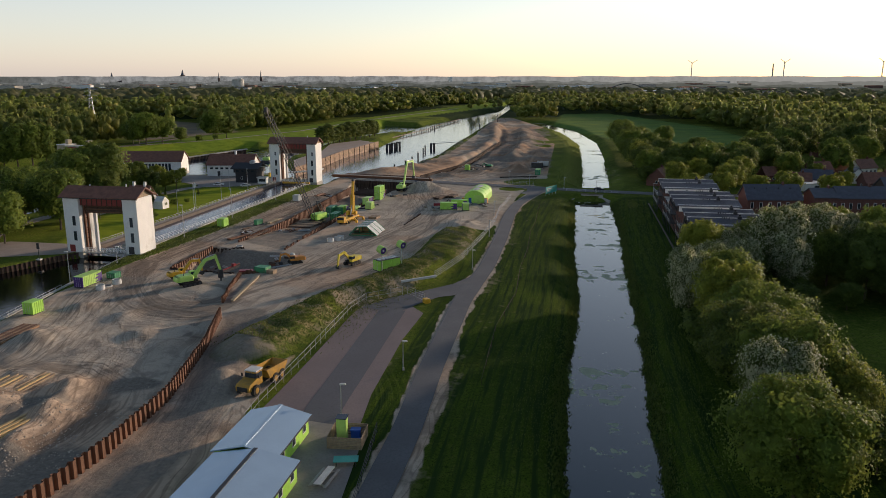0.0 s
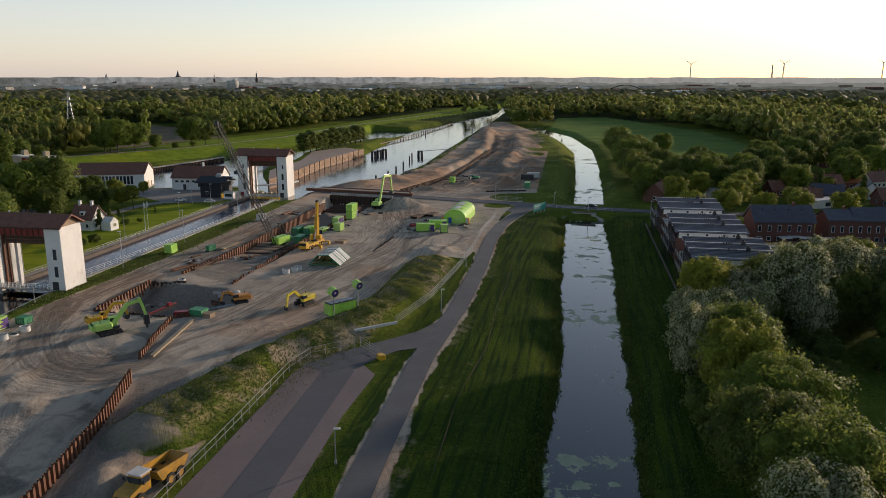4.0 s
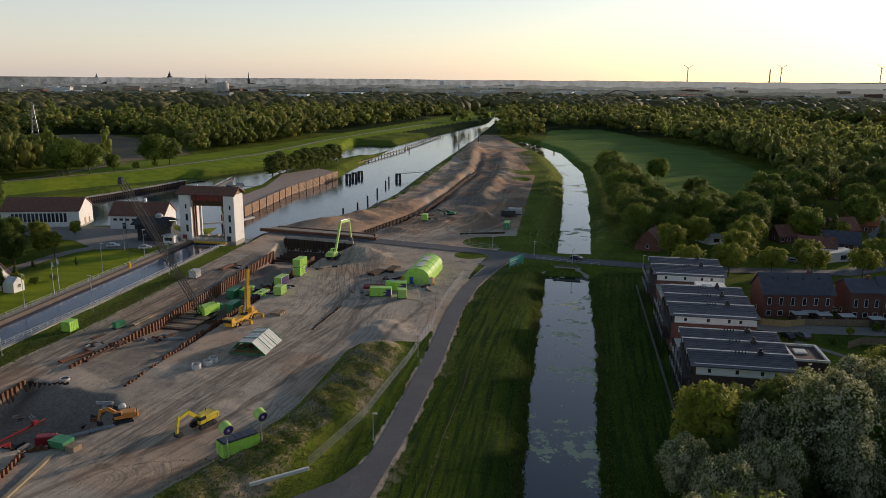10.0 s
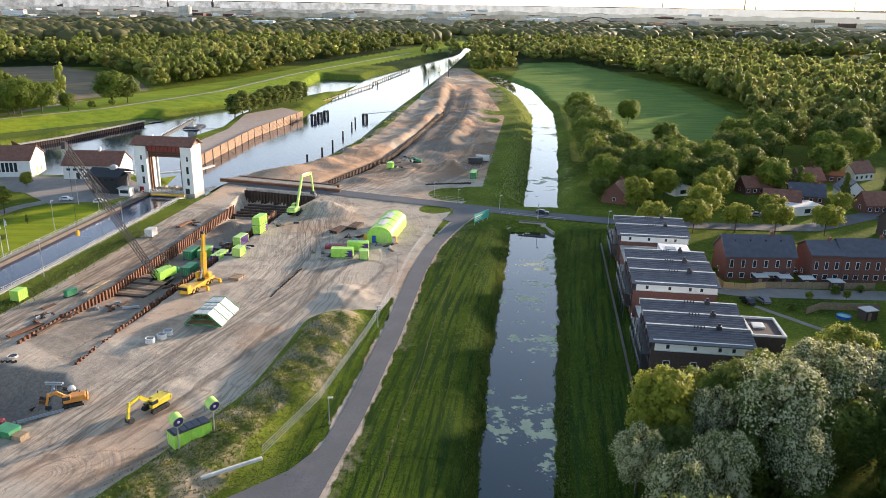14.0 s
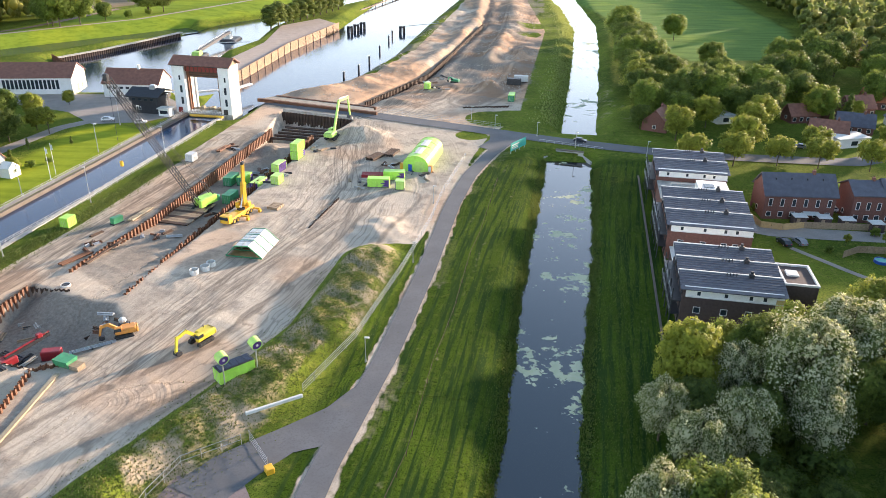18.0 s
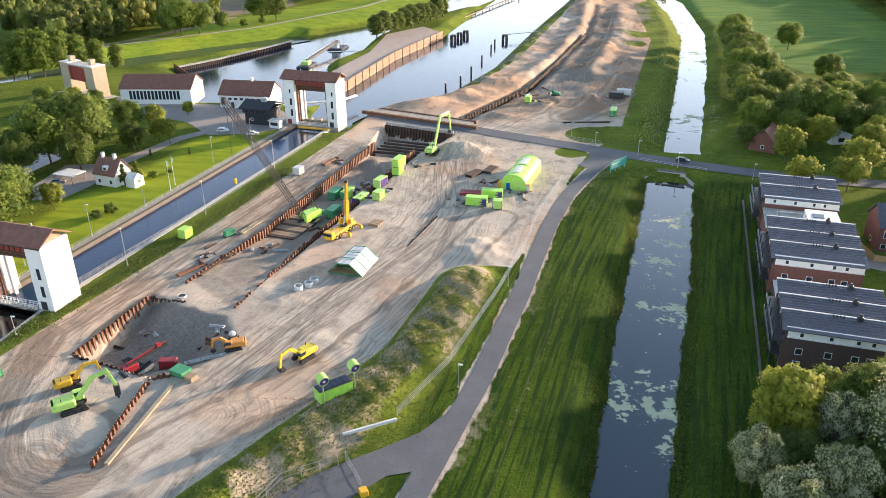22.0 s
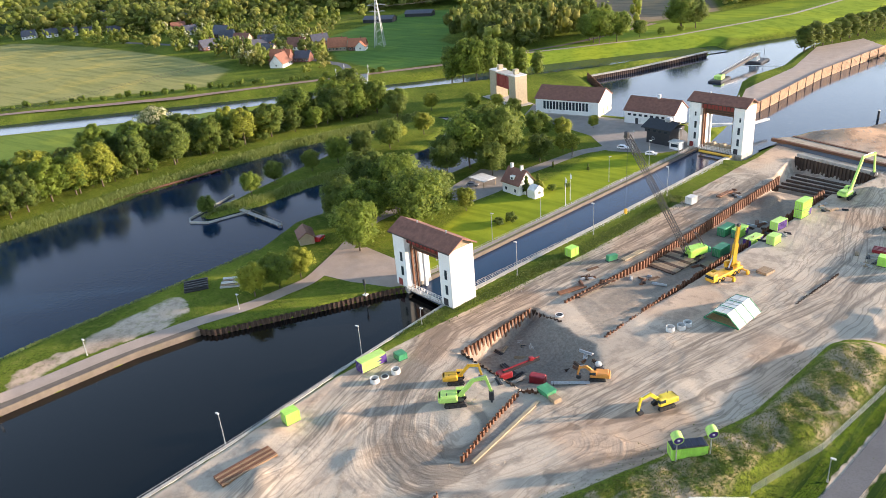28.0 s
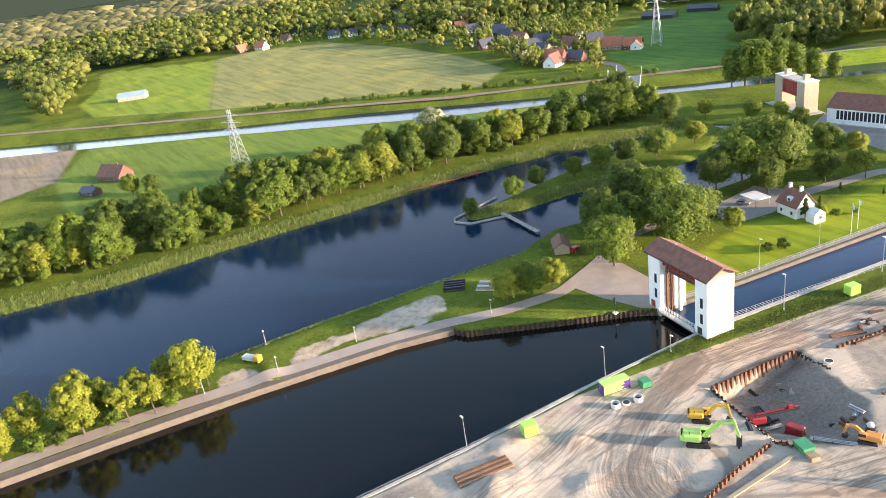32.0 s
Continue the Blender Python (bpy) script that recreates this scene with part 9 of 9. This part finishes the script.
def block(y0, strips, depth, wide, brick, label):
    o = thing("apartment_block", AP @ pose(0, y0, 0), label, "apartment block", "apartment blocks")
    part("wall_body", Geo().box(0, 0, -0.6, wide, strips * depth, 7.0), brick, o)
    part("top_storey", Geo().box(0.6, 0.1, 7.0, wide - 0.05, strips * depth, 8.7), WHITE, o, "white rendered top storey")
    part("band", Geo().box(0.6, -0.12, 6.95, wide + 0.1, 0.1, 7.1), CONCRETE_WHITE, o)
    part("gallery_wall", Geo().box(0.2, 0.1, 7.0, 0.6, strips * depth, 8.6), BRICK_DARK, o, "dark brick gallery wall")
    for k in range(strips):
        strip_roof(o, 0, wide, k * depth, (k + 1) * depth - 0.35, 8.6 + k * 0.25, 9.7 + k * 0.25)
        part("infill", Geo().box(0.3, k * depth + 0.4, 8.6, wide - 0.2, (k + 1) * depth - 0.4, 9.0 + k * 0.25), WHITE, o)
    for xx in (3.0, 8.0, 12.5, 15.0):
        win(o, xx, -0.03, 3.6, 1.3, 1.4), win(o, xx, 0.08, 7.3, 0.8, 1.0), win(o, xx, -0.03, 0.7, 1.3, 1.5)
    # galleries and stairs on the ditch side
    for z in (2.9, 5.8):
        gal = part("gallery", Geo().box(-1.9, 0, z, 0, strips * depth, z + 0.2), STEEL_DARK, o)
        part("gallery_rail", Geo().box(-1.9, 0, z + 1.1, -1.84, strips * depth, z + 1.18).box(-1.9, 0, z + 0.6, -1.86, strips * depth, z + 0.66), STEEL, gal)
        for k in range(int(strips * depth / 1.6) + 1):
            part("baluster", Geo().box(-1.9, k * 1.6, z + 0.2, -1.84, k * 1.6 + 0.06, z + 1.15), STEEL, gal)
    for k in range(int(strips * depth / 4) + 1):
        part("column", Geo().box(-1.9, k * 4 - 0.1, -0.6, -1.7, k * 4 + 0.1, 8.6), STEEL_DARK, o)
    for k in range(int(strips * depth / 3.2)):
        for z in (0.2, 3.1, 6.0):
            win(o, -0.03, 1.6 + k * 3.2, z, 1.1, 2.1, -90, STEEL_DARK)
    return o


S = block(0, 3, 5.9, 18.5, BRICK_DARK, "dark brick apartment block with white top storey and slate roofs")
b = part("stair_tower", Geo().cbox(19.0, 4.0, -0.4, 25.2, 13.0, 9.4, 0.05), BRICK_DARK, S, "dark brick stair tower")
part("parapet", Geo().box(18.9, 3.9, 9.4, 25.3, 4.3, 9.8).box(18.9, 12.7, 9.4, 25.3, 13.1, 9.8).box(18.9, 4.3, 9.4, 19.3, 12.7, 9.8).box(24.9, 4.3, 9.4, 25.3, 12.7, 9.8), CONCRETE_WHITE, b, "white parapet")
part("skylight", Geo().cbox(20.2, 8, 9.4, 22.5, 10.5, 9.7, 0.1), CONCRETE_WHITE, b)
part("timber_panel", Geo().box(17.0, -0.06, 0, 18.5, 0.0, 8.0), TIMBER_LIGHT, S, "timber clad corner")
M = block(31.5, 3, 6.8, 18.5, BRICK, "red brick apartment block with white top storey and slate roofs")
N = block(69, 2, 7.4, 18.5, BRICK, "red brick apartment block beside the road")
g = thing("roof_pavilion", AP @ pose(0, 53, 0), "low link building with a white rooftop pavilion", "building")
part("link_body", Geo().box(0.5, 0, -0.5, 18, 15.6, 5.6), BRICK, g)
part("flat_roof", Geo().box(0.3, -0.1, 5.6, 18.2, 15.7, 5.9), CONCRETE, g)
pv = part("pavilion", Geo().cbox(9.5, 3.0, 5.9, 17.0, 10.5, 8.6, 0.05), WHITE, g, "white rooftop pavilion")
part("roof_light", Geo().box(11, 5, 8.6, 13.5, 7.5, 8.75), GLASS, pv)
part("pergola", Geo().box(3, 4, 8.0, 9, 4.2, 8.2).box(3, 8, 8.0, 9, 8.2, 8.2).box(3, 4, 5.9, 3.2, 4.2, 8.0).box(3, 8, 5.9, 3.2, 8.2, 8.0), STEEL, g)
g2 = thing("bike_store", AP @ pose(0, 18, 0), "low brick link with a flat roof between the blocks", "building")
part("wall_body", Geo().box(1, 0, -0.5, 16, 13.2, 3.0), BRICK_DARK, g2)
part("flat_roof", Geo().box(0.8, -0.2, 3.0, 16.2, 13.4, 3.25), CONCRETE_WHITE, g2)
part("parapet", Geo().box(0.8, -0.2, 3.25, 16.2, 0, 3.5), CONCRETE_WHITE, g2)
a = thing("garden_wall", AP @ pose(0, 0, 0), "low grey wall along the foot of the apartments", "wall")
part("wall", Geo().box(-3.2, -6, -1.4, -2.9, 88, 0.1), QUAY, a)
part("coping", Geo().box(-3.3, -6, 0.1, -2.8, 88, 0.2), QUAY, a)


def house(x, y, turn, L, W, eave, ridge, wall, roof, label, windows=True, chimney=True, name="house"):
    o = thing(name, at(x, y, turn), label, "house", "village houses" if name == "village_house" else "terraced houses")
    gable(o, 0, 0, L, W, -0.4, eave, ridge, wall, roof)
    if chimney:
        c = part("chimney", Geo().box(L * 0.7, W / 2 - 0.4, ridge - 0.6, L * 0.7 + 0.7, W / 2 + 0.4, ridge + 1.0), BRICK, o)
        part("pot", Geo().tube((L * 0.7 + 0.35, W / 2, ridge + 1.0), (L * 0.7 + 0.35, W / 2, ridge + 1.4), 0.15, 6), TILE_RED, c)
    if windows:
        n = max(2, int(L / 2.6))
        for k in range(n):
            win(o, (k + 0.5) * L / n, -0.03, 0.8, 1.3, 1.4)
            if eave > 4.5:
                win(o, (k + 0.5) * L / n, -0.03, 3.6, 1.0, 2.1)
        win(o, -0.03, W / 2, 1.0, 1.2, 1.3, -90)
    return o


h = house(103.5, 256, -2, 18, 9.5, 6.8, 11.0, BRICK, TILE_DARK, "terrace of brick houses with a dark slate roof")
for k in range(4):
    part("roof_vent", Geo().tube((3 + k * 4, 3.2, 9.4), (3 + k * 4, 3.2, 10.3), 0.18, 6), STEEL_DARK, h)
h = house(125.5, 254.5, -2, 8, 9, 7.6, 10.0, BRICK, TILE_DARK, "brick house with a glazed dormer and slate roof")
house(133.6, 254.2, -2, 16, 9, 7.4, 10.6, BRICK, TILE_DARK, "long brick terrace with dark roof and white window bands")
house(151, 254, -2, 18, 9, 7.2, 10.4, BRICK, TILE_DARK, "second long brick terrace with slate roof")
house(134, 222, 12, 14, 9, 5.4, 8.8, BRICK_DARK, TILE_DARK, "brick house behind the garden with blue-grey roof")
for x, y, t in ((116, 251, -2), (121.5, 250, -2), (128, 248, -2), (126, 229, 12), (110, 251.5, -2)):
    o = thing("garden_shed", at(x, y, t), "brick garden shed with a flat pale roof", "shed", "garden sheds")
    part("wall_body", Geo().box(0, 0, 0, 3.2, 2.6, 2.3), BRICK_DARK, o)
    part("roof", Geo().box(-0.15, -0.15, 2.3, 3.35, 2.75, 2.5), CONCRETE_WHITE, o)
    part("door", Geo().box(0.6, -0.04, 0, 1.5, 0.0, 2.0), TIMBER, o)
o = thing("awning", at(113.5, 253, -2), "white sun awning over a terrace", "awning")
part("cloth", Geo().box(0, 0, 2.3, 4, 3, 2.36), CANVAS, o)
for xx in (0.1, 3.8):
    part("pole", Geo().tube((xx, 0.1, 0), (xx, 0.1, 2.3), 0.05, 6), STEEL, o)
o = thing("paddling_pool", at(122, 231), "round blue garden pool", "pool")
part("rim", Geo().pipe((0, 0, 0), (0, 0, 0.7), 1.6, 0.15, 18), BLUE, o)
part("pool_water", Geo().tube((0, 0, 0.3), (0, 0, 0.55), 1.44, 18), TEAL, o)
for line, lab in (([(100, 258), (101, 250), (106, 248.5), (112, 250)], "curved timber garden fence"), ([(114, 233), (119, 236), (133, 235)], "dark timber garden fence"), ([(112, 250), (124, 249.5), (140, 249)], "garden fence of brown boards")):
    o = thing("garden_fence", pose(0, 0, 0), lab, "fence", "garden fences")
    for (x0, y0), (x1, y1) in zip(line, line[1:]):
        n = max(1, int(math.hypot(x1 - x0, y1 - y0) / 1.8))
        for i in range(n):
            p, q = [(x0 + (x1 - x0) * t, y0 + (y1 - y0) * t) for t in (i / n, (i + 0.97) / n)]
            part("panel", Geo().beam((*p, 0.95), (*q, 0.95), 0.06, 1.8), TIMBER_LIGHT if "curved" in lab else TIMBER, o)
strip("garden_path", [(104, 238), (112, 226), (120, 216)], 1.6, PAVE, "grey garden path across the lawn", 0.09)
for x, y, t, L, W, e, r, wl, rf, lab in ((98, 332, 60, 10, 9, 3.2, 7.5, BRICK, TILE_RED, "brick house under trees beside the road"), (146, 328, -20, 12, 9, 3.2, 6.5, BRICK_CREAM, TILE_RED, "bungalow with a reddish roof and pale annex"), (160, 338, -20, 12, 8, 3.0, 6.6, BRICK, TILE_DARK, "brick house with a dark grey roof"), (174, 358, 10, 11, 8, 3.5, 7.5, BRICK, TILE_RED, "brick house with a red-brown roof"),
                                         (186, 372, -15, 12, 8, 3.5, 7.5, BRICK, TILE_ORANGE, "house with an orange tiled roof among trees"), (204, 372, 20, 11, 8, 3.5, 7.2, WHITE, TILE_RED, "white house standing among trees"), (226, 470, 10, 14, 9, 4, 8.5, BRICK, TILE_DARK, "house with a steep dark roof beside the wood"), (246, 486, 20, 12, 9, 4, 8.0, BRICK, TILE_RED, "brick house at the edge of the wood"), (180, 322, 0, 13, 8, 3.2, 7.0, BRICK, TILE_RED, "brick house with tiled roof in the estate"), (196, 300, 10, 12, 8, 3.2, 7.0, BRICK, TILE_DARK, "brick house with a dark roof in the estate"), (214, 300, 5, 12, 8, 3.2, 7.0, BRICK, TILE_RED, "estate house with a red-brown roof"), (170, 290, 0, 16, 9, 5.4, 9, BRICK_DARK, TILE_DARK, "brick terrace in the estate"), (232, 340, 30, 12, 8, 3.4, 7.2, BRICK, TILE_ORANGE, "estate house with an orange tiled roof"), (170, 352, 75, 11, 8, 3.4, 7.4, BRICK, TILE_DARK, "slate-roofed house behind the street trees"), (228, 452, 70, 12, 9, 4, 8.6, BRICK, TILE_ORANGE, "tall red-roofed house at the wood edge"), (190, 340, 80, 10, 8, 3.2, 7, WHITE, TILE_DARK, "white house with a dark slate roof"), (148, 348, 10, 11, 7, 3, 6.4, BRICK, TILE_RED, "low brick house among the tall trees")):
    house(x, y, t, L, W, e, r, wl, rf, lab)
for x, y, L, W, lab in ((120, 345, 7, 12, "flat-roofed pale pavilion among trees"), (138, 420, 10, 7, "white flat-roofed house in the meadow trees"), (152, 318, 12, 7, "flat-roofed garage block beside the road")):
    o = thing("pavilion", at(x, y, 15), lab, "building")
    part("wall_body", Geo().box(0, 0, -0.3, L, W, 3.0), WHITE, o)
    part("roof", Geo().box(-0.3, -0.3, 3.0, L + 0.3, W + 0.3, 3.3), CONCRETE_WHITE, o)
    win(o, L / 2, -0.03, 0.8, 2.4, 1.5, 0, STEEL_DARK)

# ---- village and farms beyond the old canal ----
VH = "brick village house with a tiled roof among trees"
for i, (x, y, t, s, rf) in enumerate(spots):
    white = 17 < i < 25
    house(x, y, t, 12 * s, 8.5 * s, 3.0, 7.6 * s, WHITE if white or i % 4 == 1 else (BRICK, BRICK_CREAM)[i % 2], rf, VH if not white else "white gabled village house with a dark roof", name="village_house")
garden = []
for i in range(1000):
    x0, y0, _, _, _ = spots[i % len(spots)]
    x, y = x0 + rng.uniform(-40, 34), y0 + rng.uniform(-16, 42)
    if not beside_house(np.array(x), np.array(y)) and all(depth_in(f, np.array([x]), np.array([y]))[0] < -3 for f in CLEARINGS):
        garden.append((x, y, 0.0, rng.uniform(2.6, 5.0), rng.uniform(6, 13)))
for k, mtl in enumerate((WOOD_A, WOOD_C, LEAF_W)):
    wood_near("village_trees", [g for i, g in enumerate(garden) if (i % 7 > 2, 0 < i % 7 <= 2, i % 7 == 0)[k]], mtl, ("green garden trees round the village", "yellow-green garden trees round the village", "pale flowering garden trees round the village")[k])
house(-398, 118, 30, 16, 10, 3.0, 7.6, BRICK, TILE_RED, "old farmhouse with a brown roof behind the tree belt", name="village_house")
house(-378, 106, 30, 9, 6, 2.4, 4.2, BRICK_DARK, TILE_DARK, "low farm shed beside the field", name="village_house")
o = thing("barn", at(-640, 176, 60), "grey corrugated barn at the field edge", "barn")
gable(o, 0, 0, 22, 10, -0.3, 3.5, 6.0, CONCRETE, ROOF_BLUE)
for x, y, L, W in ((-422, 592, 24, 10), (-439, 557, 26, 12)):
    o = thing("barn", at(x, y, 20), "low dark barn on the meadow", "barn", "barns")
    gable(o, 0, 0, L, W, -0.3, 2.8, 5.0, BLACK_WOOD, TILE_DARK)
# hedge along the railway and the field
for i in range(60):
    t = i / 60
    x, y = -480 + t * 190, 222 + t * 186
    if i % 3:
        tree("bush", x + rng.uniform(-3, 3), y + 5 + rng.uniform(-2, 2), rng.uniform(0.7, 1.3), group="railway hedge")
o = thing("road_bridge", at(-262, 362, 132, 0.2), "low concrete road bridge over the old canal", "bridge")
part("deck", Geo().box(-2, -4, -0.6, 52, 4, 0.3), CONCRETE, o)
for s in (-4, 3.8):
    part("parapet", Geo().box(-2, s, 0.3, 52, s + 0.2, 1.3), CONCRETE_WHITE, o)
for x, y in ((-308, 391), (-296, 406), (-312, 402)):
    o = thing("level_crossing_mast", at(x, y), "white level-crossing mast beside the railway", "crossing mast", "crossing masts")
    part("mast", Geo().tube((0, 0, 0), (0, 0, 5), 0.12, 6), WHITE, o)
    part("signal_head", Geo().cbox(-0.4, -0.2, 3.8, 0.4, 0.2, 5.2, 0.1), CONCRETE_WHITE, o)


def pylon(x, y, h, label):
    """Steel lattice tower with three pairs of arms."""
    o = thing("power_pylon", at(x, y, 30), label, "pylon", "power pylons")
    b = 3.4
    corners = [(-1, -1), (1, -1), (1, 1), (-1, 1)]

    def w(z):
        return b * (1 - 0.82 * min(1.0, z / (h * 0.85)))
    g = Geo()
    lv = [h * t for t in (0, 0.12, 0.24, 0.36, 0.48, 0.58, 0.68, 0.76, 0.84, 0.92, 1.0)]
    for z0, z1 in zip(lv, lv[1:]):
        for k in range(4):
            (ax, ay), (bx, by) = corners[k], corners[(k + 1) % 4]
            g.beam((ax * w(z0), ay * w(z0), z0), (ax * w(z1), ay * w(z1), z1), 0.22, 0.22)
            g.beam((ax * w(z0), ay * w(z0), z0), (bx * w(z1), by * w(z1), z1), 0.12, 0.12)
            g.beam((bx * w(z0), by * w(z0), z0), (ax * w(z1), ay * w(z1), z1), 0.12, 0.12)
    part("mast", g, STEEL, o)
    for z, a in ((h * 0.66, 5.5), (h * 0.78, 6.5), (h * 0.9, 5.0)):
        part("cross_arm", Geo().beam((-a, 0, z), (a, 0, z), 0.2, 0.25).beam((-a, 0, z), (0, 0, z + 1.6), 0.12, 0.12).beam((a, 0, z), (0, 0, z + 1.6), 0.12, 0.12), STEEL, o)
    return o


pylon(-346, 178, 29.5, "grey steel power pylon in the meadow"), pylon(-350, 478, 36, "tall grey power pylon beside the village"), pylon(-345, 760, 36, "far grey power pylon over the woods")
g = Geo()
for a in (-5.5, -2.5, 2.5, 5.5):
    for p, q in (((-346, 178, 22), (-350, 478, 27)), ((-350, 478, 27), (-345, 760, 27))):
        pts = [(p[0] + (q[0] - p[0]) * t + a * 0.87, p[1] + (q[1] - p[1]) * t + a * 0.5, p[2] + (q[2] - p[2]) * t - 28 * t * (1 - t)) for t in [k / 14 for k in range(15)]]
        for u, v in zip(pts, pts[1:]):
            g.tube(u, v, 0.035, 3)
solo("power_lines", g, STEEL_DARK, "thin sagging power lines between pylons", "power line")

# ---- the town on the horizon ----
for i in range(220):
    a = radians(rng.uniform(-32, 34))
    r = rng.uniform(1700, 3700)
    x, y = 20 + r * math.sin(a), 60 + r * math.cos(a)
    L, W, H = rng.uniform(14, 70), rng.uniform(10, 30), rng.uniform(9, 19)
    kind = int(rng.integers(5))
    o = thing("town_building", pose(x, y, level(x, y) - 1, 0, 0, rng.uniform(-30, 30)), ("pale industrial hall in the far town", "brick apartment block in the far town", "white building in the far town", "grey hall in the far town", "orange-brown building in the far town")[kind], "building", "town buildings")
    part("wall_body", Geo().box(0, 0, 0, L, W, H), (CONCRETE_WHITE, BRICK, WHITE, CONCRETE, BRICK_CREAM)[kind], o)
    part("roof", Geo().box(-0.4, -0.4, H, L + 0.4, W + 0.4, H + 0.8), (ROOF_BLUE, TILE_RED, CONCRETE, STEEL_DARK, TILE_ORANGE)[kind], o)
    if kind in (1, 4):
        g = Geo()
        for fl in range(int(H / 3.2)):
            g.box(1, -0.1, 1.2 + fl * 3.2, L - 1, 0.02, 2.6 + fl * 3.2)
        part("window_band", g, GLASS, o)


def steeple(x, y, h, w, label):
    o = thing("church_tower", pose(x, y, level(x, y)), label, "church", "church towers")
    part("tower", Geo().cbox(-w, -w, 0, w, w, h * 0.6, 0.1), BRICK_DARK, o)
    part("spire", Geo().tube((0, 0, h * 0.6), (0, 0, h), w * 0.95, 8, 0.3), TILE_DARK, o)
    part("nave", Geo().extrude_x([(-w * 1.4, 0), (w * 1.4, 0), (w * 1.4, h * 0.22), (0, h * 0.36), (-w * 1.4, h * 0.22)], w, w * 6), BRICK_DARK, o)


steeple(-1200, 3606, 62, 9, "far church with a broad pointed tower"), steeple(-748, 3214, 68, 4.5, "far slender church spire"), steeple(-960, 3350, 58, 3.5, "far small church spire"), steeple(-1440, 3400, 52, 7, "far blunt brick tower")
o = thing("tower_block", pose(-660, 2515, 0), "round grey tower block in the town", "tower block")
part("tower", Geo().tube((0, 0, 0), (0, 0, 34), 18, 20), CONCRETE, o)
for fl in range(9):
    part("balcony_ring", Geo().pipe((0, 0, 3 + fl * 3.5), (0, 0, 4.3 + fl * 3.5), 19, 1.0, 20), CONCRETE_WHITE, o)
part("roof_house", Geo().tube((6, 0, 34), (6, 0, 38), 7, 12), CONCRETE_WHITE, o)
o = thing("silo_building", pose(20, 3290, 0), "tall white silo building on the horizon", "silo")
part("silo", Geo().cbox(0, 0, 0, 20, 18, 40, 0.5), WHITE, o)
part("annex", Geo().box(-55, 0, 0, 0, 20, 22), CONCRETE_WHITE, o)
o = thing("arch_bridge", pose(520, 2430, 0), "white arch bridge beside the far town", "bridge")
for yy in (0, 12):
    g = Geo()
    pts = [(t * 110, yy, 6 + 16 * math.sin(math.pi * t)) for t in [k / 16 for k in range(17)]]
    for u, v in zip(pts, pts[1:]):
        g.beam(u, v, 1.6, 1.8)
    part("arch", g, STEEL_DARK, o)
part("deck", Geo().box(0, 0, 4, 110, 12, 6), CONCRETE_WHITE, o)


def turbine(x, y, h, r, turn, label):
    o = thing("wind_turbine", pose(x, y, level(x, y), 0, 0, turn), label, "wind turbine", "wind turbines")
    part("tower", Geo().tube((0, 0, 0), (0, 0, h), 3.2, 10, 1.6), CONCRETE_WHITE, o)
    part("nacelle", Geo().cbox(-2, -5, h - 2, 2, 5, h + 2, 0.6), CONCRETE_WHITE, o)
    rot = part("hub", Geo().tube((0, -7, h), (0, -5, h), 1.8, 8), CONCRETE_WHITE, o)
    for k in range(3):
        a = radians(30 + 120 * k)
        part("blade", Geo().beam((0, -6, h), (r * math.cos(a), -6, h + r * math.sin(a)), 0.8, 2.2), CONCRETE_WHITE, rot)


turbine(1270, 4003, 84, 30, 0, "white wind turbine on the horizon"), turbine(1675, 3850, 84, 32, 10, "white wind turbine above the far fields"), turbine(2055, 3663, 84, 32, 5, "white wind turbine beyond the woods")
o = thing("chimney_stack", pose(1600, 3800, level(1600, 3800)), "tall thin factory chimney on the horizon", "chimney")
part("stack", Geo().tube((0, 0, 0), (0, 0, 78), 4, 10, 2.6), CONCRETE, o)
part("rim", Geo().tube((0, 0, 78), (0, 0, 80), 3.0, 10), STEEL_DARK, o)
o = thing("site_mast", at(56, 790), "tall slim steel mast at the end of the site", "mast")
part("mast", Geo().tube((0, 0, 0), (0, 0, 26), 0.35, 6, 0.2), STEEL_DARK, o)
part("stay", Geo().tube((0, 0, 24), (9, 4, 0), 0.05, 4), STEEL_DARK, o)
